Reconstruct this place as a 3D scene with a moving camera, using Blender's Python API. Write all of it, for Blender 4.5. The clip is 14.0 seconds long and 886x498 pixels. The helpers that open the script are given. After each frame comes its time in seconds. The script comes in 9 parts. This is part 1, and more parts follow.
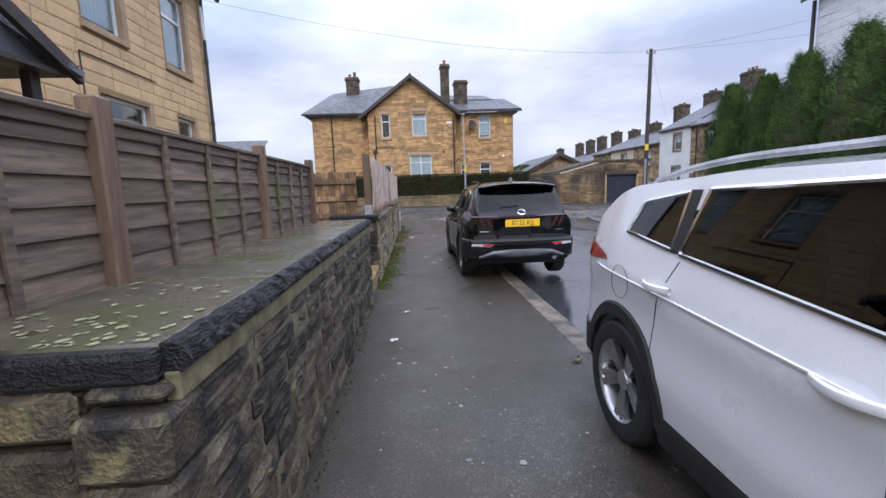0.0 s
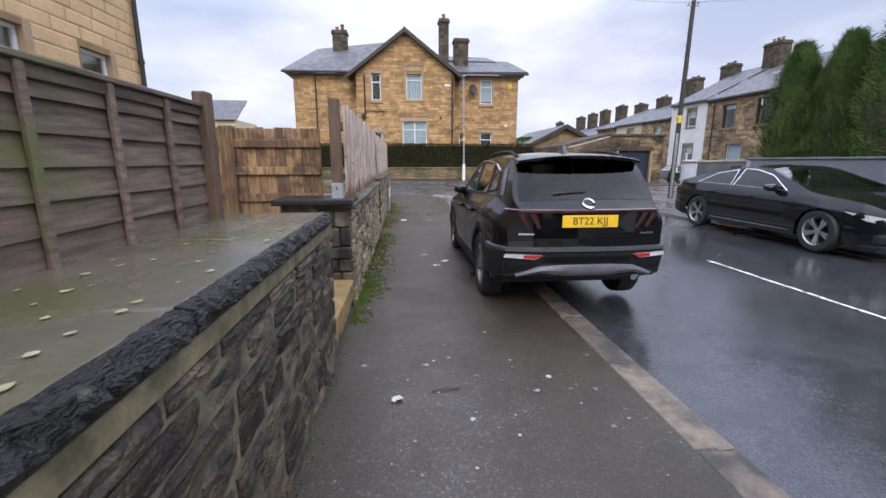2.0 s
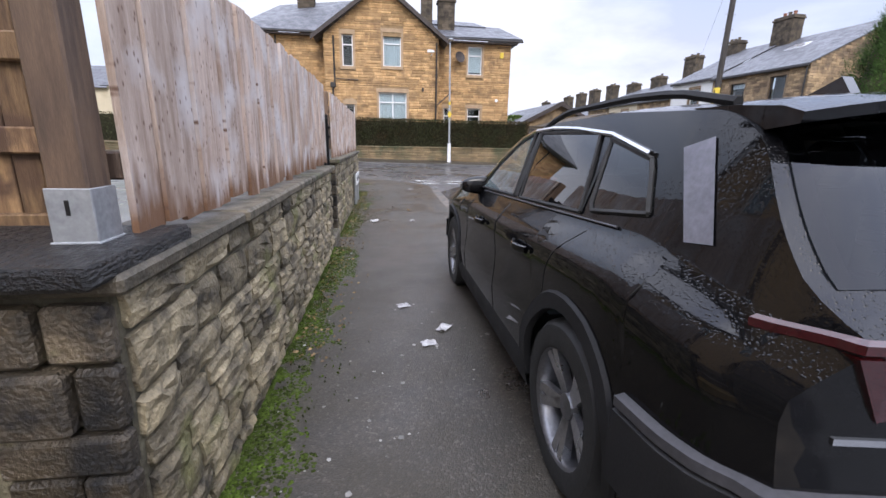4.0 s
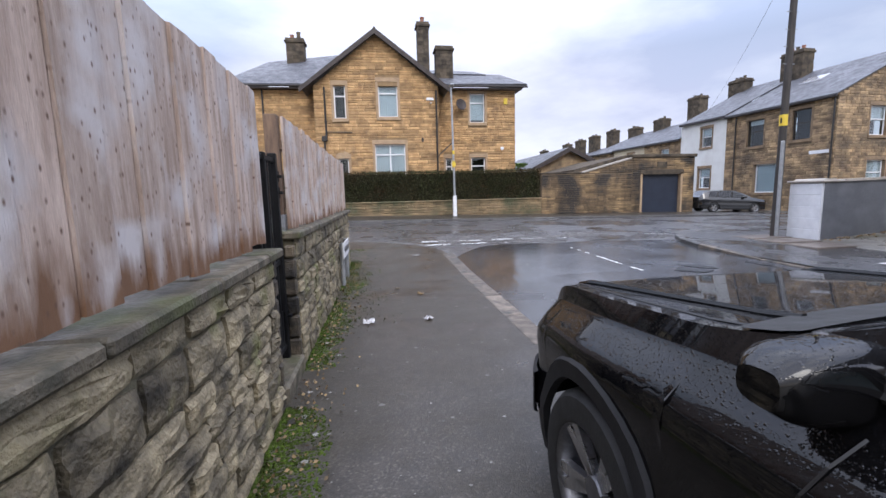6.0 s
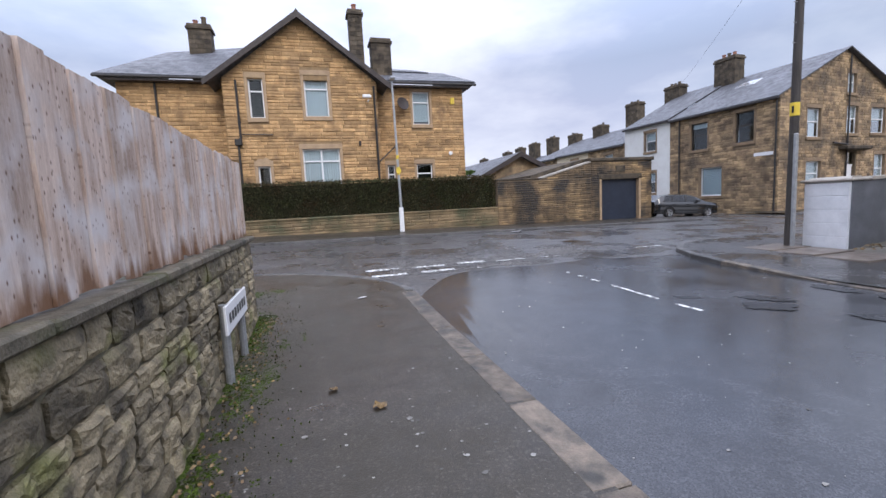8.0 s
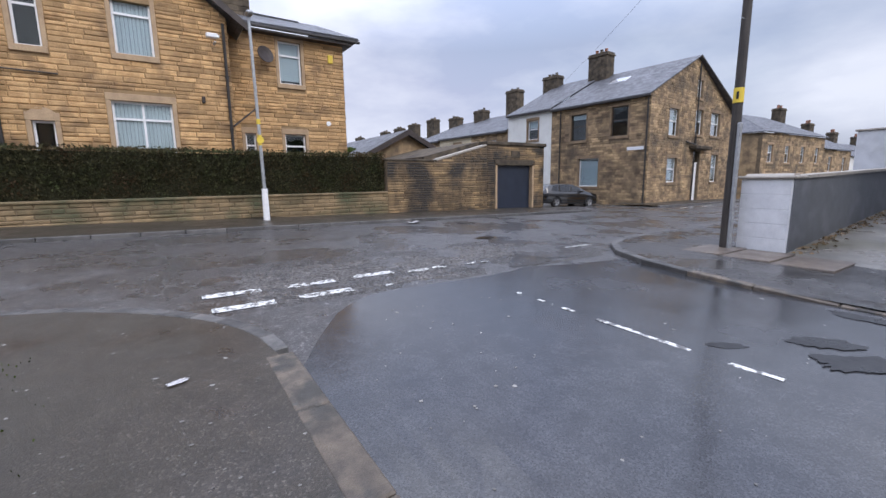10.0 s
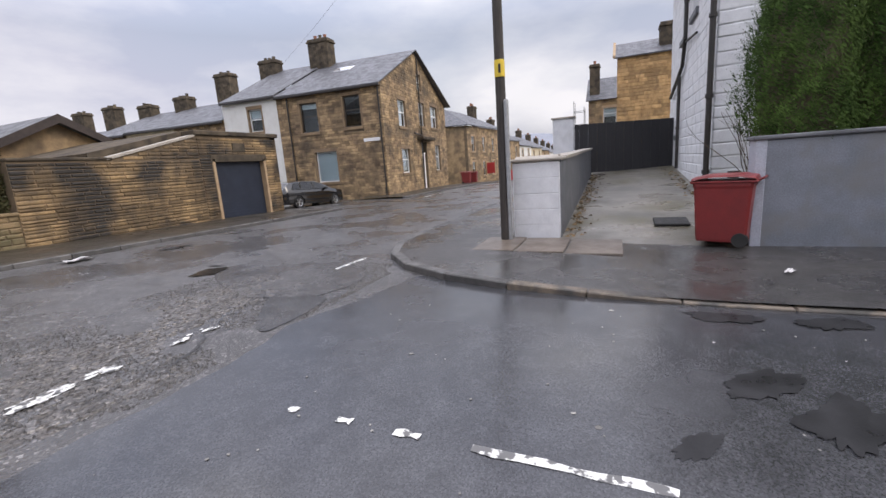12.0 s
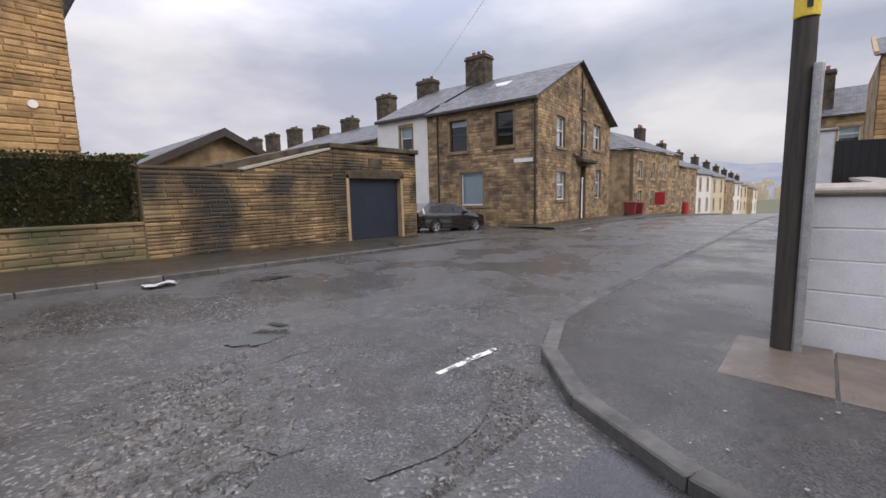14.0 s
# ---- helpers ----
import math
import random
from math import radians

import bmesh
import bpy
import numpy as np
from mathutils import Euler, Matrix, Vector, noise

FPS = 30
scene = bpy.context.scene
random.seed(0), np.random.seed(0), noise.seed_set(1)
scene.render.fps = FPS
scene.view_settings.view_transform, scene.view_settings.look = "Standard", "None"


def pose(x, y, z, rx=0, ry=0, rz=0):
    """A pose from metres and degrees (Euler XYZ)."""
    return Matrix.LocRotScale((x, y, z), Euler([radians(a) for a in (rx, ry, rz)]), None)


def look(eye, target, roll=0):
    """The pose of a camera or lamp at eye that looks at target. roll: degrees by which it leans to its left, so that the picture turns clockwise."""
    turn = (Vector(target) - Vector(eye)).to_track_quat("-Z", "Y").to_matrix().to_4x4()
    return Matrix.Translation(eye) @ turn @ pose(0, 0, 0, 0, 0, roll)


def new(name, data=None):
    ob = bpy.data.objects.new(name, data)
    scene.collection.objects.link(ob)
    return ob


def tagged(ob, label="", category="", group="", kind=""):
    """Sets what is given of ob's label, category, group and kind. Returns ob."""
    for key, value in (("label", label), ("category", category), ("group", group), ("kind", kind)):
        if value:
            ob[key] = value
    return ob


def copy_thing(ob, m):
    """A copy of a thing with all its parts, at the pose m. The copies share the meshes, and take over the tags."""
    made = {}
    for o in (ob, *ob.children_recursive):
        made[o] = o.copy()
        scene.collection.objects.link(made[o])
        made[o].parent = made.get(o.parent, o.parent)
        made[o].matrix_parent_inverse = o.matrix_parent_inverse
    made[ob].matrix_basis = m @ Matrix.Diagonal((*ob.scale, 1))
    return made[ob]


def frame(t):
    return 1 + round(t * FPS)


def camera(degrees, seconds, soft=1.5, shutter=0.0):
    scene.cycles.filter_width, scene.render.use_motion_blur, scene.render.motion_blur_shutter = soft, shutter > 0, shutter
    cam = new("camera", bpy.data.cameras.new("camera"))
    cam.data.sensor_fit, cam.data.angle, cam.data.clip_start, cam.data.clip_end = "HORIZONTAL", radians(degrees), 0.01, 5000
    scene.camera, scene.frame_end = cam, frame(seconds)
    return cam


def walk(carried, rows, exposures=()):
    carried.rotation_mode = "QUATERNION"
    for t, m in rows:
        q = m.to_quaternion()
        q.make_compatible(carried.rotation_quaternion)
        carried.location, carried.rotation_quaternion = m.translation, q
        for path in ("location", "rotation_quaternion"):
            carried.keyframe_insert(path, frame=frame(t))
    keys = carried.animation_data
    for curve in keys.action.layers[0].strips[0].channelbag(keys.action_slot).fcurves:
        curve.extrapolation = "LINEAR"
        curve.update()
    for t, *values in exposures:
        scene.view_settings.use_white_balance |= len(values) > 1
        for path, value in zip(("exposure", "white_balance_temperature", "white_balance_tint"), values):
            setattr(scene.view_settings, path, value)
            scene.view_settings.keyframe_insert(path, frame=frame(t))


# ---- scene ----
cam = camera(92.6, 14.0)
PATH = [
    (0, (0.589, -0.614, 1.435), (0.717, 1.362, 1.158), -1.9),
    (0.5, (0.533, 0.012, 1.416), (0.652, 1.99, 1.139), 1.9),
    (1, (0.54, 0.612, 1.407), (0.659, 2.587, 1.116), -1.6),
    (1.5, (0.537, 1.214, 1.435), (0.651, 3.183, 1.104), -1.2),
    (2, (0.531, 1.923, 1.441), (0.704, 3.874, 1.035), 0.0),
    (2.5, (0.56, 2.614, 1.451), (0.8, 4.557, 1.043), -0.5),
    (5, (0.685, 6.456, 1.317), (0.953, 8.365, 0.785), 2.7),
    (5.5, (0.659, 7.043, 1.33), (0.917, 8.985, 0.93), 3.0),
    (6, (0.684, 7.818, 1.356), (0.959, 9.782, 1.1), -1.5),
    (6.5, (0.612, 8.559, 1.358), (1.001, 10.498, 1.06), 0.6),
    (7, (0.659, 9.248, 1.347), (1.119, 11.184, 1.148), -0.9),
    (9.5, (1.221, 12.804, 1.47), (2.079, 14.585, 1.166), -1.3),
    (10, (1.406, 13.47, 1.459), (2.489, 15.12, 1.139), -0.8),
    (10.5, (1.71, 14.078, 1.449), (3.025, 15.561, 1.176), -4.5),
    (11, (2.058, 14.657, 1.436), (3.559, 15.929, 1.075), -0.6),
    (11.5, (2.644, 15.103, 1.438), (4.337, 16.107, 1.081), -2.0),
    (12, (3.283, 15.498, 1.451), (5.092, 16.259, 1.063), -4.1),
    (12.5, (3.954, 15.928, 1.49), (5.786, 16.627, 1.095), -3.7),
    (13, (4.648, 16.273, 1.519), (6.468, 17.032, 1.186), -2.4),
    (13.5, (5.341, 16.688, 1.504), (7.171, 17.449, 1.231), 0.8),
    (14, (5.962, 17.159, 1.468), (7.443, 18.48, 1.221), -1.4),
]
walk(cam, [(t, look(eye, target, roll)) for t, eye, target, roll in PATH],
     [(0.0, 0.02, 5950, 10), (1.4, -0.08, 5950, 10), (2.0, 0.12, 6200, 10), (2.7, 0.05, 6250, 11), (4.8, 0.55, 6150, 10), (5.4, 0.42, 6150, 10), (6.2, 0.07, 6050, 10), (7.2, 0.0, 6050, 10), (9.3, -0.1, 6050, 10), (10.5, -0.12, 6100, 10), (12.5, -0.02, 6900, 10), (13.3, -0.24, 6900, 10), (14.0, -0.27, 6850, 10)])

# ---- world and light ----
SUN_ELEV, SUN_ROT = radians(38), radians(177)
world = bpy.data.worlds.new("overcast_sky")
scene.world = world
world.use_nodes = True
wn, wl = world.node_tree.nodes, world.node_tree.links
wn.clear()
w_out, w_bg = wn.new("ShaderNodeOutputWorld"), wn.new("ShaderNodeBackground")
w_sky = wn.new("ShaderNodeTexSky")
w_sky.sky_type, w_sky.sun_disc = "NISHITA", False
w_sky.sun_elevation, w_sky.sun_rotation, w_sky.air_density, w_sky.dust_density = SUN_ELEV, SUN_ROT, 1.2, 2.5
w_co, w_map = wn.new("ShaderNodeTexCoord"), wn.new("ShaderNodeMapping")
w_map.inputs["Scale"].default_value = (1.0, 1.0, 2.6)
w_n1, w_n2 = wn.new("ShaderNodeTexNoise"), wn.new("ShaderNodeTexNoise")
w_n1.inputs["Scale"].default_value, w_n1.inputs["Detail"].default_value, w_n1.inputs["Roughness"].default_value = 2.3, 7, 0.55
w_n2.inputs["Scale"].default_value, w_n2.inputs["Detail"].default_value = 1.1, 4
w_r1, w_r2 = wn.new("ShaderNodeValToRGB"), wn.new("ShaderNodeValToRGB")
w_r1.color_ramp.elements[0].position, w_r1.color_ramp.elements[0].color = 0.36, (3.9, 4.05, 5.2, 1)
w_r1.color_ramp.elements[1].position, w_r1.color_ramp.elements[1].color = 0.66, (6.6, 6.55, 7.1, 1)
w_r2.color_ramp.elements[0].position, w_r2.color_ramp.elements[0].color = 0.38, (0.62, 0.62, 0.62, 1)
w_r2.color_ramp.elements[1].position, w_r2.color_ramp.elements[1].color = 0.6, (0.97, 0.97, 0.97, 1)
w_mix = wn.new("ShaderNodeMixRGB")
wl.new(w_co.outputs["Generated"], w_map.inputs["Vector"])
wl.new(w_map.outputs["Vector"], w_n1.inputs["Vector"])
wl.new(w_map.outputs["Vector"], w_n2.inputs["Vector"])
wl.new(w_n1.outputs["Fac"], w_r1.inputs["Fac"])
wl.new(w_n2.outputs["Fac"], w_r2.inputs["Fac"])
wl.new(w_r2.outputs["Color"], w_mix.inputs["Fac"])
wl.new(w_sky.outputs["Color"], w_mix.inputs["Color1"])
wl.new(w_r1.outputs["Color"], w_mix.inputs["Color2"])
w_sep, w_mr, w_mul = wn.new("ShaderNodeSeparateXYZ"), wn.new("ShaderNodeMapRange"), wn.new("ShaderNodeMixRGB")
w_mr.inputs["From Min"].default_value, w_mr.inputs["From Max"].default_value = 0.27, 0.72
w_mr.inputs["To Min"].default_value, w_mr.inputs["To Max"].default_value = 1.0, 3.0   # an overcast sky is brightest overhead
w_mul.blend_type, w_mul.inputs["Fac"].default_value = "MULTIPLY", 1.0
wl.new(w_co.outputs["Generated"], w_sep.inputs["Vector"])
wl.new(w_sep.outputs["Z"], w_mr.inputs["Value"])
wl.new(w_mix.outputs["Color"], w_mul.inputs["Color1"])
wl.new(w_mr.outputs["Result"], w_mul.inputs["Color2"])
wl.new(w_mul.outputs["Color"], w_bg.inputs["Color"])
w_bg.inputs["Strength"].default_value = 0.15
wl.new(w_bg.outputs["Background"], w_out.inputs["Surface"])
sun_data = bpy.data.lights.new("sun", "SUN")
sun_data.energy, sun_data.angle, sun_data.color = 0.9, radians(25), (1.0, 0.96, 0.9)
sun = new("sun", sun_data)
sun.matrix_world = look((2, -40, 32), (0, 0, 0))


# ---- materials ----
def rgb(c):
    return (*c, 1.0)


def surf(name, base, alt=None, rough=0.7, rough2=None, scale=6.0, fine=60.0, bump=0.3, dist=0.004, metal=0.0, vary=0.0,
         each="", stain=None, stain_scale=1.2, stain_at=(0.5, 0.7), coat=0.0, stretch=(1, 1, 1), spec=0.5):
    """A procedural surface: two noise scales for colour, roughness and relief, at world size."""
    m = bpy.data.materials.new(name)
    m.use_nodes = True
    n, l = m.node_tree.nodes, m.node_tree.links
    b = n["Principled BSDF"]
    geo, mp = n.new("ShaderNodeNewGeometry"), n.new("ShaderNodeMapping")
    mp.inputs["Scale"].default_value = stretch
    l.new(geo.outputs["Position"], mp.inputs["Vector"])
    n1, n2 = n.new("ShaderNodeTexNoise"), n.new("ShaderNodeTexNoise")
    n1.inputs["Scale"].default_value, n1.inputs["Detail"].default_value, n1.inputs["Roughness"].default_value = scale, 6, 0.6
    n2.inputs["Scale"].default_value, n2.inputs["Detail"].default_value = fine, 4
    for k in (n1, n2):
        l.new(mp.outputs["Vector"], k.inputs["Vector"])
    mx = n.new("ShaderNodeMixRGB")
    alt = alt or tuple(c * 0.7 for c in base)
    mx.inputs["Color1"].default_value, mx.inputs["Color2"].default_value = rgb(base), rgb(alt)
    rp = n.new("ShaderNodeValToRGB")
    rp.color_ramp.elements[0].position, rp.color_ramp.elements[1].position = 0.36, 0.66
    l.new(n1.outputs["Fac"], rp.inputs["Fac"])
    l.new(rp.outputs["Color"], mx.inputs["Fac"])
    out = mx.outputs["Color"]
    gr = n.new("ShaderNodeMixRGB")
    gr.blend_type, gr.inputs["Fac"].default_value = "OVERLAY", 0.35
    l.new(out, gr.inputs["Color1"])
    l.new(n2.outputs["Fac"], gr.inputs["Color2"])
    out = gr.outputs["Color"]
    if vary:
        hs = n.new("ShaderNodeHueSaturation")
        if each == "object":
            src = n.new("ShaderNodeObjectInfo").outputs["Random"]
        else:
            src = geo.outputs["Random Per Island"]
        mr = n.new("ShaderNodeMapRange")
        mr.inputs["To Min"].default_value, mr.inputs["To Max"].default_value = 1 - vary, 1 + vary
        l.new(src, mr.inputs["Value"])
        l.new(mr.outputs["Result"], hs.inputs["Value"])
        l.new(out, hs.inputs["Color"])
        out = hs.outputs["Color"]
    if stain:
        n3 = n.new("ShaderNodeTexNoise")
        n3.inputs["Scale"].default_value, n3.inputs["Detail"].default_value = stain_scale, 5
        l.new(geo.outputs["Position"], n3.inputs["Vector"])
        r3 = n.new("ShaderNodeValToRGB")
        r3.color_ramp.elements[0].position, r3.color_ramp.elements[1].position = stain_at
        l.new(n3.outputs["Fac"], r3.inputs["Fac"])
        ms = n.new("ShaderNodeMixRGB")
        ms.inputs["Color2"].default_value = rgb(stain)
        l.new(r3.outputs["Color"], ms.inputs["Fac"])
        l.new(out, ms.inputs["Color1"])
        out = ms.outputs["Color"]
    l.new(out, b.inputs["Base Color"])
    mr2 = n.new("ShaderNodeMapRange")
    r2 = rough if rough2 is None else rough2
    mr2.inputs["From Min"].default_value, mr2.inputs["From Max"].default_value = 0.35, 0.65
    mr2.inputs["To Min"].default_value, mr2.inputs["To Max"].default_value = rough, r2
    l.new(n1.outputs["Fac"], mr2.inputs["Value"])
    l.new(mr2.outputs["Result"], b.inputs["Roughness"])
    b.inputs["Metallic"].default_value = metal
    b.inputs["Specular IOR Level"].default_value = spec
    if coat:
        b.inputs["Coat Weight"].default_value, b.inputs["Coat Roughness"].default_value = coat, 0.03
    if bump:
        bp = n.new("ShaderNodeBump")
        bp.inputs["Strength"].default_value, bp.inputs["Distance"].default_value = bump, dist
        ad = n.new("ShaderNodeMath")
        ad.operation = "ADD"
        l.new(n1.outputs["Fac"], ad.inputs[0])
        l.new(n2.outputs["Fac"], ad.inputs[1])
        l.new(ad.outputs["Value"], bp.inputs["Height"])
        l.new(bp.outputs["Normal"], b.inputs["Normal"])
        if coat:
            l.new(bp.outputs["Normal"], b.inputs["Coat Normal"])
    return m


def glass(name, tint=(0.02, 0.025, 0.03), rough=0.02):
    m = bpy.data.materials.new(name)
    m.use_nodes = True
    b = m.node_tree.nodes["Principled BSDF"]
    b.inputs["Base Color"].default_value = rgb(tint)
    b.inputs["Roughness"].default_value = rough
    b.inputs["IOR"].default_value = 1.5
    b.inputs["Specular IOR Level"].default_value = 0.8
    return m


def clear_glass(name, tint=(0.75, 0.85, 0.85), low=0.05, fog=None):
    """Thin tinted pane: part clear, part mirror by its angle."""
    m = bpy.data.materials.new(name)
    m.use_nodes = True
    n, l = m.node_tree.nodes, m.node_tree.links
    n.clear()
    o, t, g, f, mx = (n.new(k) for k in ("ShaderNodeOutputMaterial", "ShaderNodeBsdfTransparent", "ShaderNodeBsdfGlossy", "ShaderNodeLayerWeight", "ShaderNodeMixShader"))
    t.inputs["Color"].default_value, g.inputs["Roughness"].default_value, f.inputs["Blend"].default_value = rgb(tint), 0.01, 0.5
    pw, mr = n.new("ShaderNodeMath"), n.new("ShaderNodeMapRange")
    pw.operation, pw.inputs[1].default_value = "POWER", 3.2
    mr.inputs["To Min"].default_value, mr.inputs["To Max"].default_value = low, 1.0
    l.new(f.outputs["Facing"], pw.inputs[0])
    l.new(pw.outputs["Value"], mr.inputs["Value"])
    l.new(mr.outputs["Result"], mx.inputs["Fac"])
    l.new(t.outputs["BSDF"], mx.inputs[1])
    if fog:   # breath and rain dried on the pane
        df, fm, nz, fr = n.new("ShaderNodeBsdfDiffuse"), n.new("ShaderNodeMixShader"), n.new("ShaderNodeTexNoise"), n.new("ShaderNodeMapRange")
        geo = n.new("ShaderNodeNewGeometry")
        df.inputs["Color"].default_value = rgb(fog)
        nz.inputs["Scale"].default_value, nz.inputs["Detail"].default_value = 2.4, 6
        l.new(geo.outputs["Position"], nz.inputs["Vector"])
        fr.inputs["From Min"].default_value, fr.inputs["From Max"].default_value = 0.36, 0.62
        fr.inputs["To Min"].default_value, fr.inputs["To Max"].default_value = 0.12, 0.62
        l.new(nz.outputs["Fac"], fr.inputs["Value"])
        l.new(fr.outputs["Result"], fm.inputs["Fac"])
        l.new(t.outputs["BSDF"], fm.inputs[1])
        l.new(df.outputs["BSDF"], fm.inputs[2])
        l.new(fm.outputs["Shader"], mx.inputs[1])
    l.new(g.outputs["BSDF"], mx.inputs[2])
    l.new(mx.outputs["Shader"], o.inputs["Surface"])
    return m


def rain_beads(m, scale, strength, dist, sockets):
    """Standing drops on a smooth skin: domes of two sizes, sparse."""
    n, l = m.node_tree.nodes, m.node_tree.links
    b = n["Principled BSDF"]
    geo, ad, bp = n.new("ShaderNodeNewGeometry"), n.new("ShaderNodeMath"), n.new("ShaderNodeBump")
    ad.operation = "MAXIMUM"
    for i, k in enumerate((1.0, 2.1)):
        v, r = n.new("ShaderNodeTexVoronoi"), n.new("ShaderNodeMapRange")
        v.inputs["Scale"].default_value = scale * k
        r.inputs["From Min"].default_value, r.inputs["From Max"].default_value = 0.0, 0.34
        r.inputs["To Min"].default_value, r.inputs["To Max"].default_value = 1.0 / k, 0.0
        r.interpolation_type = "SMOOTHSTEP"
        l.new(geo.outputs["Position"], v.inputs["Vector"])
        l.new(v.outputs["Distance"], r.inputs["Value"])
        l.new(r.outputs["Result"], ad.inputs[i])
    bp.inputs["Distance"].default_value = dist
    sp, lv = n.new("ShaderNodeSeparateXYZ"), n.new("ShaderNodeMapRange")   # drops stand on upward faces and run off upright ones
    l.new(geo.outputs["Normal"], sp.inputs["Vector"])
    lv.inputs["From Min"].default_value, lv.inputs["From Max"].default_value = 0.15, 0.8
    lv.inputs["To Min"].default_value, lv.inputs["To Max"].default_value = 0.0, strength
    l.new(sp.outputs["Z"], lv.inputs["Value"])
    l.new(lv.outputs["Result"], bp.inputs["Strength"])
    l.new(ad.outputs["Value"], bp.inputs["Height"])
    for k in sockets:
        l.new(bp.outputs["Normal"], b.inputs[k])


def slates(name, base, row=0.22, wide=0.3):
    """Slate courses that follow the roof's own slope, wet and glossy."""
    m = surf(name, base, tuple(c * 0.65 for c in base), 0.42, 0.62, scale=2.5, fine=40, bump=0.15)
    n, l = m.node_tree.nodes, m.node_tree.links
    uv, br, bp = n.new("ShaderNodeUVMap"), n.new("ShaderNodeTexBrick"), n.new("ShaderNodeBump")
    br.inputs["Scale"].default_value, br.inputs["Brick Width"].default_value, br.inputs["Row Height"].default_value = 1, wide, row
    br.inputs["Mortar Size"].default_value, br.inputs["Color1"].default_value, br.inputs["Color2"].default_value = 0.012, rgb((1, 1, 1)), rgb((0.72, 0.74, 0.78))
    br.inputs["Mortar"].default_value = rgb((0.25, 0.25, 0.25))
    l.new(uv.outputs["UV"], br.inputs["Vector"])
    b = n["Principled BSDF"]
    src = b.inputs["Base Color"].links[0].from_socket
    mu = n.new("ShaderNodeMixRGB")
    mu.blend_type, mu.inputs["Fac"].default_value = "MULTIPLY", 0.8
    l.new(src, mu.inputs["Color1"])
    l.new(br.outputs["Color"], mu.inputs["Color2"])
    l.new(mu.outputs["Color"], b.inputs["Base Color"])
    bp.inputs["Strength"].default_value, bp.inputs["Distance"].default_value = 0.6, 0.01
    l.new(br.outputs["Color"], bp.inputs["Height"])
    l.new(bp.outputs["Normal"], b.inputs["Normal"])
    return m


def asphalt(name, base, chip, rough, wet, chips, bump, dist, patch=0.6, wet_at=(0.42, 0.6), tint=None, spec=0.5):
    """Asphalt: pale and dark stone chips in black binder, drying and wet in patches."""
    m = bpy.data.materials.new(name)
    m.use_nodes = True
    n, l = m.node_tree.nodes, m.node_tree.links
    b = n["Principled BSDF"]
    geo = n.new("ShaderNodeNewGeometry")
    v1, big, mid, fine = n.new("ShaderNodeTexVoronoi"), n.new("ShaderNodeTexNoise"), n.new("ShaderNodeTexNoise"), n.new("ShaderNodeTexNoise")
    v1.inputs["Scale"].default_value = chips
    for k, sc, de in ((big, patch, 5), (mid, 4.5, 6), (fine, chips * 2.2, 2)):
        k.inputs["Scale"].default_value, k.inputs["Detail"].default_value, k.inputs["Roughness"].default_value = sc, de, 0.62
    for k in (v1, big, mid, fine):
        l.new(geo.outputs["Position"], k.inputs["Vector"])
    sep = n.new("ShaderNodeSeparateColor")
    l.new(v1.outputs["Color"], sep.inputs["Color"])
    cr = n.new("ShaderNodeValToRGB")
    e = cr.color_ramp.elements
    e[0].position, e[0].color = 0.0, rgb(tuple(c * 0.55 for c in base))
    e[1].position, e[1].color = 1.0, rgb(chip)
    k = e.new(0.55)
    k.color = rgb(base)
    k = e.new(0.86)
    k.color = rgb(tuple(c * 1.35 for c in base))
    l.new(sep.outputs["Red"], cr.inputs["Fac"])
    pr = n.new("ShaderNodeMapRange")
    pr.inputs["From Min"].default_value, pr.inputs["From Max"].default_value = 0.3, 0.7
    pr.inputs["To Min"].default_value, pr.inputs["To Max"].default_value = 0.72, 1.35
    l.new(mid.outputs["Fac"], pr.inputs["Value"])
    mu = n.new("ShaderNodeMixRGB")
    mu.blend_type, mu.inputs["Fac"].default_value = "MULTIPLY", 1.0
    l.new(cr.outputs["Color"], mu.inputs["Color1"])
    l.new(pr.outputs["Result"], mu.inputs["Color2"])
    out = mu.outputs["Color"]
    wr = n.new("ShaderNodeMapRange")
    wr.inputs["From Min"].default_value, wr.inputs["From Max"].default_value = wet_at
    l.new(big.outputs["Fac"], wr.inputs["Value"])
    if tint:
        tx = n.new("ShaderNodeMixRGB")
        tx.inputs["Color2"].default_value = rgb(tint)
        tm = n.new("ShaderNodeMath")
        tm.operation, tm.inputs[1].default_value = "MULTIPLY", 0.6
        l.new(wr.outputs["Result"], tm.inputs[0])
        l.new(tm.outputs["Value"], tx.inputs["Fac"])
        l.new(out, tx.inputs["Color1"])
        out = tx.outputs["Color"]
    l.new(out, b.inputs["Base Color"])
    rr = n.new("ShaderNodeMapRange")
    rr.inputs["To Min"].default_value, rr.inputs["To Max"].default_value = wet, rough
    l.new(wr.outputs["Result"], rr.inputs["Value"])
    l.new(rr.outputs["Result"], b.inputs["Roughness"])
    ad, bp, sc = n.new("ShaderNodeMath"), n.new("ShaderNodeBump"), n.new("ShaderNodeMapRange")
    ad.operation = "ADD"
    iv = n.new("ShaderNodeMath")
    iv.operation, iv.inputs[1].default_value = "MULTIPLY", -0.9
    l.new(v1.outputs["Distance"], iv.inputs[0])
    l.new(iv.outputs["Value"], ad.inputs[0])
    l.new(fine.outputs["Fac"], ad.inputs[1])
    sc.inputs["To Min"].default_value, sc.inputs["To Max"].default_value = bump * 0.35, bump
    l.new(wr.outputs["Result"], sc.inputs["Value"])
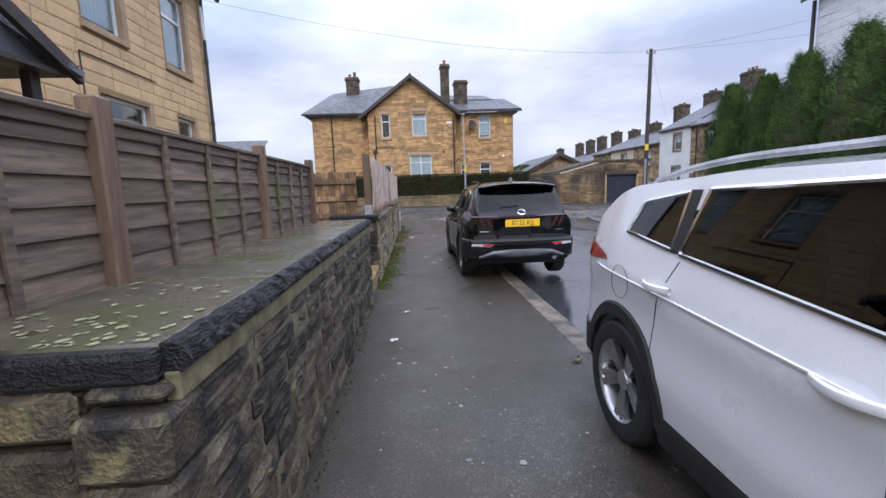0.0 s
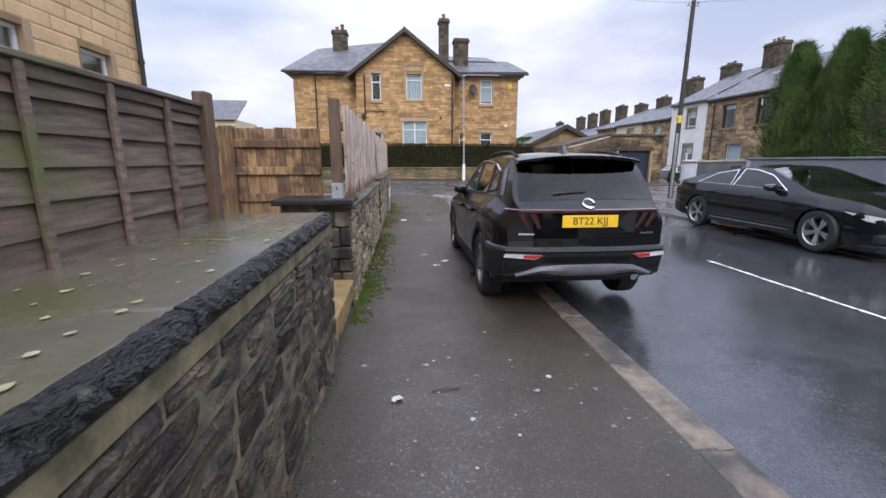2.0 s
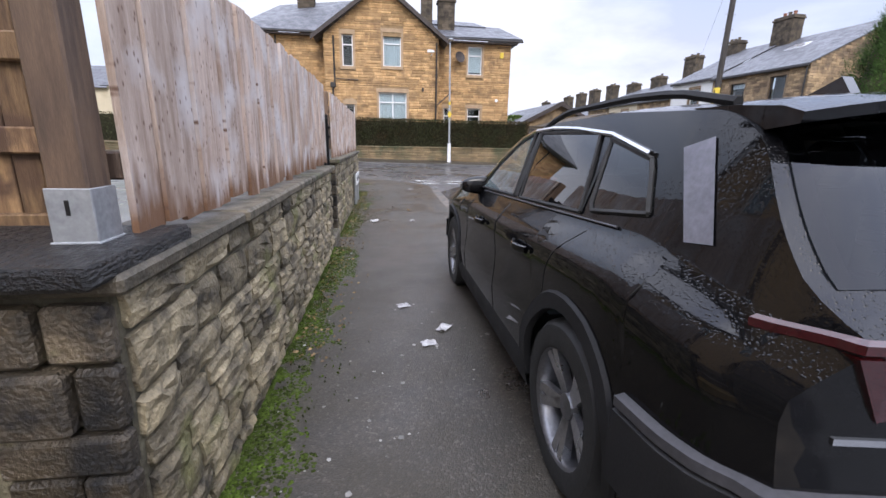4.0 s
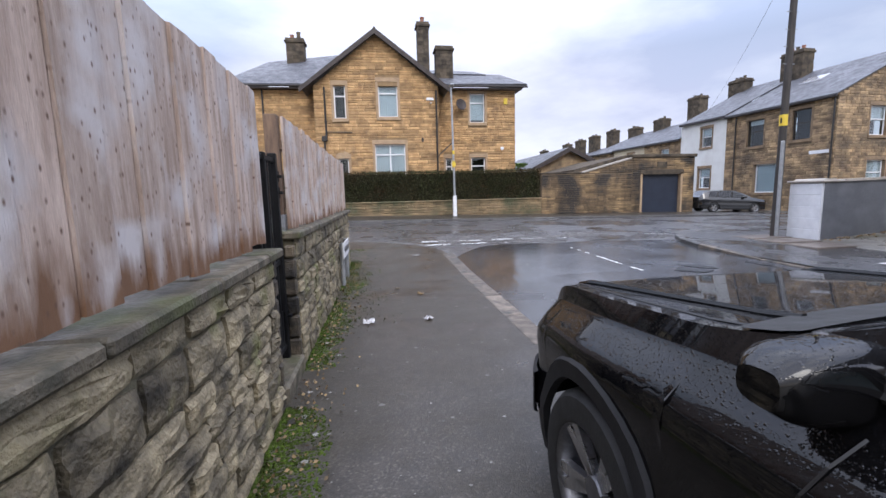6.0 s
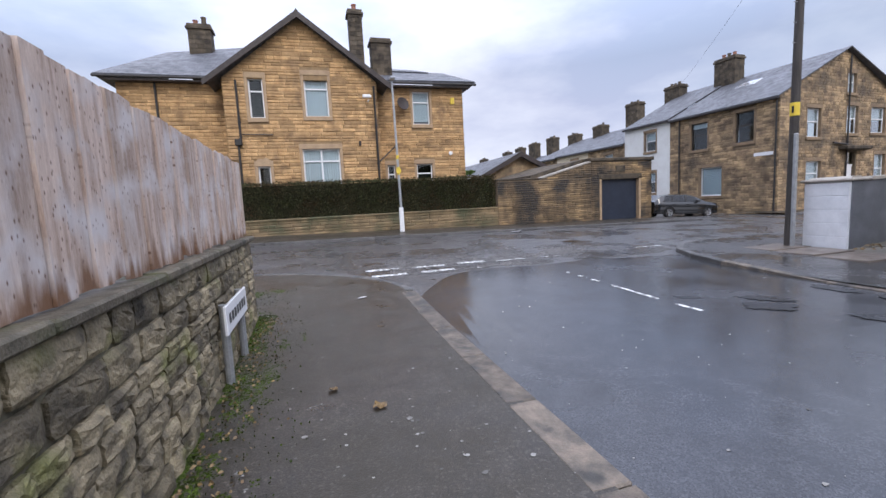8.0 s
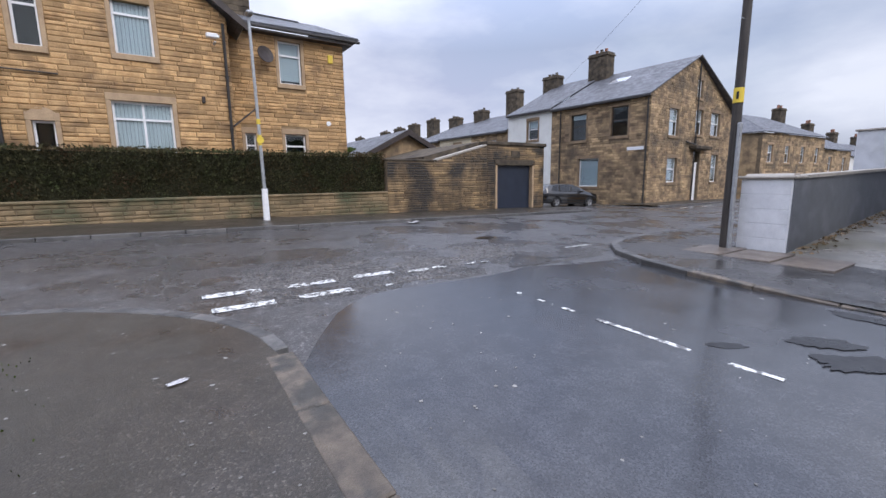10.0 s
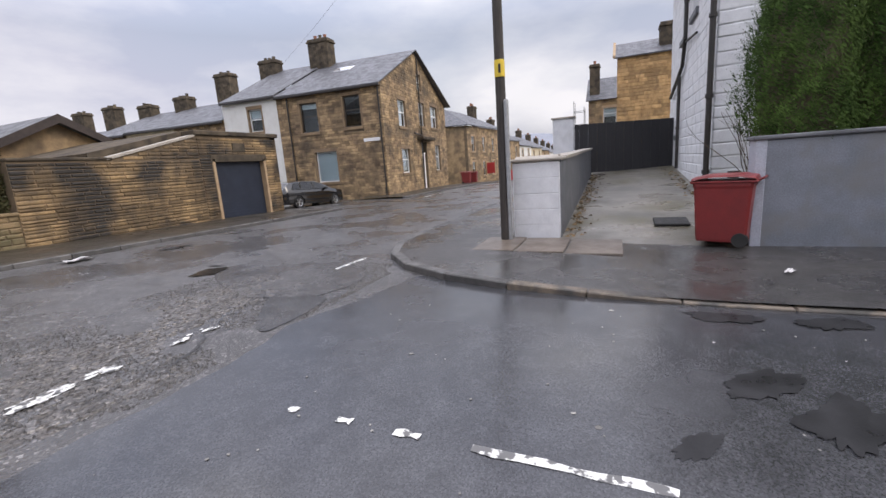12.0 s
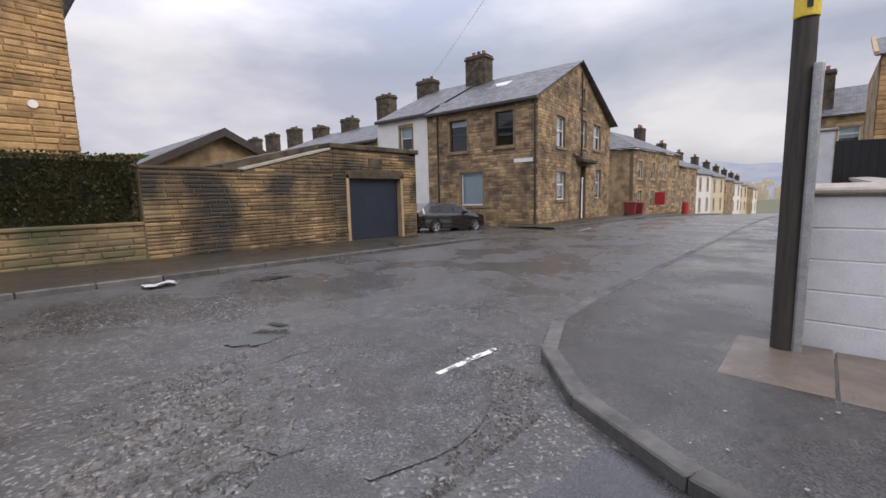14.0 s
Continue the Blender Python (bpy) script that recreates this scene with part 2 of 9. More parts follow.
    l.new(sc.outputs["Result"], bp.inputs["Strength"])
    bp.inputs["Distance"].default_value = dist
    l.new(ad.outputs["Value"], bp.inputs["Height"])
    l.new(bp.outputs["Normal"], b.inputs["Normal"])
    b.inputs["Specular IOR Level"].default_value = spec
    return m


M_ROAD = asphalt("old_wet_asphalt", (0.06, 0.058, 0.058), (0.22, 0.208, 0.2), 0.42, 0.2, 55, 0.55, 0.009, 0.5, spec=0.75)
M_SMOOTH = asphalt("smooth_wet_asphalt", (0.038, 0.039, 0.043), (0.062, 0.063, 0.068), 0.36, 0.13, 120, 0.15, 0.003, 0.42, (0.42, 0.72), spec=0.7)
M_PAVE = asphalt("damp_pavement_asphalt", (0.041, 0.034, 0.027), (0.12, 0.105, 0.088), 0.5, 0.27, 95, 0.55, 0.005, 0.9, (0.35, 0.62), (0.044, 0.037, 0.023))
M_PAVE2 = asphalt("worn_grey_pavement", (0.045, 0.043, 0.042), (0.095, 0.092, 0.088), 0.42, 0.12, 110, 0.4, 0.004, 0.7)
M_KERB = surf("sandstone_kerb", (0.175, 0.14, 0.105), (0.085, 0.075, 0.064), 0.45, 0.75, scale=6, fine=90, bump=0.9, dist=0.008, vary=0.3, each="object", stain=(0.055, 0.052, 0.046), stain_scale=3.5, stain_at=(0.5, 0.62))
M_KERBG = surf("grey_granite_kerb", (0.115, 0.11, 0.105), (0.065, 0.064, 0.062), 0.4, 0.7, scale=5, fine=90, bump=0.6, vary=0.3, each="object")
M_STEP = surf("yellow_worn_stone", (0.36, 0.24, 0.09), (0.2, 0.14, 0.06), 0.45, 0.7, scale=5, fine=80, bump=0.6, stain=(0.12, 0.11, 0.05), stain_scale=4, stain_at=(0.55, 0.7))
M_FLAG = surf("brown_flagstone", (0.17, 0.135, 0.105), (0.12, 0.1, 0.085), 0.3, 0.5, scale=3, fine=60, bump=0.3, vary=0.1, each="object")
M_LINE = surf("worn_white_road_paint", (0.75, 0.75, 0.72), (0.6, 0.6, 0.58), 0.45, 0.6, scale=14, fine=90, bump=0.4, stain=(0.12, 0.12, 0.12), stain_scale=16, stain_at=(0.52, 0.57))
M_EARTH = surf("far_ground", (0.09, 0.1, 0.05), (0.12, 0.1, 0.06), 0.8, scale=0.05, fine=1.0, bump=0.2)
M_MORTAR = surf("dark_mortar", (0.17, 0.15, 0.095), (0.05, 0.044, 0.03), 0.85, scale=7, fine=70, bump=0.6, dist=0.01)
M_WALLSTONE = surf("blackened_rubble_stone", (0.105, 0.082, 0.053), (0.009, 0.0085, 0.0085), 0.35, 0.75, scale=7, fine=70, bump=1.0, dist=0.014, vary=0.7, each="object", stain=(0.2, 0.175, 0.085), stain_scale=5, stain_at=(0.62, 0.7))
M_WALLSTONE2 = surf("buff_rubble_stone", (0.33, 0.27, 0.165), (0.06, 0.05, 0.034), 0.5, 0.8, scale=6, fine=60, bump=1.0, dist=0.014, vary=0.45, each="object", stain=(0.17, 0.165, 0.055), stain_scale=2.6, stain_at=(0.56, 0.7))
M_COPE = surf("wet_black_coping", (0.016, 0.015, 0.015), (0.006, 0.006, 0.006), 0.25, 0.6, scale=34, fine=90, bump=1.0, dist=0.03, stretch=(1, 0.5, 1.6), stain=(0.1, 0.1, 0.08), stain_scale=11, stain_at=(0.7, 0.78))
M_COPE2 = surf("mossy_coping", (0.135, 0.112, 0.078), (0.055, 0.05, 0.034), 0.5, 0.75, scale=9, fine=70, bump=0.9, dist=0.008, vary=0.3, each="object", stain=(0.075, 0.08, 0.03), stain_scale=2.4, stain_at=(0.56, 0.68))
M_SLAB = surf("wet_concrete_slab", (0.125, 0.108, 0.082), (0.06, 0.056, 0.039), 0.14, 0.42, scale=2.2, fine=50, bump=0.2, stain=(0.075, 0.08, 0.035), stain_scale=1.8, stain_at=(0.48, 0.66), vary=0.08, each="object")
M_LICHEN = surf("pale_lichen", (0.3, 0.3, 0.17), (0.17, 0.17, 0.09), 0.8, scale=30, fine=120, bump=0.3)
M_FENCE = surf("weathered_brown_fence", (0.2, 0.145, 0.105), (0.085, 0.062, 0.048), 0.5, 0.75, scale=4, fine=60, bump=0.8, stretch=(9, 0.8, 9), vary=0.28, each="object", stain=(0.12, 0.125, 0.045), stain_scale=1.6, stain_at=(0.56, 0.7))
M_POST = surf("damp_timber_post", (0.19, 0.12, 0.075), (0.1, 0.065, 0.045), 0.5, 0.7, scale=4, fine=50, bump=0.4, stretch=(8, 8, 1), vary=0.3, each="object")
M_BOARD = surf("bleached_fence_board", (0.62, 0.5, 0.42), (0.36, 0.26, 0.2), 0.6, 0.8, scale=3, fine=45, bump=0.9, dist=0.006, stretch=(7, 7, 0.7), vary=0.16, each="object", stain=(0.62, 0.57, 0.55), stain_scale=4, stain_at=(0.48, 0.66))
# damp creeping up the boards, and dark knots
_n, _l = M_BOARD.node_tree.nodes, M_BOARD.node_tree.links
_b = _n["Principled BSDF"]
_src = _b.inputs["Base Color"].links[0].from_socket
_geo, _sep, _nz = _n.new("ShaderNodeNewGeometry"), _n.new("ShaderNodeSeparateXYZ"), _n.new("ShaderNodeTexNoise")
_map = _n.new("ShaderNodeMapping")
_map.inputs["Scale"].default_value = (1, 6, 1.2)
_nz.inputs["Scale"].default_value, _nz.inputs["Detail"].default_value = 1.6, 5
_l.new(_geo.outputs["Position"], _map.inputs["Vector"])
_l.new(_map.outputs["Vector"], _nz.inputs["Vector"])
_l.new(_geo.outputs["Position"], _sep.inputs["Vector"])
_mz, _ad, _rp, _mx = _n.new("ShaderNodeMapRange"), _n.new("ShaderNodeMath"), _n.new("ShaderNodeValToRGB"), _n.new("ShaderNodeMixRGB")
_mz.inputs["From Min"].default_value, _mz.inputs["From Max"].default_value = 1.05, 1.4
_mz.inputs["To Min"].default_value, _mz.inputs["To Max"].default_value = 0.5, -0.1
_ad.operation = "ADD"
_l.new(_sep.outputs["Z"], _mz.inputs["Value"])
_l.new(_mz.outputs["Result"], _ad.inputs[0])
_l.new(_nz.outputs["Fac"], _ad.inputs[1])
_rp.color_ramp.elements[0].position, _rp.color_ramp.elements[1].position = 0.72, 0.92
_l.new(_ad.outputs["Value"], _rp.inputs["Fac"])
_mx.inputs["Color2"].default_value = rgb((0.2, 0.105, 0.055))
_l.new(_rp.outputs["Color"], _mx.inputs["Fac"])
_l.new(_src, _mx.inputs["Color1"])
_vo, _vm, _vr, _mk = _n.new("ShaderNodeTexVoronoi"), _n.new("ShaderNodeMapping"), _n.new("ShaderNodeValToRGB"), _n.new("ShaderNodeMixRGB")
_vm.inputs["Scale"].default_value = (1, 8, 4.2)
_l.new(_geo.outputs["Position"], _vm.inputs["Vector"])
_l.new(_vm.outputs["Vector"], _vo.inputs["Vector"])
_vr.color_ramp.elements[0].position, _vr.color_ramp.elements[0].color = 0.07, (1, 1, 1, 1)
_vr.color_ramp.elements[1].position, _vr.color_ramp.elements[1].color = 0.24, (0, 0, 0, 1)
_l.new(_vo.outputs["Distance"], _vr.inputs["Fac"])
_mk.inputs["Color2"].default_value = rgb((0.15, 0.085, 0.055))
_l.new(_vr.outputs["Color"], _mk.inputs["Fac"])
_l.new(_mx.outputs["Color"], _mk.inputs["Color1"])
_l.new(_mk.outputs["Color"], _b.inputs["Base Color"])
M_GATEWOOD = surf("orange_brown_timber", (0.34, 0.21, 0.1), (0.1, 0.055, 0.03), 0.5, 0.75, scale=4, fine=45, bump=0.6, stretch=(8, 8, 1), vary=0.4, each="object", stain=(0.09, 0.05, 0.03), stain_scale=4, stain_at=(0.54, 0.66))
M_HOUSE = surf("golden_sandstone", (0.51, 0.325, 0.15), (0.34, 0.205, 0.09), 0.75, 0.85, scale=3.5, fine=40, bump=0.8, dist=0.014, vary=0.32, stain=(0.17, 0.105, 0.055), stain_scale=1.3, stain_at=(0.54, 0.72))
M_HOUSEJ = surf("sandstone_joint", (0.3, 0.2, 0.1), (0.22, 0.15, 0.08), 0.9, scale=4, fine=40, bump=0.3)
M_DRESS = surf("dressed_sandstone", (0.42, 0.3, 0.18), (0.33, 0.23, 0.14), 0.75, scale=4, fine=50, bump=0.3)
M_TERR = surf("sooty_sandstone", (0.4, 0.28, 0.15), (0.15, 0.105, 0.066), 0.75, 0.85, scale=1.6, fine=30, bump=0.7, dist=0.012, vary=0.4, stain=(0.09, 0.07, 0.048), stain_scale=0.7, stain_at=(0.5, 0.72))
M_TERRJ = surf("sooty_joint", (0.17, 0.125, 0.078), (0.1, 0.075, 0.048), 0.9, scale=3, fine=40, bump=0.3)
M_TERRS = surf("sooty_dressed_stone", (0.27, 0.19, 0.11), (0.15, 0.105, 0.066), 0.75, scale=3, fine=50, bump=0.3)
M_GARAGE = surf("streaked_dark_sandstone", (0.3, 0.2, 0.095), (0.06, 0.043, 0.027), 0.7, 0.85, scale=0.9, fine=30, bump=0.7, dist=0.012, vary=0.45, stain=(0.03, 0.026, 0.022), stain_scale=0.75, stain_at=(0.47, 0.6), stretch=(1, 1, 0.3))
M_LOWWALL = surf("buff_boundary_stone", (0.27, 0.19, 0.1), (0.12, 0.095, 0.05), 0.75, 0.85, scale=1.2, fine=30, bump=0.5, vary=0.25, stain=(0.075, 0.08, 0.04), stain_scale=1.1, stain_at=(0.45, 0.62))
M_LEFTH = surf("tan_block_stone", (0.64, 0.44, 0.235), (0.55, 0.375, 0.2), 0.75, 0.85, scale=3, fine=40, bump=0.5, vary=0.08)
M_SLATE = slates("blue_grey_slate", (0.13, 0.132, 0.145))
M_WHITE = surf("white_masonry_paint", (0.72, 0.73, 0.75), (0.6, 0.61, 0.63), 0.55, 0.7, scale=3, fine=60, bump=0.3, stain=(0.45, 0.45, 0.43), stain_scale=1.1, stain_at=(0.6, 0.85))
M_RENDER = surf("white_render", (0.7, 0.7, 0.67), (0.62, 0.61, 0.58), 0.7, scale=1.5, fine=40, bump=0.1)
M_CREAM = surf("cream_render", (0.6, 0.52, 0.38), (0.5, 0.43, 0.3), 0.7, scale=1.5, fine=40, bump=0.1)
M_GREY = surf("grey_wall_paint", (0.135, 0.14, 0.155), (0.11, 0.115, 0.125), 0.6, scale=2.5, fine=50, bump=0.4, stain=(0.17, 0.175, 0.19), stain_scale=2)
M_BLUEGREY = surf("pale_blue_grey_paint", (0.2, 0.215, 0.25), (0.155, 0.17, 0.195), 0.6, scale=2.5, fine=50, bump=0.4, stain=(0.17, 0.17, 0.17), stain_scale=1.5)
# paler copy of the blue-grey wall paint, with the light put into its colour
M_BLUEGREYLIT = surf("lit_blue_grey_paint", (0.42, 0.44, 0.5), (0.33, 0.35, 0.4), 0.55, scale=3, fine=60, bump=0.4, stain=(0.26, 0.26, 0.26), stain_scale=2, stain_at=(0.55, 0.75))
M_CAP = surf("pale_concrete_cap", (0.42, 0.38, 0.33), (0.3, 0.27, 0.23), 0.6, scale=5, fine=70, bump=0.3)
M_UPVC = surf("white_window_frame", (0.8, 0.8, 0.8), (0.74, 0.74, 0.75), 0.35, bump=0)
M_DARKFR = surf("dark_window_frame", (0.06, 0.05, 0.045), (0.04, 0.035, 0.03), 0.5, bump=0)
M_BLIND = surf("vertical_blind", (0.82, 0.83, 0.85), (0.68, 0.69, 0.72), 0.8, scale=2, fine=30, bump=0.1, stretch=(12, 12, 0.3))
M_PANE = clear_glass("window_glass", (0.8, 0.85, 0.86))
# near-black colour painted in for the missing light behind windows
M_ROOMSHADE = surf("painted_room_shade", (0.06, 0.06, 0.06), (0.03, 0.03, 0.03), 0.9, bump=0)
M_PIPE = surf("black_pipe_paint", (0.02, 0.018, 0.017), (0.03, 0.025, 0.022), 0.4, 0.6, bump=0.1)
M_FASCIA = surf("dark_brown_fascia", (0.045, 0.032, 0.026), (0.03, 0.022, 0.02), 0.5, 0.65, bump=0.1)
M_CHIM = surf("sooty_chimney_stone", (0.13, 0.105, 0.075), (0.05, 0.043, 0.036), 0.85, scale=2.5, fine=40, bump=0.7, vary=0.3, spec=0.15)
M_POT = surf("terracotta_pot", (0.3, 0.12, 0.07), (0.2, 0.1, 0.07), 0.7, bump=0.2)
M_HEDGE = surf("clipped_hedge_leaf", (0.062, 0.074, 0.03), (0.1, 0.085, 0.045), 0.6, 0.8, scale=2, fine=30, bump=0, vary=0.45, stain=(0.09, 0.055, 0.03), stain_scale=1.4, stain_at=(0.48, 0.68), spec=0.2)
# dark colour painted in as the shade between the hedge's leaves
M_HEDGEIN = surf("painted_hedge_shade", (0.045, 0.046, 0.024), (0.022, 0.021, 0.013), 0.9, scale=14, fine=60, bump=1.0, dist=0.05, spec=0.1)
M_TWIG = surf("hedge_twig", (0.12, 0.09, 0.06), (0.07, 0.05, 0.035), 0.8, bump=0.2)
M_CONIFER = surf("conifer_leaf", (0.07, 0.115, 0.026), (0.028, 0.055, 0.014), 0.6, 0.8, scale=1.5, fine=20, bump=0, vary=0.6, spec=0.12)
M_BUSH = surf("bright_bush_leaf", (0.16, 0.24, 0.06), (0.1, 0.16, 0.04), 0.6, bump=0, vary=0.4)
M_BARK = surf("conifer_bark", (0.1, 0.07, 0.05), (0.06, 0.045, 0.03), 0.8, bump=0.6)
M_MOSS = surf("kerbside_moss", (0.062, 0.092, 0.016), (0.028, 0.036, 0.01), 0.9, scale=5, fine=60, bump=0.8, vary=0.6, spec=0.05)
M_LEAFLIT = surf("fallen_leaf", (0.22, 0.15, 0.06), (0.13, 0.08, 0.04), 0.6, bump=0.1, vary=0.5, scale=15)
M_LITTER = surf("paper_litter", (0.58, 0.57, 0.57), (0.34, 0.33, 0.34), 0.6, bump=0.2, scale=25)
M_GRIT = surf("pale_grit", (0.28, 0.27, 0.25), (0.14, 0.135, 0.125), 0.7, bump=0, vary=0.6)
M_WOODPOLE = surf("tarred_timber_pole", (0.05, 0.042, 0.036), (0.03, 0.026, 0.023), 0.6, 0.8, scale=4, fine=60, bump=0.5, stretch=(8, 8, 0.5))
M_GALV = surf("galvanised_steel", (0.42, 0.43, 0.44), (0.33, 0.34, 0.35), 0.4, 0.6, scale=8, metal=0.6, bump=0.1)
M_YELLOW = surf("yellow_notice", (0.75, 0.55, 0.05), (0.65, 0.48, 0.05), 0.5, bump=0)
M_SHUTTER = surf("navy_roller_shutter", (0.022, 0.03, 0.05), (0.016, 0.022, 0.038), 0.4, 0.55, scale=2, bump=0.1)
M_BIN = surf("maroon_bin_plastic", (0.2, 0.022, 0.022), (0.16, 0.02, 0.02), 0.38, 0.5, scale=3, fine=90, bump=0.15)
M_RED = surf("red_plastic", (0.45, 0.03, 0.03), (0.38, 0.03, 0.03), 0.5, bump=0)
M_GATE = surf("black_gate_boards", (0.02, 0.02, 0.023), (0.03, 0.03, 0.033), 0.5, 0.65, scale=2, bump=0.2, stretch=(6, 6, 1))
M_IRON = surf("black_iron", (0.006, 0.006, 0.007), (0.011, 0.011, 0.011), 0.45, 0.6, bump=0.15, spec=0.2)
M_RUBBER = surf("tyre_rubber", (0.016, 0.016, 0.016), (0.022, 0.022, 0.021), 0.6, 0.8, scale=12, fine=120, bump=0.3)
M_ALLOY = surf("silver_alloy", (0.55, 0.55, 0.56), (0.45, 0.45, 0.46), 0.25, 0.35, metal=0.9, bump=0)
M_GREYALLOY = surf("dark_alloy", (0.2, 0.2, 0.21), (0.16, 0.16, 0.165), 0.3, 0.4, metal=0.8, bump=0)
M_BLACKP = surf("black_car_paint", (0.0035, 0.0035, 0.004), (0.005, 0.005, 0.0055), 0.08, 0.12, scale=4, fine=200, bump=0, coat=1.0, spec=0.5)
M_WETBLACK = surf("rain_beaded_black_paint", (0.0035, 0.0035, 0.004), (0.005, 0.005, 0.0055), 0.06, 0.1, scale=4, fine=200, bump=0, coat=0.9, spec=0.0)
rain_beads(M_WETBLACK, 85, 0.55, 0.003, ("Normal", "Coat Normal"))
M_WHITEP = surf("white_car_paint", (0.8, 0.81, 0.83), (0.77, 0.78, 0.8), 0.25, 0.32, scale=2, fine=150, bump=0, coat=1.0)
M_GREYP = surf("dark_grey_car_paint", (0.006, 0.0065, 0.008), (0.008, 0.0085, 0.01), 0.08, 0.14, scale=4, fine=200, bump=0, coat=0.9, spec=0.1)
M_CLAD = surf("black_plastic_cladding", (0.014, 0.014, 0.015), (0.02, 0.02, 0.021), 0.55, 0.7, scale=5, fine=140, bump=0.2, spec=0.25)
M_SILVERTRIM = surf("grey_skid_plate", (0.07, 0.068, 0.075), (0.055, 0.055, 0.06), 0.4, 0.55, metal=0.2, bump=0.05)
M_SKID = surf("silver_grey_skid_plate", (0.22, 0.22, 0.25), (0.17, 0.17, 0.195), 0.35, 0.5, metal=0.5, bump=0.05)
M_CHROME = surf("chrome_trim", (0.75, 0.76, 0.78), (0.7, 0.7, 0.72), 0.12, metal=1.0, bump=0)
M_CARGLASS = clear_glass("dark_car_glass", (0.1, 0.11, 0.115), 0.05)
M_CARGLASS2 = clear_glass("clear_car_glass", (0.6, 0.74, 0.72), 0.08)
M_FOGGLASS = clear_glass("misted_car_glass", (0.5, 0.66, 0.66), 0.08, fog=(0.42, 0.56, 0.57))
M_REARGLASS = clear_glass("dark_rear_glass", (0.08, 0.085, 0.09), 0.03)
M_REDLENS = surf("red_lamp_lens", (0.42, 0.012, 0.015), (0.34, 0.01, 0.012), 0.12, bump=0, coat=1.0)
M_DARKLENS = surf("smoked_red_lens", (0.05, 0.006, 0.008), (0.035, 0.006, 0.007), 0.1, bump=0, coat=1.0)
M_CLEARLENS = surf("clear_lamp_lens", (0.6, 0.61, 0.63), (0.4, 0.4, 0.42), 0.1, bump=0, coat=1.0)
M_PLATE = surf("yellow_number_plate", (0.8, 0.5, 0.02), (0.75, 0.47, 0.02), 0.4, bump=0)
M_PLATEW = surf("white_number_plate", (0.75, 0.75, 0.75), (0.7, 0.7, 0.7), 0.4, bump=0)
M_INK = surf("black_lettering", (0.01, 0.01, 0.01), (0.012, 0.012, 0.012), 0.4, bump=0)
M_SEAT = surf("car_interior", (0.03, 0.03, 0.032), (0.02, 0.02, 0.021), 0.8, bump=0.2)
M_HILL = surf("hazy_hillside", (0.2, 0.22, 0.26), (0.26, 0.27, 0.31), 0.9, scale=0.004, fine=0.03, bump=0)
M_CABLE = surf("black_cable", (0.02, 0.02, 0.022), (0.02, 0.02, 0.022), 0.5, bump=0)


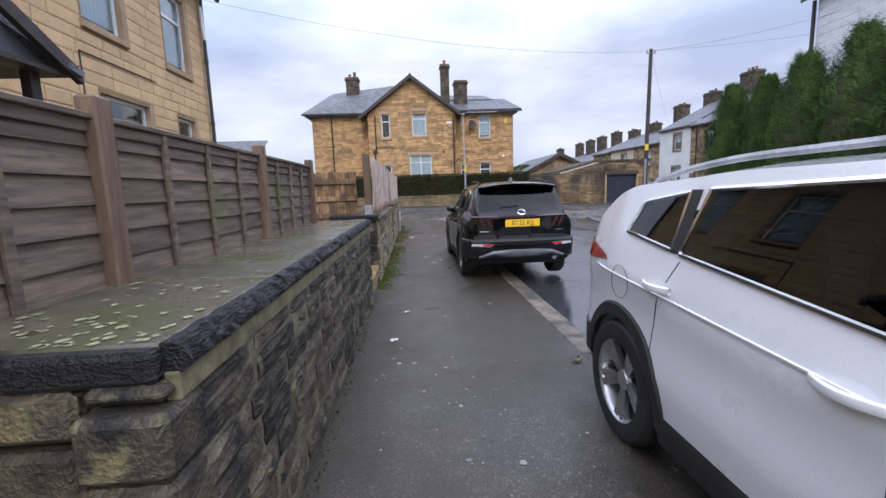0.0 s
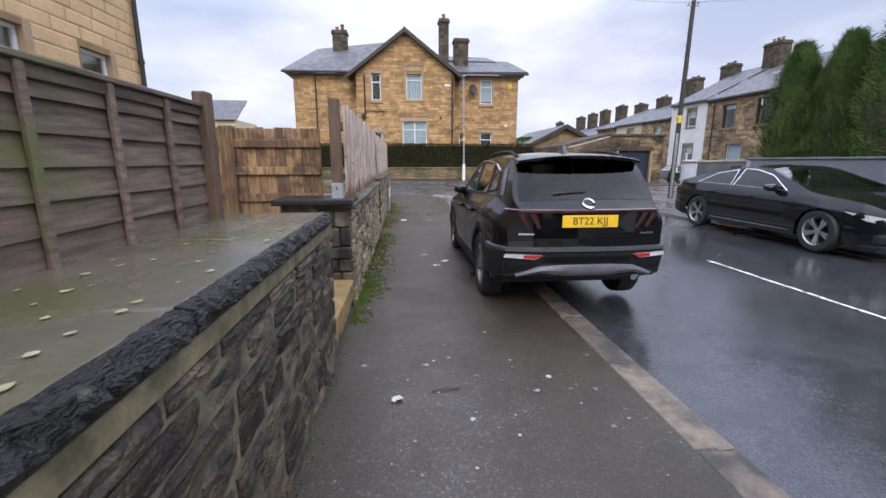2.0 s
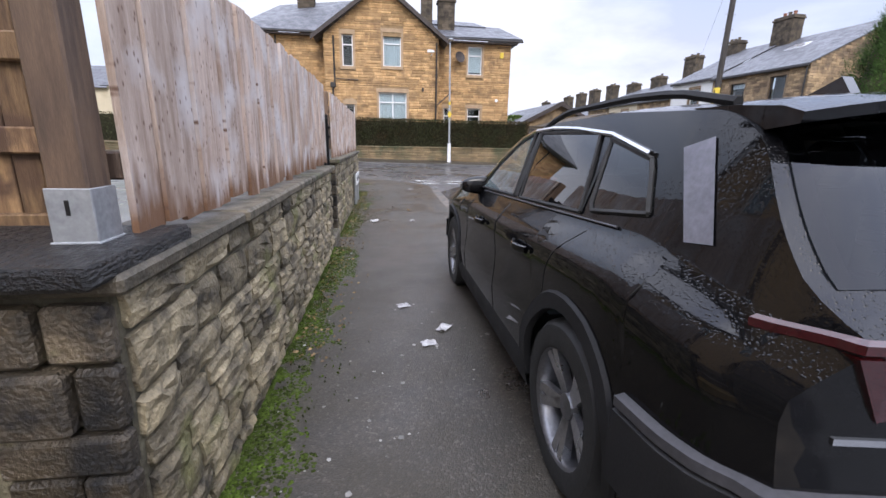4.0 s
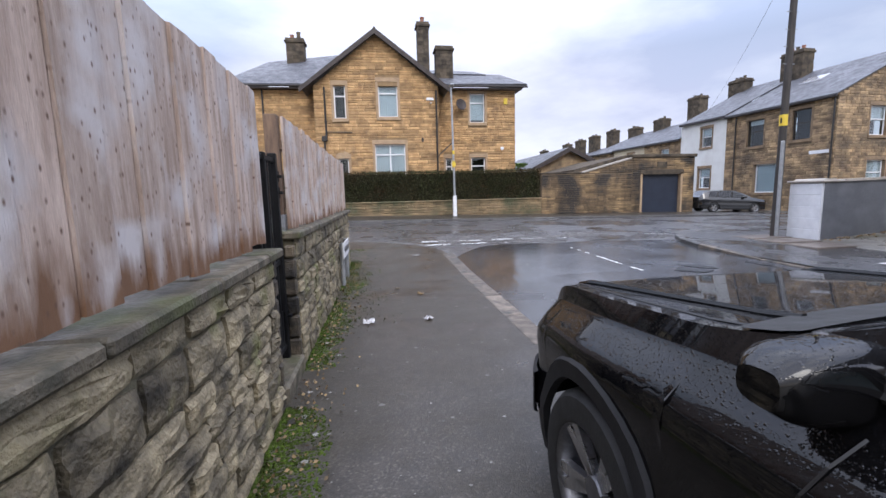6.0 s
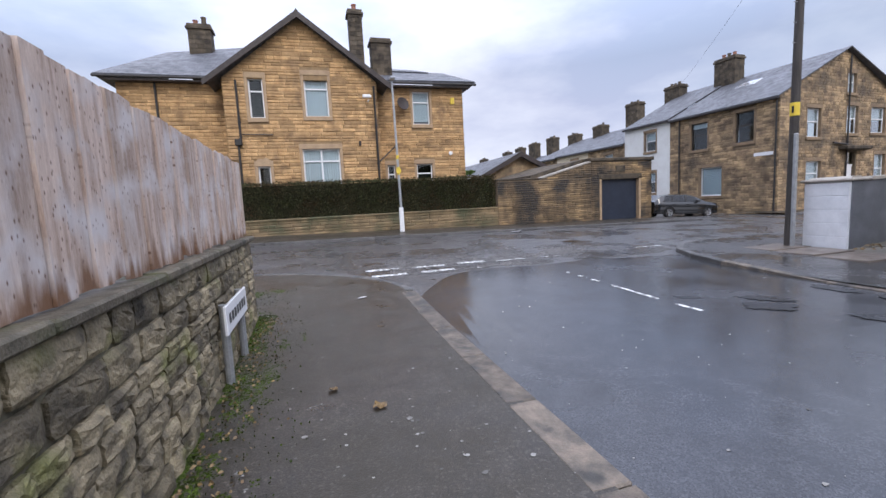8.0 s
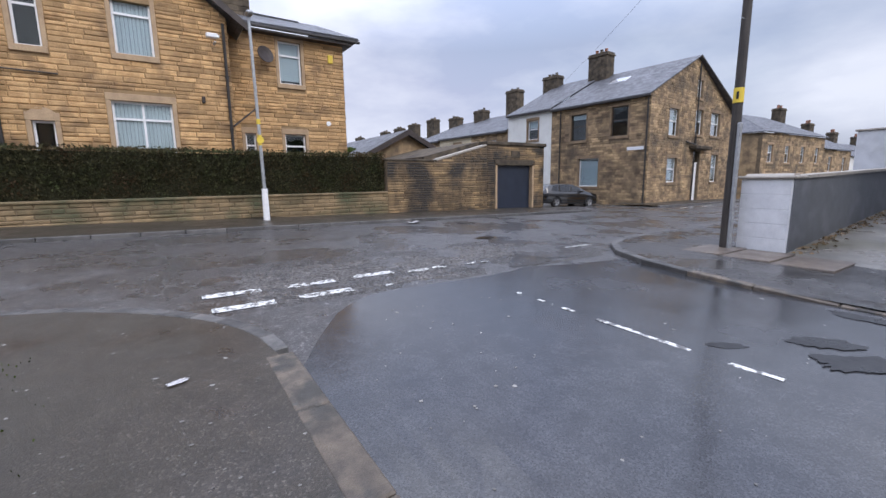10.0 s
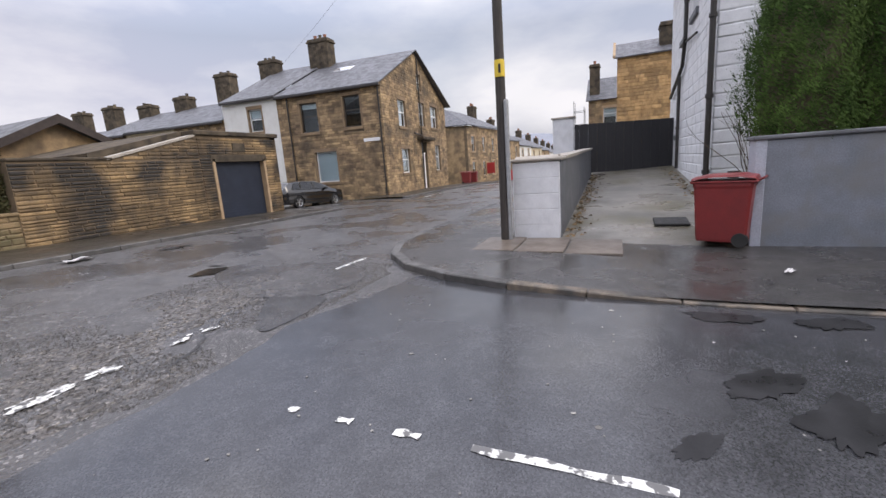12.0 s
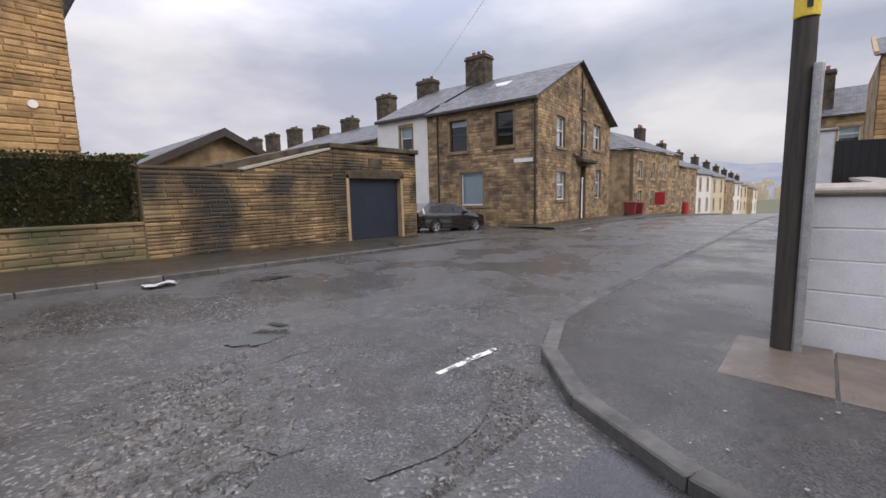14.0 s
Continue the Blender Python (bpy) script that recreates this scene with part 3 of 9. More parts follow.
# ---- mesh helpers ----
class Geo:
    """Collects vertices and faces under a pose, to become one mesh."""

    def __init__(self, m=None):
        self.m, self.v, self.f, self.uv = m or Matrix(), [], [], {}

    def add(self, vs, fs):
        k = len(self.v)
        self.v += [tuple(self.m @ Vector(p)) for p in vs]
        self.f += [tuple(k + i for i in f) for f in fs]
        return self

    def box(self, x0, y0, z0, x1, y1, z1, bev=0.0):
        if bev <= 0:
            vs = [(x, y, z) for z in (z0, z1) for y in (y0, y1) for x in (x0, x1)]
            return self.add(vs, [(0, 2, 3, 1), (4, 5, 7, 6), (0, 1, 5, 4), (2, 6, 7, 3), (0, 4, 6, 2), (1, 3, 7, 5)])
        lo, hi = (x0, y0, z0), (x1, y1, z1)
        bev = min(bev, (x1 - x0) * 0.45, (y1 - y0) * 0.45, (z1 - z0) * 0.45)
        vs, idx = [], {}
        for c in range(8):
            s = (c & 1, c >> 1 & 1, c >> 2 & 1)
            for ax in range(3):
                p = []
                for i in range(3):
                    e = hi[i] if s[i] else lo[i]
                    p.append(e if i == ax else e + (-bev if s[i] else bev))
                idx[c, ax] = len(vs)
                vs.append(tuple(p))
        fs = []
        for ax in range(3):
            o = [i for i in range(3) if i != ax]
            for side in (0, 1):
                q = []
                for a, b in ((0, 0), (1, 0), (1, 1), (0, 1)):
                    q.append(idx[(side << ax) | (a << o[0]) | (b << o[1]), ax])
                flip = (side == 0) != (ax == 1)
                fs.append(tuple(reversed(q)) if flip else tuple(q))
            for a in (0, 1):
                for b in (0, 1):
                    c0 = (a << o[0]) | (b << o[1])
                    c1 = c0 | (1 << ax)
                    fs.append((idx[c0, o[0]], idx[c1, o[0]], idx[c1, o[1]], idx[c0, o[1]]))
        for c in range(8):
            fs.append((idx[c, 0], idx[c, 1], idx[c, 2]))
        return self.add(vs, fs)

    def prism(self, poly, d0, d1, axis="y"):
        """A polygon drawn in (a, z) for axis y, (y, z) for axis x, or (x, y) for axis z, given depth from d0 to d1."""
        n = len(poly)
        put = {"y": lambda p, d: (p[0], d, p[1]), "x": lambda p, d: (d, p[0], p[1]), "z": lambda p, d: (p[0], p[1], d)}[axis]
        vs = [put(p, d0) for p in poly] + [put(p, d1) for p in poly]
        fs = [tuple(range(n)), tuple(range(2 * n - 1, n - 1, -1))] + [(i, n + i, n + (i + 1) % n, (i + 1) % n) for i in range(n)]
        return self.add(vs, fs)

    def cyl(self, p0, p1, r0, r1=None, n=12, caps=True):
        r1 = r0 if r1 is None else r1
        p0, p1 = Vector(p0), Vector(p1)
        q = (p1 - p0).to_track_quat("Z", "Y")
        vs = []
        for p, r in ((p0, r0), (p1, r1)):
            vs += [tuple(p + q @ Vector((r * math.cos(2 * math.pi * i / n), r * math.sin(2 * math.pi * i / n), 0))) for i in range(n)]
        fs = [(i, (i + 1) % n, n + (i + 1) % n, n + i) for i in range(n)]
        if caps:
            fs += [tuple(range(n - 1, -1, -1)), tuple(range(n, 2 * n))]
        return self.add(vs, fs)

    def tube(self, pts, r, n=8):
        for a, b in zip(pts, pts[1:]):
            self.cyl(a, b, r, r, n)
        return self

    def lathe(self, prof, n=20, axis="y"):
        """Rings of (radius, along) turned about an axis through the origin."""
        k, vs, fs = len(prof), [], []
        for i in range(n):
            a = 2 * math.pi * i / n
            for r, d in prof:
                c, s = r * math.cos(a), r * math.sin(a)
                vs.append({"y": (c, d, s), "x": (d, c, s), "z": (c, s, d)}[axis])
        for i in range(n):
            for j in range(k - 1):
                fs.append((i * k + j, (i + 1) % n * k + j, (i + 1) % n * k + j + 1, i * k + j + 1))
        return self.add(vs, fs)

    def lattice(self, As, Zs, full, d0, d1):
        """One joined frame: the cells of a grid that are full, given depth."""
        k, vs, fs, at = len(self.v), [], [], {}

        def vert(i, j, d):
            if (i, j, d) not in at:
                at[i, j, d] = len(vs)
                vs.append((As[i], d, Zs[j]))
            return at[i, j, d]
        for i in range(len(As) - 1):
            for j in range(len(Zs) - 1):
                if not full(i, j):
                    continue
                fs.append(tuple(vert(a, b, d0) for a, b in ((i, j), (i + 1, j), (i + 1, j + 1), (i, j + 1))))
                fs.append(tuple(vert(a, b, d1) for a, b in ((i, j), (i, j + 1), (i + 1, j + 1), (i + 1, j))))
                for (di, dj), (p, q) in (((-1, 0), ((i, j), (i, j + 1))), ((1, 0), ((i + 1, j + 1), (i + 1, j))), ((0, -1), ((i + 1, j), (i, j))), ((0, 1), ((i, j + 1), (i + 1, j + 1)))):
                    a, b = i + di, j + dj
                    if not (0 <= a < len(As) - 1 and 0 <= b < len(Zs) - 1 and full(a, b)):
                        fs.append((vert(*p, d0), vert(*q, d0), vert(*q, d1), vert(*p, d1)))
        return self.add(vs, fs)

    def grid(self, rows):
        """A sheet through rows of points, all of one length."""
        k = len(rows[0])
        vs = [p for r in rows for p in r]
        fs = [(i * k + j, i * k + j + 1, (i + 1) * k + j + 1, (i + 1) * k + j) for i in range(len(rows) - 1) for j in range(k - 1)]
        return self.add(vs, fs)


def mesh_of(name, g, material, smooth=False, fix=True):
    me = bpy.data.meshes.new(name)
    me.from_pydata(g.v, [], g.f)
    if fix:
        bm = bmesh.new()
        bm.from_mesh(me)
        if smooth:
            bmesh.ops.remove_doubles(bm, verts=bm.verts, dist=0.0006)
        bmesh.ops.recalc_face_normals(bm, faces=bm.faces)
        bm.to_mesh(me)
        bm.free()
    if smooth:
        me.polygons.foreach_set("use_smooth", [True] * len(me.polygons))
        me.set_sharp_from_angle(angle=radians(38))
    me.materials.append(material)
    return me


def thing(name, label, category, group="", kind="", m=None):
    ob = tagged(new(name), label, category, group, kind)
    if m is not None:
        ob.matrix_world = m
    return ob


def part(name, g, material, parent=None, label="", smooth=False, fix=True):
    """Links a collected mesh as one object, under a thing or a part."""
    ob = new(name, mesh_of(name, g, material, smooth, fix))
    if parent is not None:
        ob.parent = parent
    return tagged(ob, label)


def solid(name, g, material, label, category, group="", kind="", smooth=False, fix=True):
    return tagged(part(name, g, material, None, "", smooth, fix), label, category, group, kind)


def rise(x, y):
    """The lie of the land: the cross street climbs to the far side and falls away to the east."""
    t = min(max((y - 15.0) / 13.0, 0.0), 1.0)
    z = (0.42 - 0.02 * min(x, 21.0)) * t if x > -12 else 0.66 * t
    if x > 21:
        z -= 0.0009 * (x - 21) ** 2 if x < 45 else 0.0009 * 576 + 0.0432 * (x - 45)
    return max(z, -9.0)


# ---- ground, roads and pavements ----
ROAD_Z = -0.06


def spread(a, b, step):
    n = max(1, math.ceil((b - a) / step))
    return [a + (b - a) * i / n for i in range(n + 1)]


def smooth_line(pts, times=2):
    for _ in range(times):
        out = [pts[0]]
        for a, b in zip(pts, pts[1:]):
            out += [(a[0] * 0.75 + b[0] * 0.25, a[1] * 0.75 + b[1] * 0.25), (a[0] * 0.25 + b[0] * 0.75, a[1] * 0.25 + b[1] * 0.75)]
        pts = out + [pts[-1]]
    return pts


def resample(pts, step):
    out, left = [pts[0]], step
    for a, b in zip(pts, pts[1:]):
        d = math.dist(a, b)
        s = 0.0
        while d - s >= left:
            s += left
            out.append((a[0] + (b[0] - a[0]) * s / d, a[1] + (b[1] - a[1]) * s / d))
            left = step
        left -= d - s
    return out + [pts[-1]]


xs = [-1800, -600, -200, -80] + spread(-40, 70, 5) + [100, 160, 300, 700, 1800]
ys = [-1800, -600, -200, -80] + spread(-40, 60, 5) + [90, 160, 300, 700, 1800]
solid("ground", Geo().grid([[(x, y, rise(x, y) + ROAD_Z - 0.08) for x in xs] for y in ys]), M_EARTH, "dull green and brown land reaching the horizon", "ground", kind="structure")
xs, ys = spread(-60, 110, 2.0), spread(17.2, 26.2, 0.75)
g = Geo().grid([[(x, y, rise(x, y) + ROAD_Z) for x in xs] for y in ys])
g.grid([[(x, y, rise(x, y) + ROAD_Z) for x in spread(1.6, 9.0, 0.74)] for y in spread(14.2, 17.2, 0.6)])
g.grid([[(x, y, rise(x, y) + ROAD_Z) for x in spread(16.6, 23.0, 1.0)] for y in spread(26.2, 80, 1.5)])
solid("road", g, M_ROAD, "old coarse wet asphalt of the cross street, patched and cracked", "road", kind="structure")
lim = [(1.9, 16.2), (2.5, 17.3), (2.9, 17.9), (3.4, 18.35), (4.4, 18.4), (5.4, 18.3), (6.3, 18.45), (6.8, 18.35), (7.3, 18.15), (8.3, 18.0)]
rows = []
for x in spread(1.9, 8.3, 0.2):
    end = float(np.interp(x, [q[0] for q in lim], [q[1] for q in lim])) + random.uniform(-0.03, 0.03)
    rows.append([(x, -45 + (end + 45) * t, rise(x, -45 + (end + 45) * t) + ROAD_Z + 0.004) for t in [0, 0.3, 0.5, 0.6, 0.7, 0.78, 0.85, 0.9, 0.94, 0.96, 0.98, 0.99, 1.0]])
g = Geo().grid(rows)
M_PATCH = asphalt("patched_asphalt", (0.062, 0.06, 0.06), (0.16, 0.15, 0.145), 0.42, 0.16, 75, 0.55, 0.006, 0.8)
solid("side_road", g, M_SMOOTH, "smooth dark wet asphalt of the side street", "road", kind="structure")
# paler relaid patches in the cross street
for poly, mt in ((smooth_line([(6.1, 18.62), (6.2, 18.8), (7.0, 19.4), (7.15, 19.35), (7.2, 18.7), (7.1, 18.6), (6.6, 18.52), (6.15, 18.55)], 2), M_PAVE2), (smooth_line([(6.9, 19.6), (7.3, 20.6), (7.9, 21.4), (8.6, 21.2), (9.0, 20.6), (8.9, 19.6), (8.5, 18.9), (7.8, 18.6), (7.2, 18.8)], 2), M_PATCH)):
    g = Geo().add([(x, y, rise(x, y) + ROAD_Z + 0.008) for x, y in poly], [tuple(range(len(poly)))])
    solid("road_patch", g, mt, "smoother relaid patch in the old asphalt", "road patch", kind="structure")

NEAR_KERB = [(2.2, -40.0), (2.2, 17.0)] + smooth_line([(2.2, 17.02), (2.17, 17.5), (1.9, 18.15), (1.3, 18.88), (0.25, 19.6), (-1.1, 19.8)]) + [(-1.4, 19.82), (-45.0, 19.9)]
OPP_KERB = [(7.78, -40.0), (7.78, 14.7)] + smooth_line([(7.8, 15.0), (7.88, 16.3), (8.0, 17.1), (8.25, 17.85), (8.75, 18.62), (9.5, 19.12), (10.4, 19.36), (12.0, 19.38)]) + [(12.2, 19.38), (80.0, 19.38)]


def kerb_line(name, line, width, top, step, mats, label, side):
    """Single kerb stones along a line; side +1 puts the stone on the line's left."""
    root = thing(name, label, "kerb", kind="structure")
    pts = resample(line, step)
    for i, (a, b) in enumerate(zip(pts, pts[1:])):
        d = Vector((b[0] - a[0], b[1] - a[1]))
        if d.length < 0.1:
            continue
        if not (-30 < a[0] < 60 and -12 < a[1] < 30):
            continue
        z, z1 = rise(*a) + top(*a), rise(*b) + top(*b)
        wd = width
        g = Geo().box(0.006, 0, -0.22, d.length - 0.006, wd, 0, 0.012)
        ob = part("kerb_stone", g, mats(*a), root)
        ob.matrix_world = Matrix.Translation((a[0], a[1], z)) @ Matrix.Rotation(math.atan2(d.y, d.x), 4, "Z") @ Matrix.Rotation(-math.atan2(z1 - z, d.length), 4, "Y") @ (Matrix() if side > 0 else Matrix.Translation((0, -wd, 0)))
    return root


def strip(outer, inner, lift):
    return Geo().grid([[(o[0] + (i[0] - o[0]) * k / 6, o[1] + (i[1] - o[1]) * k / 6, 0) for k in range(7)] for o, i in zip(outer, inner)])


def drape(g, lift):
    g.v = [(x, y, rise(x, y) + lift(x, y)) for x, y, _ in g.v]
    return g


flat = lambda x, y: 0.0
kerb_line("kerb", [(2.2, -40.0), (2.2, 17.0)], 0.23, lambda x, y: 0.004, 0.95, lambda x, y: M_KERB, "long worn brown sandstone kerb stones", 1)
kerb_line("kerb", [q for q in NEAR_KERB if q[1] > 17.05 and q[0] > -1.2], 0.14, lambda x, y: 0.006, 0.38, lambda x, y: M_KERBG, "short grey kerb stones round the near corner", 1)
kerb_line("kerb", [(-1.1, 19.8), (-45.0, 19.9)], 0.14, lambda x, y: 0.006, 0.9, lambda x, y: M_KERBG, "grey kerb stones along the cross street", 1)


def opp_top(x, y):
    """Height of the opposite footway, with its kerb dropped before the drive."""
    k = min(max((y - 14.5) / 2.6, 0.0), 1.0)
    return -0.005 + 0.04 * k - 0.03 * (1 - k) * min(max(1 - (x - 7.8) / 2.0, 0.0), 1.0)


kerb_line("kerb", OPP_KERB, 0.15, opp_top, 0.9, lambda x, y: M_KERB if y < 16.3 else M_KERBG, "worn kerb stones round the corner opposite", -1)
kerb_line("kerb", [(-45.0, 25.5), (17.2, 25.5)], 0.14, lambda x, y: 0.03, 0.9, lambda x, y: M_KERBG, "grey kerb stones along the far pavement", 1)
kerb_line("kerb", [(22.6, 25.5), (75.0, 25.3)], 0.14, lambda x, y: 0.03, 0.9, lambda x, y: M_KERBG, "grey kerb stones beside the terrace", 1)

outer = resample(NEAR_KERB, 0.8)
outer = [p for p in outer if p[1] > -20 and p[0] > -30]
inner = [(-0.3 if y < 16.6 else min(-0.3, x - 1.5), y if y < 16.6 else 16.4) for x, y in outer]
solid("pavement", drape(strip([(x - 0.1, y - (0 if y < 17.6 else 0.09)) for x, y in outer], inner, 0), flat), M_PAVE, "damp dark asphalt footway with moss along its wall", "pavement", kind="structure")
outer = [p for p in resample(OPP_KERB, 0.8) if p[1] > -20 and p[0] < 60]
inner = [(10.6, y) if y < 15.5 else (max(x + 0.6, 10.6), 17.3 if y > 17.3 else y) for x, y in outer]
solid("pavement", drape(strip([(x + 0.06, y - (0.06 if y > 18 else 0)) for x, y in outer], inner, 0), lambda x, y: opp_top(x, y) - 0.004 if x > 8 else -0.01), M_PAVE2, "wet grey asphalt footway round the corner opposite", "pavement", kind="structure")
for x0, x1 in ((-45, 17.2), (22.6, 75)):
    g = Geo().grid([[(x, y, rise(x, y) + 0.025) for x in spread(x0, x1, 2.0)] for y in (25.62, 26.4, 27.2, 28.3)])
    solid("pavement", g, M_PAVE, "narrow asphalt footway under the stone walls", "pavement", kind="structure")

# road markings
def bar(poly, z=0.009, n=3):
    return Geo().add([(x, y, rise(x, y) + ROAD_Z + z) for x, y in poly], [tuple(range(len(poly)))])


def ragged(x0, x1, y0, y1, tilt=0.0):
    lo, hi = [], []
    k = max(3, int((x1 - x0) / 0.12))
    for i in range(k + 1):
        x = x0 + (x1 - x0) * i / k
        lo.append((x, y0 + tilt * (x - x0) + random.uniform(-0.012, 0.012)))
        hi.append((x, y1 + tilt * (x - x0) + random.uniform(-0.012, 0.012)))
    return lo + hi[::-1]


for x0, x1, y in ((1.69, 2.37, 19.24), (2.69, 3.35, 19.2), (3.66, 4.3, 19.25), (1.74, 2.42, 18.6), (2.71, 3.4, 18.63)):
    solid("give_way_dash", bar(ragged(x0, x1, y, y + 0.17)), M_LINE, "chipped white painted dash at the junction", "road marking", "give way dashes", "structure")
rnd = random.Random(12)
for x0, x1, y, keep in ((4.49, 5.19, 19.13, 0.75), (5.5, 6.1, 19.1, 0.25), (3.55, 4.3, 18.6, 0.25)):   # dashes worn down to flakes
    g = Geo()
    for i in range(70):
        cx, cy, r = rnd.uniform(x0, x1), y + rnd.uniform(0.02, 0.15), rnd.uniform(0.015, 0.05)
        if noise.noise(Vector((cx * 7, cy * 9, 3))) < 0.45 - keep:
            continue
        g.add([(cx + r * 1.4 * rnd.uniform(0.6, 1.2) * math.cos(k * 1.047), cy + r * 0.7 * rnd.uniform(0.6, 1.2) * math.sin(k * 1.047), rise(cx, cy) + ROAD_Z + 0.0085 + 0.0001 * i) for k in range(6)], [tuple(range(6))])
    solid("give_way_dash", g, M_LINE, "white painted dash worn down to flakes", "road marking", "give way dashes", "structure")
for y0, y1 in ((14.55, 16.2), (16.5, 16.66), (16.95, 17.05), (17.35, 17.42), (11.3, 12.75), (5.0, 7.9), (0.0, 2.4)):
    p = [(b + 5.12, a) for a, b in ragged(y0, y1, 0, 0.055)]
    solid("centre_line", bar(p), M_LINE, "worn thin white centre line on wet asphalt", "road marking", "centre lines", "structure")
for x0, x1, y in ((8.38, 9.16, 19.38), (22.5, 24.2, 24.4), (24.8, 26.6, 24.5), (27.2, 28.6, 24.6)):
    solid("lane_dash", bar(ragged(x0, x1, y, y + 0.065, -0.05 if x0 < 9 else 0.12)), M_LINE, "faded white dash on the cross street", "road marking", "give way dashes", "structure")

# flagstones before the gateway, and the drive
for y0, y1 in ((15.42, 16.22), (16.24, 16.98), (17.0, 17.68)):
    solid("flagstone", Geo().box(9.66, y0, -0.05, 10.78, y1, rise(10.2, (y0 + y1) / 2) + opp_top(10.2, y1) + 0.006, 0.006), M_FLAG, "wet brown stone flag let into the footway", "flagstone", "gateway flags")


def drive(x):
    return 0.036 + (0.075 if x > 10.7 else 0.25) * (x - 10.7)


g = Geo().grid([[(x, y, drive(x)) for x in [10.45, 10.58, 10.7] + spread(11.2, 24, 1.0)] for y in spread(13.2, 16.6, 0.6)])
solid("driveway", g, surf("worn_concrete_drive", (0.22, 0.2, 0.17), (0.11, 0.105, 0.09), 0.2, 0.6, scale=0.9, fine=60, bump=0.4, stain=(0.1, 0.09, 0.05), stain_scale=0.8), "wet worn concrete drive between the walls", "driveway", kind="structure")


# ---- walls of single stones beside the footway ----
def stone_meshes(name, mt, count, lump, wild=1.0):
    """Unit rubble stones, 1 x 1 x 1, rough on the face, with broken edges."""
    out = []
    for k in range(count):
        rnd = random.Random(100 + k)
        n = 5
        rows = []
        slope = rnd.uniform(-0.2, 0.2) * wild, rnd.uniform(-0.25, 0.25) * wild
        for j in range(n + 1):
            row = []
            for i in range(n + 1):
                a, b = i / n, j / n
                rim = i in (0, n) or j in (0, n)
                corner = i in (0, n) and j in (0, n)
                d = (rnd.uniform(0.2, 0.45) if corner else rnd.uniform(0.35, 0.7) if rim else rnd.uniform(0.6, 1.15)) * lump + slope[0] * (a - 0.5) + slope[1] * (b - 0.5)
                ja = rnd.uniform(0, 0.03) * (1 if i == 0 else -1) if i in (0, n) else rnd.uniform(-0.06, 0.06)
                jb = rnd.uniform(0, 0.045) * (1 if j == 0 else -1) if j in (0, n) else rnd.uniform(-0.06, 0.06)
                if corner:
                    ja, jb = ja * 2, jb * 2
                row.append((d, a + ja, b + jb))
            rows.append(row)
        g = Geo().grid(rows)
        edge = [rows[0][i] for i in range(n + 1)] + [rows[j][n] for j in range(1, n + 1)] + [rows[n][i] for i in range(n - 1, -1, -1)] + [rows[j][0] for j in range(n - 1, 0, -1)]
        k2 = len(edge)
        g.add(edge + [(-1.0, p[1], p[2]) for p in edge], [(i, k2 + i, k2 + (i + 1) % k2, (i + 1) % k2) for i in range(k2)])
        out.append(mesh_of(name, g, mt, smooth=False))
    return out


def stone_wall(root, meshes, y0, y1, top, courses, lens, seed, face=0.0, joint=0.004, deep=(0.03, 0.055)):
    rnd = random.Random(seed)
    z = -0.06
    hs = [rnd.uniform(*courses) for _ in range(40)]
    i = 0
    while z < top - 0.03:
        h = min(hs[i], top - z)
        if top - z - h < 0.06:
            h = top - z
        i += 1
        y = y0
        while y < y1 - 0.02:
            w = rnd.uniform(*lens)
            if y1 - y - w < lens[0] * 0.6:
                w = y1 - y
            ob = new("stone", rnd.choice(meshes))
            ob.parent = root
            ob.matrix_world = Matrix.Translation((face - 0.02 - rnd.uniform(0, 0.015), y + 0.002, z + 0.002)) @ Matrix.Diagonal((rnd.uniform(*deep), w - joint, h - joint * 0.8, 1))
            y += w
        z += h


wall_low = thing("boundary_wall", "low wall of blackened coursed stone under wet coping", "wall", kind="structure")
part("core", Geo().box(-0.3, 0.44, -0.2, -0.014, 4.93, 1.0), surf("lime_mortar", (0.22, 0.19, 0.12), (0.05, 0.045, 0.03), 0.85, scale=6, fine=70, bump=0.7, dist=0.01, stain=(0.1, 0.1, 0.045), stain_scale=2.5, stain_at=(0.58, 0.75)), wall_low)
wall_mid = thing("boundary_wall", "low buff rubble wall carrying a board fence", "wall", kind="structure")
part("core", Geo().box(-0.3, 6.12, -0.2, -0.02, 10.55, 0.99), M_MORTAR, wall_mid)
wall_far = thing("boundary_wall", "low mossy rubble wall ending at the street corner", "wall", kind="structure")
part("core", Geo().box(-0.3, 11.26, -0.2, -0.02, 16.42, 1.04), M_MORTAR, wall_far)


# ---- masonry and building helpers ----
def facing(x, y, z, turn=0.0):
    return pose(x, y, z, 0, 0, turn)


def spans(a0, a1, holes, z0, z1):
    cuts = [(a0, a1)]
    for h in holes:
        if h[1] < z1 - 0.01 and h[3] > z0 + 0.01:
            nxt = []
            for s, e in cuts:
                if h[2] <= s or h[0] >= e:
                    nxt.append((s, e))
                else:
                    if h[0] - s > 0.03:
                        nxt.append((s, h[0]))
                    if e - h[2] > 0.03:
                        nxt.append((h[2], e))
            cuts = nxt
    return cuts


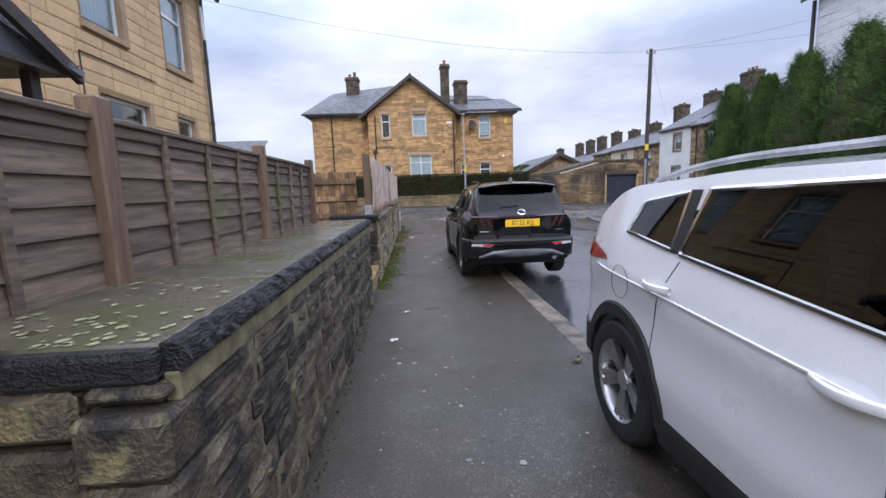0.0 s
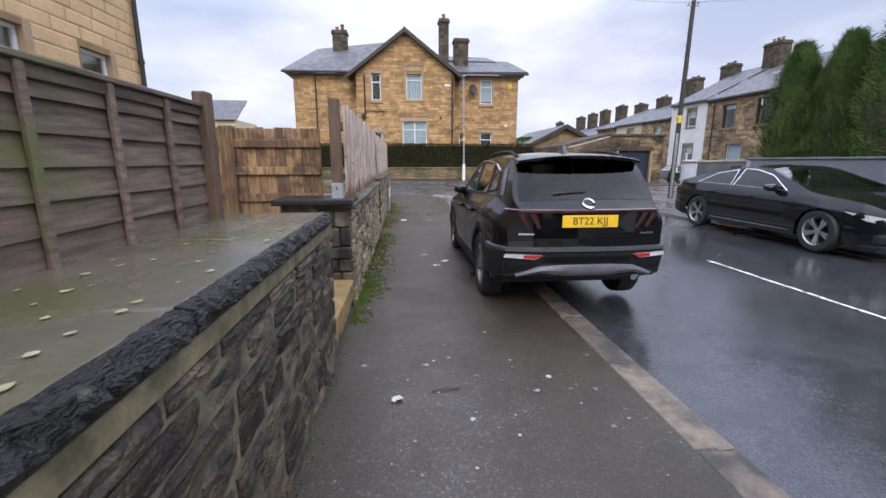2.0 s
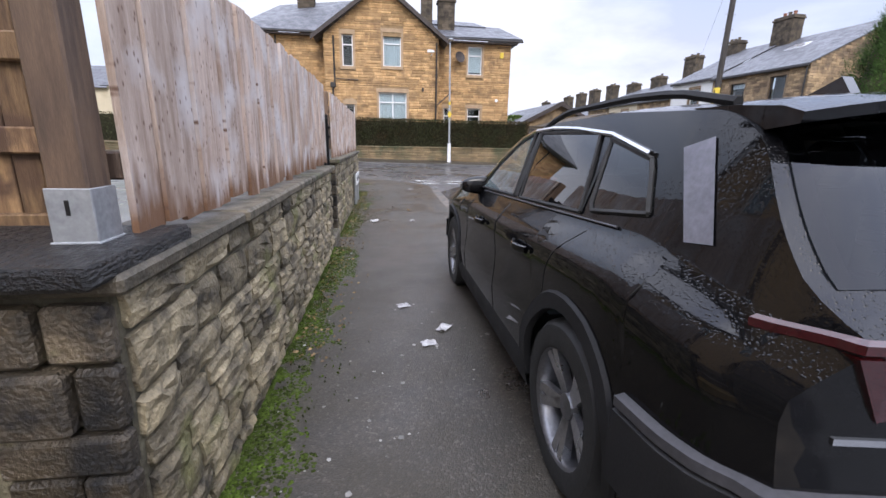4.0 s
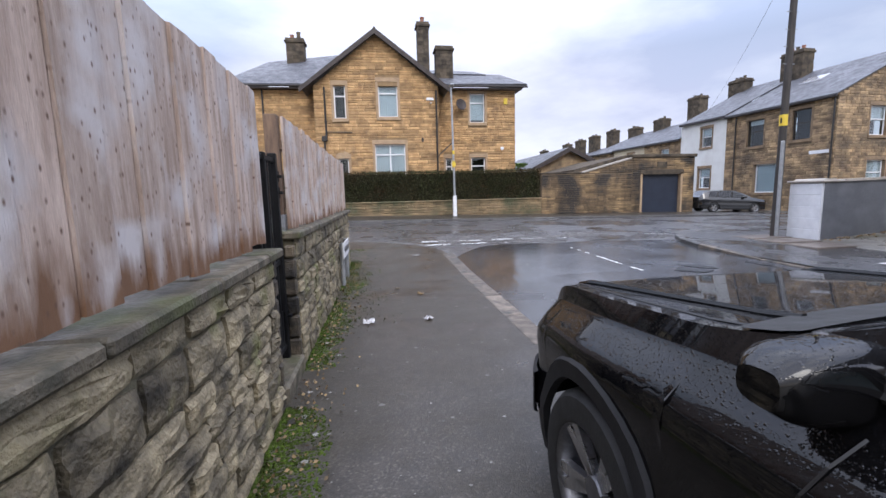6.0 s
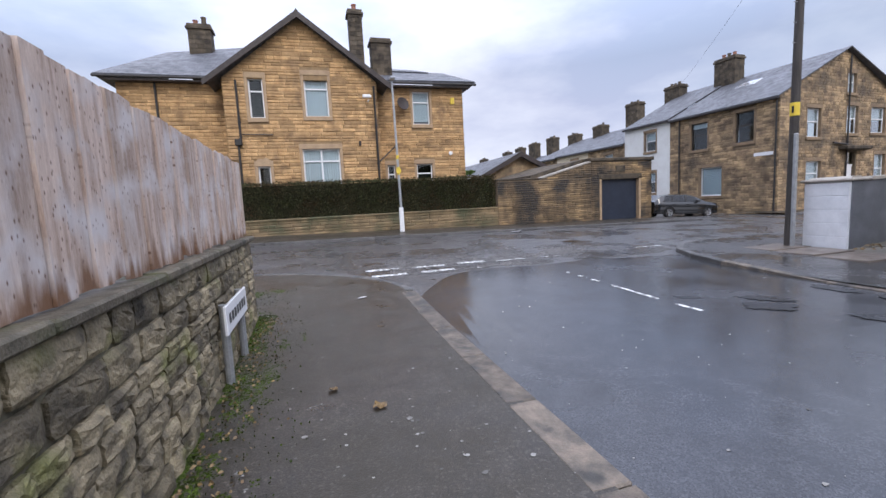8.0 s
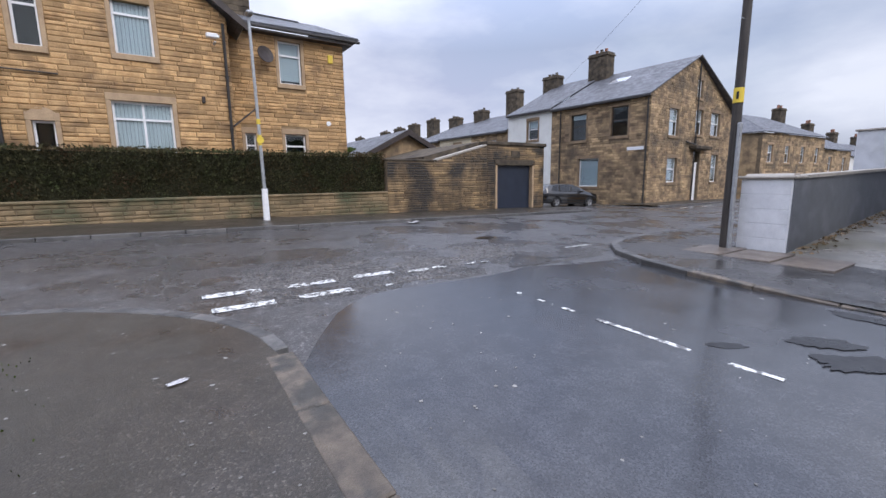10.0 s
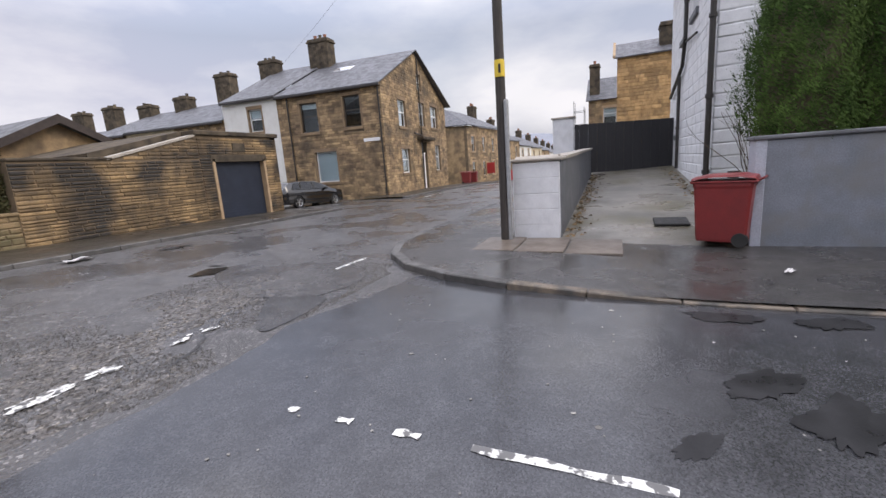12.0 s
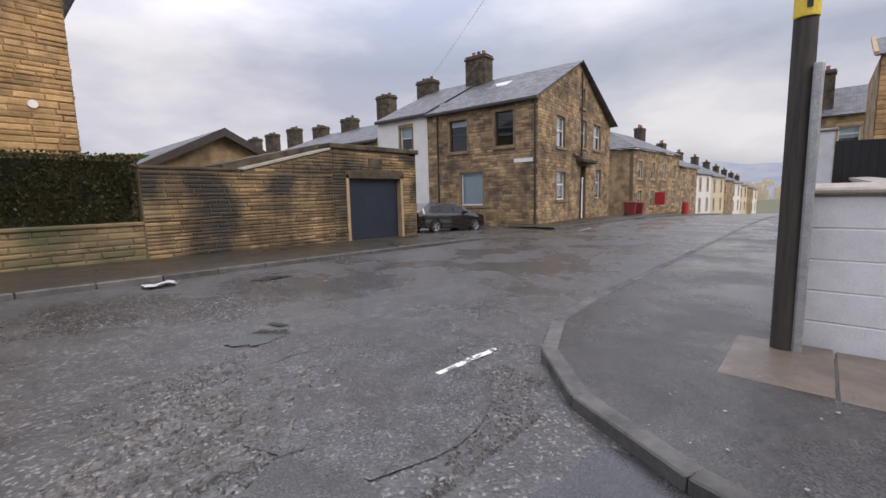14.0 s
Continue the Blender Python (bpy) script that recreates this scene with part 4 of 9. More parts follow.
def courses(g, a0, a1, z0, z1, holes=(), h=(0.1, 0.17), w=(0.28, 0.8), proud=0.02, seed=0, limit=None):
    """Rock-faced stones in courses over a wall, with bevelled faces and recessed joints."""
    rnd = random.Random(seed)
    z = z0
    while z < z1 - 0.05:
        hh = min(rnd.uniform(*h), z1 - z)
        lo, hi = (a0, a1) if limit is None else limit(z + hh)
        if hi - lo > 0.1:
            for s, e in spans(lo, hi, holes, z, z + hh):
                a = s
                while a < e - 0.01:
                    ww = rnd.uniform(*w)
                    if e - a - ww < w[0] * 0.6:
                        ww = e - a
                    p = proud * rnd.uniform(0.5, 1.5)
                    j, b = 0.006, min(0.022, ww * 0.3)
                    x0, x1, q0, q1 = a + j, a + ww - j, z + j, z + hh - j
                    g.add([(x0, 0, q0), (x1, 0, q0), (x1, 0, q1), (x0, 0, q1), (x0 + b, -p, q0 + b), (x1 - b, -p * rnd.uniform(0.6, 1.2), q0 + b), (x1 - b, -p, q1 - b), (x0 + b, -p * rnd.uniform(0.6, 1.2), q1 - b)],
                          [(4, 5, 6, 7), (0, 1, 5, 4), (1, 2, 6, 5), (2, 3, 7, 6), (3, 0, 4, 7)])
                    a += ww
        z += hh


def pierced(g, a0, a1, z0, z1, holes, d0=0.0, d1=0.3):
    """A wall slab with openings cut right through."""
    As = sorted({a0, a1, *[min(max(v, a0), a1) for h in holes for v in (h[0], h[2])]})
    Zs = sorted({z0, z1, *[min(max(v, z0), z1) for h in holes for v in (h[1], h[3])]})
    for s, e in zip(As, As[1:]):
        run = None
        for u, v in zip(Zs, Zs[1:]):
            open_ = any(h[0] <= (s + e) / 2 <= h[2] and h[1] <= (u + v) / 2 <= h[3] for h in holes)
            if open_:
                if run:
                    g.box(s, d0, run[0], e, d1, run[1])
                run = None
            else:
                run = (run[0], v) if run else (u, v)
        if run:
            g.box(s, d0, run[0], e, d1, run[1])


def roof_sheet(g, corners, thick=0.08):
    """A sloping slab from four corners: eave left, eave right, ridge right, ridge left."""
    a, b, c, d = (Vector(p) for p in corners)
    n = (b - a).cross(d - a).normalized() * thick
    g.add([tuple(p) for p in (a, b, c, d)] + [tuple(p + n) for p in (a, b, c, d)], [(0, 1, 2, 3), (4, 5, 6, 7), (0, 1, 5, 4), (1, 2, 6, 5), (2, 3, 7, 6), (3, 0, 4, 7)])


def roof_part(name, sheets, parent, m=None, thick=0.08):
    g = Geo(m)
    for s in sheets:
        roof_sheet(g, s, thick)
    ob = part(name, g, M_SLATE, parent)
    me = ob.data
    uvl = me.uv_layers.new(name="UVMap")
    for poly in me.polygons:
        n = poly.normal
        side = Vector((0, 0, 1)).cross(n)
        side = side.normalized() if side.length > 0.01 else Vector((1, 0, 0))
        up = n.cross(side)
        for li in poly.loop_indices:
            co = me.vertices[me.loops[li].vertex_index].co
            uvl.data[li].uv = (co.dot(side), co.dot(up))
    return ob


def window(parent, m, a0, z0, a1, z1, style="casement", frame=M_UPVC, blind=0, surround=M_DRESS, arch=False, deep=0.12):
    """A window in an opening: frame with bars, panes, stone sill and head, a blind if asked for, and behind a sheet
    painted dark as the unlit inside.
    """
    f = 0.06
    tz = z0 + (z1 - z0) * (0.55 if style == "sash" else 0.68)
    As, Zs = [a0, a0 + f, a1 - f, a1], [z0, z0 + f, z1 - f, z1]
    if style in ("casement", "sash", "double"):
        Zs = [z0, z0 + f, tz - 0.03, tz + 0.03, z1 - f, z1]
    if style == "double":
        mid = (a0 + a1) / 2
        As = [a0, a0 + f, mid - 0.03, mid + 0.03, a1 - f, a1]
    g = Geo(m).lattice(As, Zs, lambda i, j: i % 2 == 0 or j % 2 == 0, deep, deep + 0.06)
    cells = [(As[i], Zs[j], As[i + 1], Zs[j + 1]) for i in range(1, len(As) - 1, 2) for j in range(1, len(Zs) - 1, 2)]
    fr = part("window", g, frame, parent)
    for c in cells:
        part("pane", Geo(m).box(c[0], deep + 0.025, c[1], c[2], deep + 0.035, c[3]), M_PANE, fr)
    if surround:
        part("sill", Geo(m).box(a0 - 0.1, -0.07, z0 - 0.16, a1 + 0.1, 0.115, z0 + 0.004, 0.012), surround, fr)
        part("lintel", Geo(m).box(a0 - 0.12, -0.025, z1 - 0.004, a1 + 0.12, 0.115, z1 + 0.2, 0.01), surround, fr)
        part("jamb", Geo(m).box(a0 - 0.11, -0.02, z0, a0 + 0.004, 0.115, z1, 0.01), surround, fr)
        part("jamb", Geo(m).box(a1 - 0.004, -0.02, z0, a1 + 0.11, 0.115, z1, 0.01), surround, fr)
    if blind:
        g, n = Geo(m), max(3, int((a1 - a0) / 0.09))
        for i in range(n):
            x = a0 + (a1 - a0) * (i + 0.5) / n
            g.box(x - 0.042, deep + 0.07, z1 - (z1 - z0) * blind, x + 0.044, deep + 0.076 + 0.01 * (i % 2), z1)
        part("blind", g, M_BLIND, fr)
    # thin sheet whose dark colour stands for the unlit inside
    part("room", Geo(m).box(a0 - 0.3, 0.75, z0 - 0.3, a1 + 0.3, 0.8, z1 + 0.3), M_ROOMSHADE, fr)
    return fr


def chimney(parent, m, x, y, z0, z1, sx, sy, pots, seed=0, pot=M_POT):
    g = Geo(m)
    g.box(x - sx / 2, y - sy / 2, z0, x + sx / 2, y + sy / 2, z1 - 0.25, 0.02)
    rnd = random.Random(seed)
    z = z0
    while z < z1 - 0.3:
        for sgn in (-1, 1):
            a = x - sx / 2
            while a < x + sx / 2 - 0.05:
                w = min(rnd.uniform(0.2, 0.4), x + sx / 2 - a)
                g.box(a + 0.008, y + sgn * (sy / 2 + 0.006) - 0.012, z + 0.008, a + w - 0.008, y + sgn * (sy / 2 + 0.006) + 0.012, z + 0.19)
                a += w
        z += 0.2
    st = part("chimney", g, M_CHIM, parent)
    part("chimney_cap", Geo(m).box(x - sx / 2 - 0.07, y - sy / 2 - 0.07, z1 - 0.25, x + sx / 2 + 0.07, y + sy / 2 + 0.07, z1 - 0.13, 0.015).box(x - sx / 2 - 0.02, y - sy / 2 - 0.02, z1 - 0.13, x + sx / 2 + 0.02, y + sy / 2 + 0.02, z1, 0.015), M_CHIM, st)
    for i in range(pots):
        px = x + (i - (pots - 1) / 2) * sx * 0.75 / max(1, pots)
        hgt = rnd.uniform(0.25, 0.45) if pot is M_POT else rnd.uniform(0.1, 0.25)
        p = part("chimney_pot", Geo(m @ Matrix.Translation((px, y, z1))).lathe([(0.0, 0), (0.12, 0), (0.1, hgt * 0.8), (0.125, hgt * 0.85), (0.12, hgt), (0.08, hgt), (0.07, hgt * 0.5)], 10, "z"), pot if i % 2 == 0 else M_CHIM, st)
    return st


def pipe(parent, m, pts, r=0.045, name="drainpipe", mt=M_PIPE):
    g = Geo(m).tube(pts, r, 8)
    for a, b in zip(pts, pts[1:]):
        if abs(a[2] - b[2]) > 1.2:
            for k in range(1, int(abs(a[2] - b[2]) / 1.6) + 1):
                t = k * 1.6 / abs(a[2] - b[2])
                p = [a[i] + (b[i] - a[i]) * min(t, 0.97) for i in range(3)]
                g.cyl((p[0], p[1], p[2] - 0.04), (p[0], p[1], p[2] + 0.04), r * 1.35, r * 1.35, 8)
    return part(name, g, mt, parent)


# ---- the golden stone house across the junction ----
house = thing("house", "gabled golden sandstone house with white windows and slate roof", "house")
BZ = 0.3
mf = facing(0, 29.2, 0)
holes = [(-1.39, 5.08, -0.83, 6.63), (0.71, 5.15, 1.65, 6.79), (0.45, 2.3, 1.94, 3.86), (-1.3, 1.9, -0.82, 3.2)]
wg = Geo(mf)
pierced(wg, -2.3, 3.64, BZ, 6.6, holes)
wg.prism([(-2.3, 6.6), (3.64, 6.6), (0.66, 9.0)], 0.0, 0.3)
wall = part("wall", wg, M_HOUSEJ, house)
GS = (9.0 - 6.6) / 2.97
cg = Geo(mf)
courses(cg, -2.3, 3.64, BZ, 8.8, [(h[0] - 0.11, h[1] - 0.16, h[2] + 0.11, h[3] + 0.2) for h in holes], seed=1,
        limit=lambda z: (-2.3, 3.64) if z < 6.6 else (-2.3 + (z - 6.6) / GS, 3.64 - (z - 6.6) / GS))
tagged(part("stonework", cg, M_HOUSE, wall, fix=False), kind="stuff")
window(house, mf, *holes[0], blind=0)
window(house, mf, *holes[1], blind=0.95)
window(house, mf, *holes[2], style="double", blind=0.85)
fr = window(house, mf, *holes[3], style="single")
part("arched_head", Geo(mf).prism([(-1.42, 3.2)] + [(-1.06 - 0.36 * math.cos(a), 3.2 + 0.34 * math.sin(a)) for a in [math.pi * k / 10 for k in range(11)]] + [(-0.7, 3.2)], -0.03, 0.1), M_DRESS, fr)
# return walls of the gabled front
for x, turn in ((-2.3, -90), (3.64, 90)):
    m2 = facing(x, 29.2, 0, turn)
    g = Geo(m2)
    rng = (-1.6, -0.0) if turn == -90 else (0.0, 1.6)
    pierced(g, rng[0], rng[1], BZ, 6.6, [], 0.0, 0.25)
    w2 = part("wall", g, M_HOUSEJ, house)
    cg = Geo(m2)
    courses(cg, rng[0], rng[1], BZ, 6.6, seed=5)
    tagged(part("stonework", cg, M_HOUSE, w2, fix=False), kind="stuff")
# wings
for (x0, x1, yw, hl, sd) in ((3.4, 7.98, 30.6, [(5.5, 5.1, 6.32, 6.62), (5.54, 1.9, 6.32, 3.28), (4.15, 1.9, 4.52, 3.26)], 7), (-6.3, -2.2, 30.6, [], 8)):
    m2 = facing(0, yw, 0)
    g = Geo(m2)
    pierced(g, x0, x1, BZ, 6.85, hl)
    w2 = part("wall", g, M_HOUSEJ, house)
    cg = Geo(m2)
    courses(cg, x0, x1, BZ, 6.85, [(h[0] - 0.11, h[1] - 0.16, h[2] + 0.11, h[3] + 0.2) for h in hl], seed=sd)
    tagged(part("stonework", cg, M_HOUSE, w2, fix=False), kind="stuff")
    for k, h in enumerate(hl):
        window(house, m2, *h, blind=0.9 if k == 0 else 0)
# side walls
for x, turn, sd in ((7.98, 90, 11), (-6.3, -90, 12)):
    m2 = facing(x, 30.6, 0, turn)
    rng = (0.0, 8.0) if turn == 90 else (-8.0, 0.0)
    g = Geo(m2)
    pierced(g, *rng, BZ, 6.85, [])
    w2 = part("wall", g, M_HOUSEJ, house)
    cg = Geo(m2)
    courses(cg, *rng, BZ, 6.85, seed=sd)
    tagged(part("stonework", cg, M_HOUSE, w2, fix=False), kind="stuff")
part("wall", Geo().box(-6.3, 38.3, BZ, 7.98, 38.6, 6.85), M_HOUSEJ, house)
# roofs: gable front with wide verges, low hipped wings
ey, ry = 28.85, 35.0
roof_part("roof", [((-2.85, ey, 6.2 + 0.25), (-2.85, ry, 6.2 + 0.25), (0.66, ry, 9.05), (0.66, ey, 9.05)), ((4.17, ry, 6.45), (4.17, ey, 6.45), (0.66, ey, 9.05), (0.66, ry, 9.05))], house)
roof_part("roof", [((-6.85, 30.2, 6.85), (-2.2, 30.2, 6.85), (-0.6, 34.4, 9.6), (-5.4, 34.4, 9.05)), ((-6.85, 38.9, 6.85), (-6.85, 30.2, 6.85), (-5.4, 34.4, 9.05), (-5.4, 34.6, 9.05))], house)
roof_part("roof", [((3.5, 30.2, 6.9), (8.5, 30.2, 6.95), (7.9, 33.4, 8.25), (3.5, 33.4, 8.25)), ((8.5, 30.2, 6.95), (8.5, 38.9, 6.95), (7.9, 36.0, 8.25), (7.9, 33.4, 8.25)), ((0.66, 33.0, 8.2), (7.0, 33.0, 8.15), (6.6, 35.0, 8.85), (0.66, 35.0, 8.95))], house)
for s, xe in ((-1, -2.9), (1, 4.22)):
    part("bargeboard", Geo().prism([(xe, 6.2), (xe, 6.42), (0.66, 9.12), (0.66, 8.86)], ey - 0.05, ey), M_FASCIA, house)
for x0, x1, z, yy in ((-6.9, -2.35, 6.78, 30.12), (3.9, 8.56, 6.82, 30.12)):
    part("gutter", Geo().box(x0, yy, z, x1, yy + 0.1, z + 0.1, 0.03), M_PIPE, house)
    part("soffit", Geo().box(x0 + 0.3, yy + 0.1, z - 0.08, x1 - 0.3, 30.6, z - 0.02), M_FASCIA, house)
part("ridge", Geo().prism([(0.52, 9.0), (0.66, 9.2), (0.8, 9.0)], ey, ry), M_CHIM, house)
chimney(house, Matrix(), -3.7, 33.6, 7.4, 10.1, 0.95, 0.7, 2, 1)
chimney(house, Matrix(), 3.2, 31.6, 7.2, 10.4, 0.62, 0.6, 1, 2)
chimney(house, Matrix(), 4.4, 32.2, 7.2, 9.4, 0.95, 0.7, 0, 3)
pipe(house, mf, [(-1.8, -0.08, 6.5), (-1.8, -0.08, 4.3), (-1.9, -0.1, 4.1), (-1.9, -0.1, 0.5)])
pipe(house, mf, [(3.52, -0.08, 6.4), (3.52, -0.08, 0.5)])
pipe(house, mf, [(3.6, -0.06, 3.3), (4.55, 1.25, 4.1)], 0.03)
pipe(house, facing(0, 30.6, 0), [(-4.95, -0.08, 6.8), (-4.95, -0.08, 0.5)])
pipe(house, mf, [(-1.8, -0.08, 4.45), (-0.6, -0.07, 4.42)], 0.02)
part("hopper", Geo(mf).box(-2.02, -0.2, 4.0, -1.76, -0.02, 4.25, 0.03), M_PIPE, house)
part("satellite_dish", Geo(facing(4.95, 30.3, 5.95) @ pose(0, 0, 0, 75, 0, 20)).lathe([(0.0, 0.02), (0.15, 0.03), (0.3, 0.08), (0.3, 0.1), (0.14, 0.05), (0, 0.04)], 18, "z"), M_FASCIA, house)
part("alarm_box", Geo(facing(0, 30.6, 0)).box(7.35, -0.07, 6.05, 7.55, 0, 6.35, 0.02), M_YELLOW, house)
part("vent_cover", Geo(facing(0, 30.6, 0)).cyl((7.25, 0.0, 3.75), (7.25, -0.06, 3.75), 0.09), M_UPVC, house)
part("security_camera", Geo(mf).box(3.0, -0.45, 5.85, 3.32, -0.28, 5.98, 0.02).box(3.22, -0.3, 5.75, 3.27, 0, 5.8).cyl((3.3, -0.36, 5.91), (3.36, -0.37, 5.9), 0.05), M_UPVC, house)
part("wall_lamp", Geo(mf).box(2.75, -0.12, 3.95, 2.85, 0, 4.15, 0.02), M_FASCIA, house)

# ---- far boundary wall, hedge and garage ----
bw = thing("boundary_wall", "long low buff stone wall below a clipped hedge", "wall", kind="structure")
part("core", Geo().prism([(-40, -0.2), (8.5, -0.2), (8.5, 1.0), (-40, 1.3)], 28.02, 28.3), M_TERRJ, bw)
cg = Geo(facing(0, 28.02, 0))
courses(cg, -40, 8.5, 0.0, 1.02, h=(0.1, 0.15), w=(0.25, 0.7), seed=21)
tagged(part("stonework", cg, M_LOWWALL, bw, fix=False), kind="stuff")
part("coping", Geo().box(-40, 27.96, 1.0, 8.5, 28.36, 1.08, 0.02), M_LOWWALL, bw)

gar = thing("garage", "stone garage with a dark roller shutter and flat roof", "garage")
gh = [(13.85, -0.2, 16.0, 2.08)]
mg = facing(0, 28.0, 0)
g = Geo(mg)
pierced(g, 8.5, 13.3, -0.2, 2.2, [])
pierced(g, 13.3, 16.75, -0.2, 2.95, gh)
g.prism([(10.6, 2.2), (13.3, 2.2), (13.3, 2.9)], 0.0, 0.3)
gw = part("wall", g, M_TERRJ, gar)
cg = Geo(mg)
courses(cg, 8.5, 13.3, -0.15, 2.2, h=(0.07, 0.11), w=(0.25, 0.7), seed=22)
courses(cg, 13.3, 16.75, -0.15, 2.92, [(gh[0][0] - 0.1, -0.2, gh[0][2] + 0.1, 2.3)], h=(0.07, 0.11), w=(0.25, 0.6), seed=23)
courses(cg, 10.6, 13.3, 2.2, 2.9, h=(0.07, 0.11), w=(0.25, 0.6), seed=24, limit=lambda z: (10.6 + (z - 2.2) / 0.26, 13.3))
tagged(part("stonework", cg, M_GARAGE, gw, fix=False), kind="stuff")
m2 = facing(16.75, 28.0, 0, 90)
g = Geo(m2)
pierced(g, 0, 6, -0.2, 2.95, [])
w2 = part("wall", g, M_TERRJ, gar)
cg = Geo(m2)
courses(cg, 0, 6, -0.15, 2.92, h=(0.07, 0.11), w=(0.25, 0.6), seed=25)
tagged(part("stonework", cg, M_GARAGE, w2, fix=False), kind="stuff")
part("coping", Geo(mg).box(8.5, -0.04, 2.2, 10.7, 0.34, 2.28, 0.02), M_CHIM, gar)
part("roof", Geo(mg).box(13.2, -0.08, 2.95, 16.85, 6.0, 3.1, 0.02), M_CHIM, gar, "dark flat roof edge")
part("roof_edge", Geo(mg).prism([(10.4, 2.24), (10.4, 2.42), (13.25, 3.12), (13.25, 2.95)], 0.5, 6.0), M_CHIM, gar)
part("coping", Geo(mg).prism([(10.55, 2.2), (10.55, 2.27), (13.25, 2.97), (13.25, 2.9)], -0.04, 0.34), M_CAP, gar, "pale sloping coping")
part("door_jamb", Geo(mg).box(13.75, -0.03, -0.1, 13.86, 0.2, 2.2, 0.01), M_DRESS, gar)
part("door_jamb", Geo(mg).box(15.99, -0.03, -0.1, 16.1, 0.2, 2.2, 0.01), M_DRESS, gar)
part("lintel", Geo(mg).box(13.7, -0.03, 2.08, 16.15, 0.2, 2.32, 0.01), M_CHIM, gar)
sh = part("roller_shutter", Geo(mg).box(13.86, 0.2, -0.1, 15.99, 0.24, 2.08), M_SHUTTER, gar)
slat = Geo(mg).prism([(13.87, 0.0), (15.98, 0.0), (15.98, 0.085), (13.87, 0.085)], 0.17, 0.2)
slat_me = mesh_of("slat", slat, M_SHUTTER)
for k in range(22):
    ob = new("slat", slat_me)
    ob.parent = sh
    ob.location = (0, 0, -0.02 + 0.095 * k)
part("vent_stone", Geo(mg).box(14.65, -0.03, 2.42, 15.2, 0.0, 2.72, 0.01), M_CHIM, gar)
# low gabled building behind the wall
ob_ = thing("outbuilding", "low buff outbuilding with a pale slate gable roof", "outbuilding")
part("wall", Geo().prism([(9.6, 0), (15.6, 0), (15.6, 2.4), (12.6, 3.9), (9.6, 2.4)], 34.0, 34.3), M_TERR, ob_)
part("wall", Geo().box(9.6, 34.3, 0, 9.9, 44, 2.4), M_TERR, ob_)
roof_part("roof", [((9.2, 44, 2.3), (9.2, 33.7, 2.3), (12.6, 33.7, 4.05), (12.6, 44, 4.05)), ((16.0, 33.7, 2.3), (16.0, 44, 2.3), (12.6, 44, 4.05), (12.6, 33.7, 4.05))], ob_)
part("bargeboard", Geo().prism([(9.1, 2.1), (9.1, 2.35), (12.6, 4.15), (16.1, 2.35), (16.1, 2.1), (12.6, 3.85)], 33.62, 33.7), M_FASCIA, ob_)

# ---- the terrace along the side street beyond ----
T = facing(24.2, 27.28, 0, 5.6)
terr = thing("terraced_house", "sooty stone end-of-terrace house with tall gable", "house", "terrace")
GW, GD = 12.3, 6.75
gh = [(2.3, 3.9, 3.55, 5.45), (6.0, 4.15, 7.15, 5.7), (8.5, 4.2, 10.1, 5.7), (2.35, 1.15, 3.7, 2.6), (6.1, -0.6, 7.1, 3.1), (9.1, 1.1, 10.3, 2.95), (5.95, 6.4, 6.8, 7.5)]
g = Geo(T)
pierced(g, 0, GW, -1.0, 6.0, gh)
pierced(g, 0, 5.0, 6.0, 6.0, [])
g.prism([(0, 6.0), (5.7, 6.0), (5.7, 8.75)], 0, 0.3).prism([(5.7, 7.5), (7.0, 7.5), (7.0, 8.3), (5.7, 8.75)], 0, 0.3).prism([(6.8, 6.0), (GW, 6.0), (6.8, 8.45)], 0, 0.3).box(5.7, 0, 6.0, 6.8, 0.3, 6.4).box(5.7, 0, 6.4, 5.95, 0.3, 7.5)
tw = part("wall", g, M_TERRJ, terr)
cg = Geo(T)
lim = lambda z: (0, GW) if z < 6 else ((z - 6) / 2.75 * 5.7, GW - (z - 6) / 2.75 * 6.6)
courses(cg, 0, GW, -0.9, 8.6, [(h[0] - 0.11, h[1] - 0.16, h[2] + 0.11, h[3] + 0.2) for h in gh], h=(0.12, 0.18), w=(0.22, 0.55), seed=31, limit=lim)
tagged(part("stonework", cg, M_TERR, tw, fix=False), kind="stuff")
for k, h in enumerate(gh):
    if k == 4:
        d = part("door", Geo(T).box(h[0], 0.15, h[1], h[2], 0.2, 2.3, 0.01).box(h[0], 0.12, 2.3, h[2], 0.2, 2.4), M_UPVC, terr)
        part("fanlight", Geo(T).box(h[0], 0.16, 2.4, h[2], 0.18, h[3]), M_PANE, d)
        # same dark-painted sheet behind the fanlight
        part("room", Geo(T).box(h[0] - 0.3, 0.7, 0, h[2] + 0.3, 0.75, 3.3), M_ROOMSHADE, d)
        part("canopy", Geo(T).box(5.3, -0.45, 3.2, 7.9, 0.1, 3.42, 0.04), M_CHIM, d)
    else:
        window(terr, T, *h, style="sash", blind=0.5 if k in (0, 1, 2) else 0.9, surround=M_TERRS)
W = T @ pose(0, 0, 0, 0, 0, -90 - 2.0)
wh = [(-5.2, 3.82, -4.05, 5.45), (-2.35, 3.88, -1.3, 5.56), (-4.5, 0.95, -3.1, 2.68)]
g = Geo(W)
pierced(g, -GD, 0, -1.0, 6.0, wh)
tw = part("wall", g, M_TERRJ, terr)
cg = Geo(W)
courses(cg, -GD, 0, -0.9, 6.0, [(h[0] - 0.11, h[1] - 0.16, h[2] + 0.11, h[3] + 0.2) for h in wh], h=(0.12, 0.18), w=(0.22, 0.55), seed=32)
tagged(part("stonework", cg, M_TERR, tw, fix=False), kind="stuff")
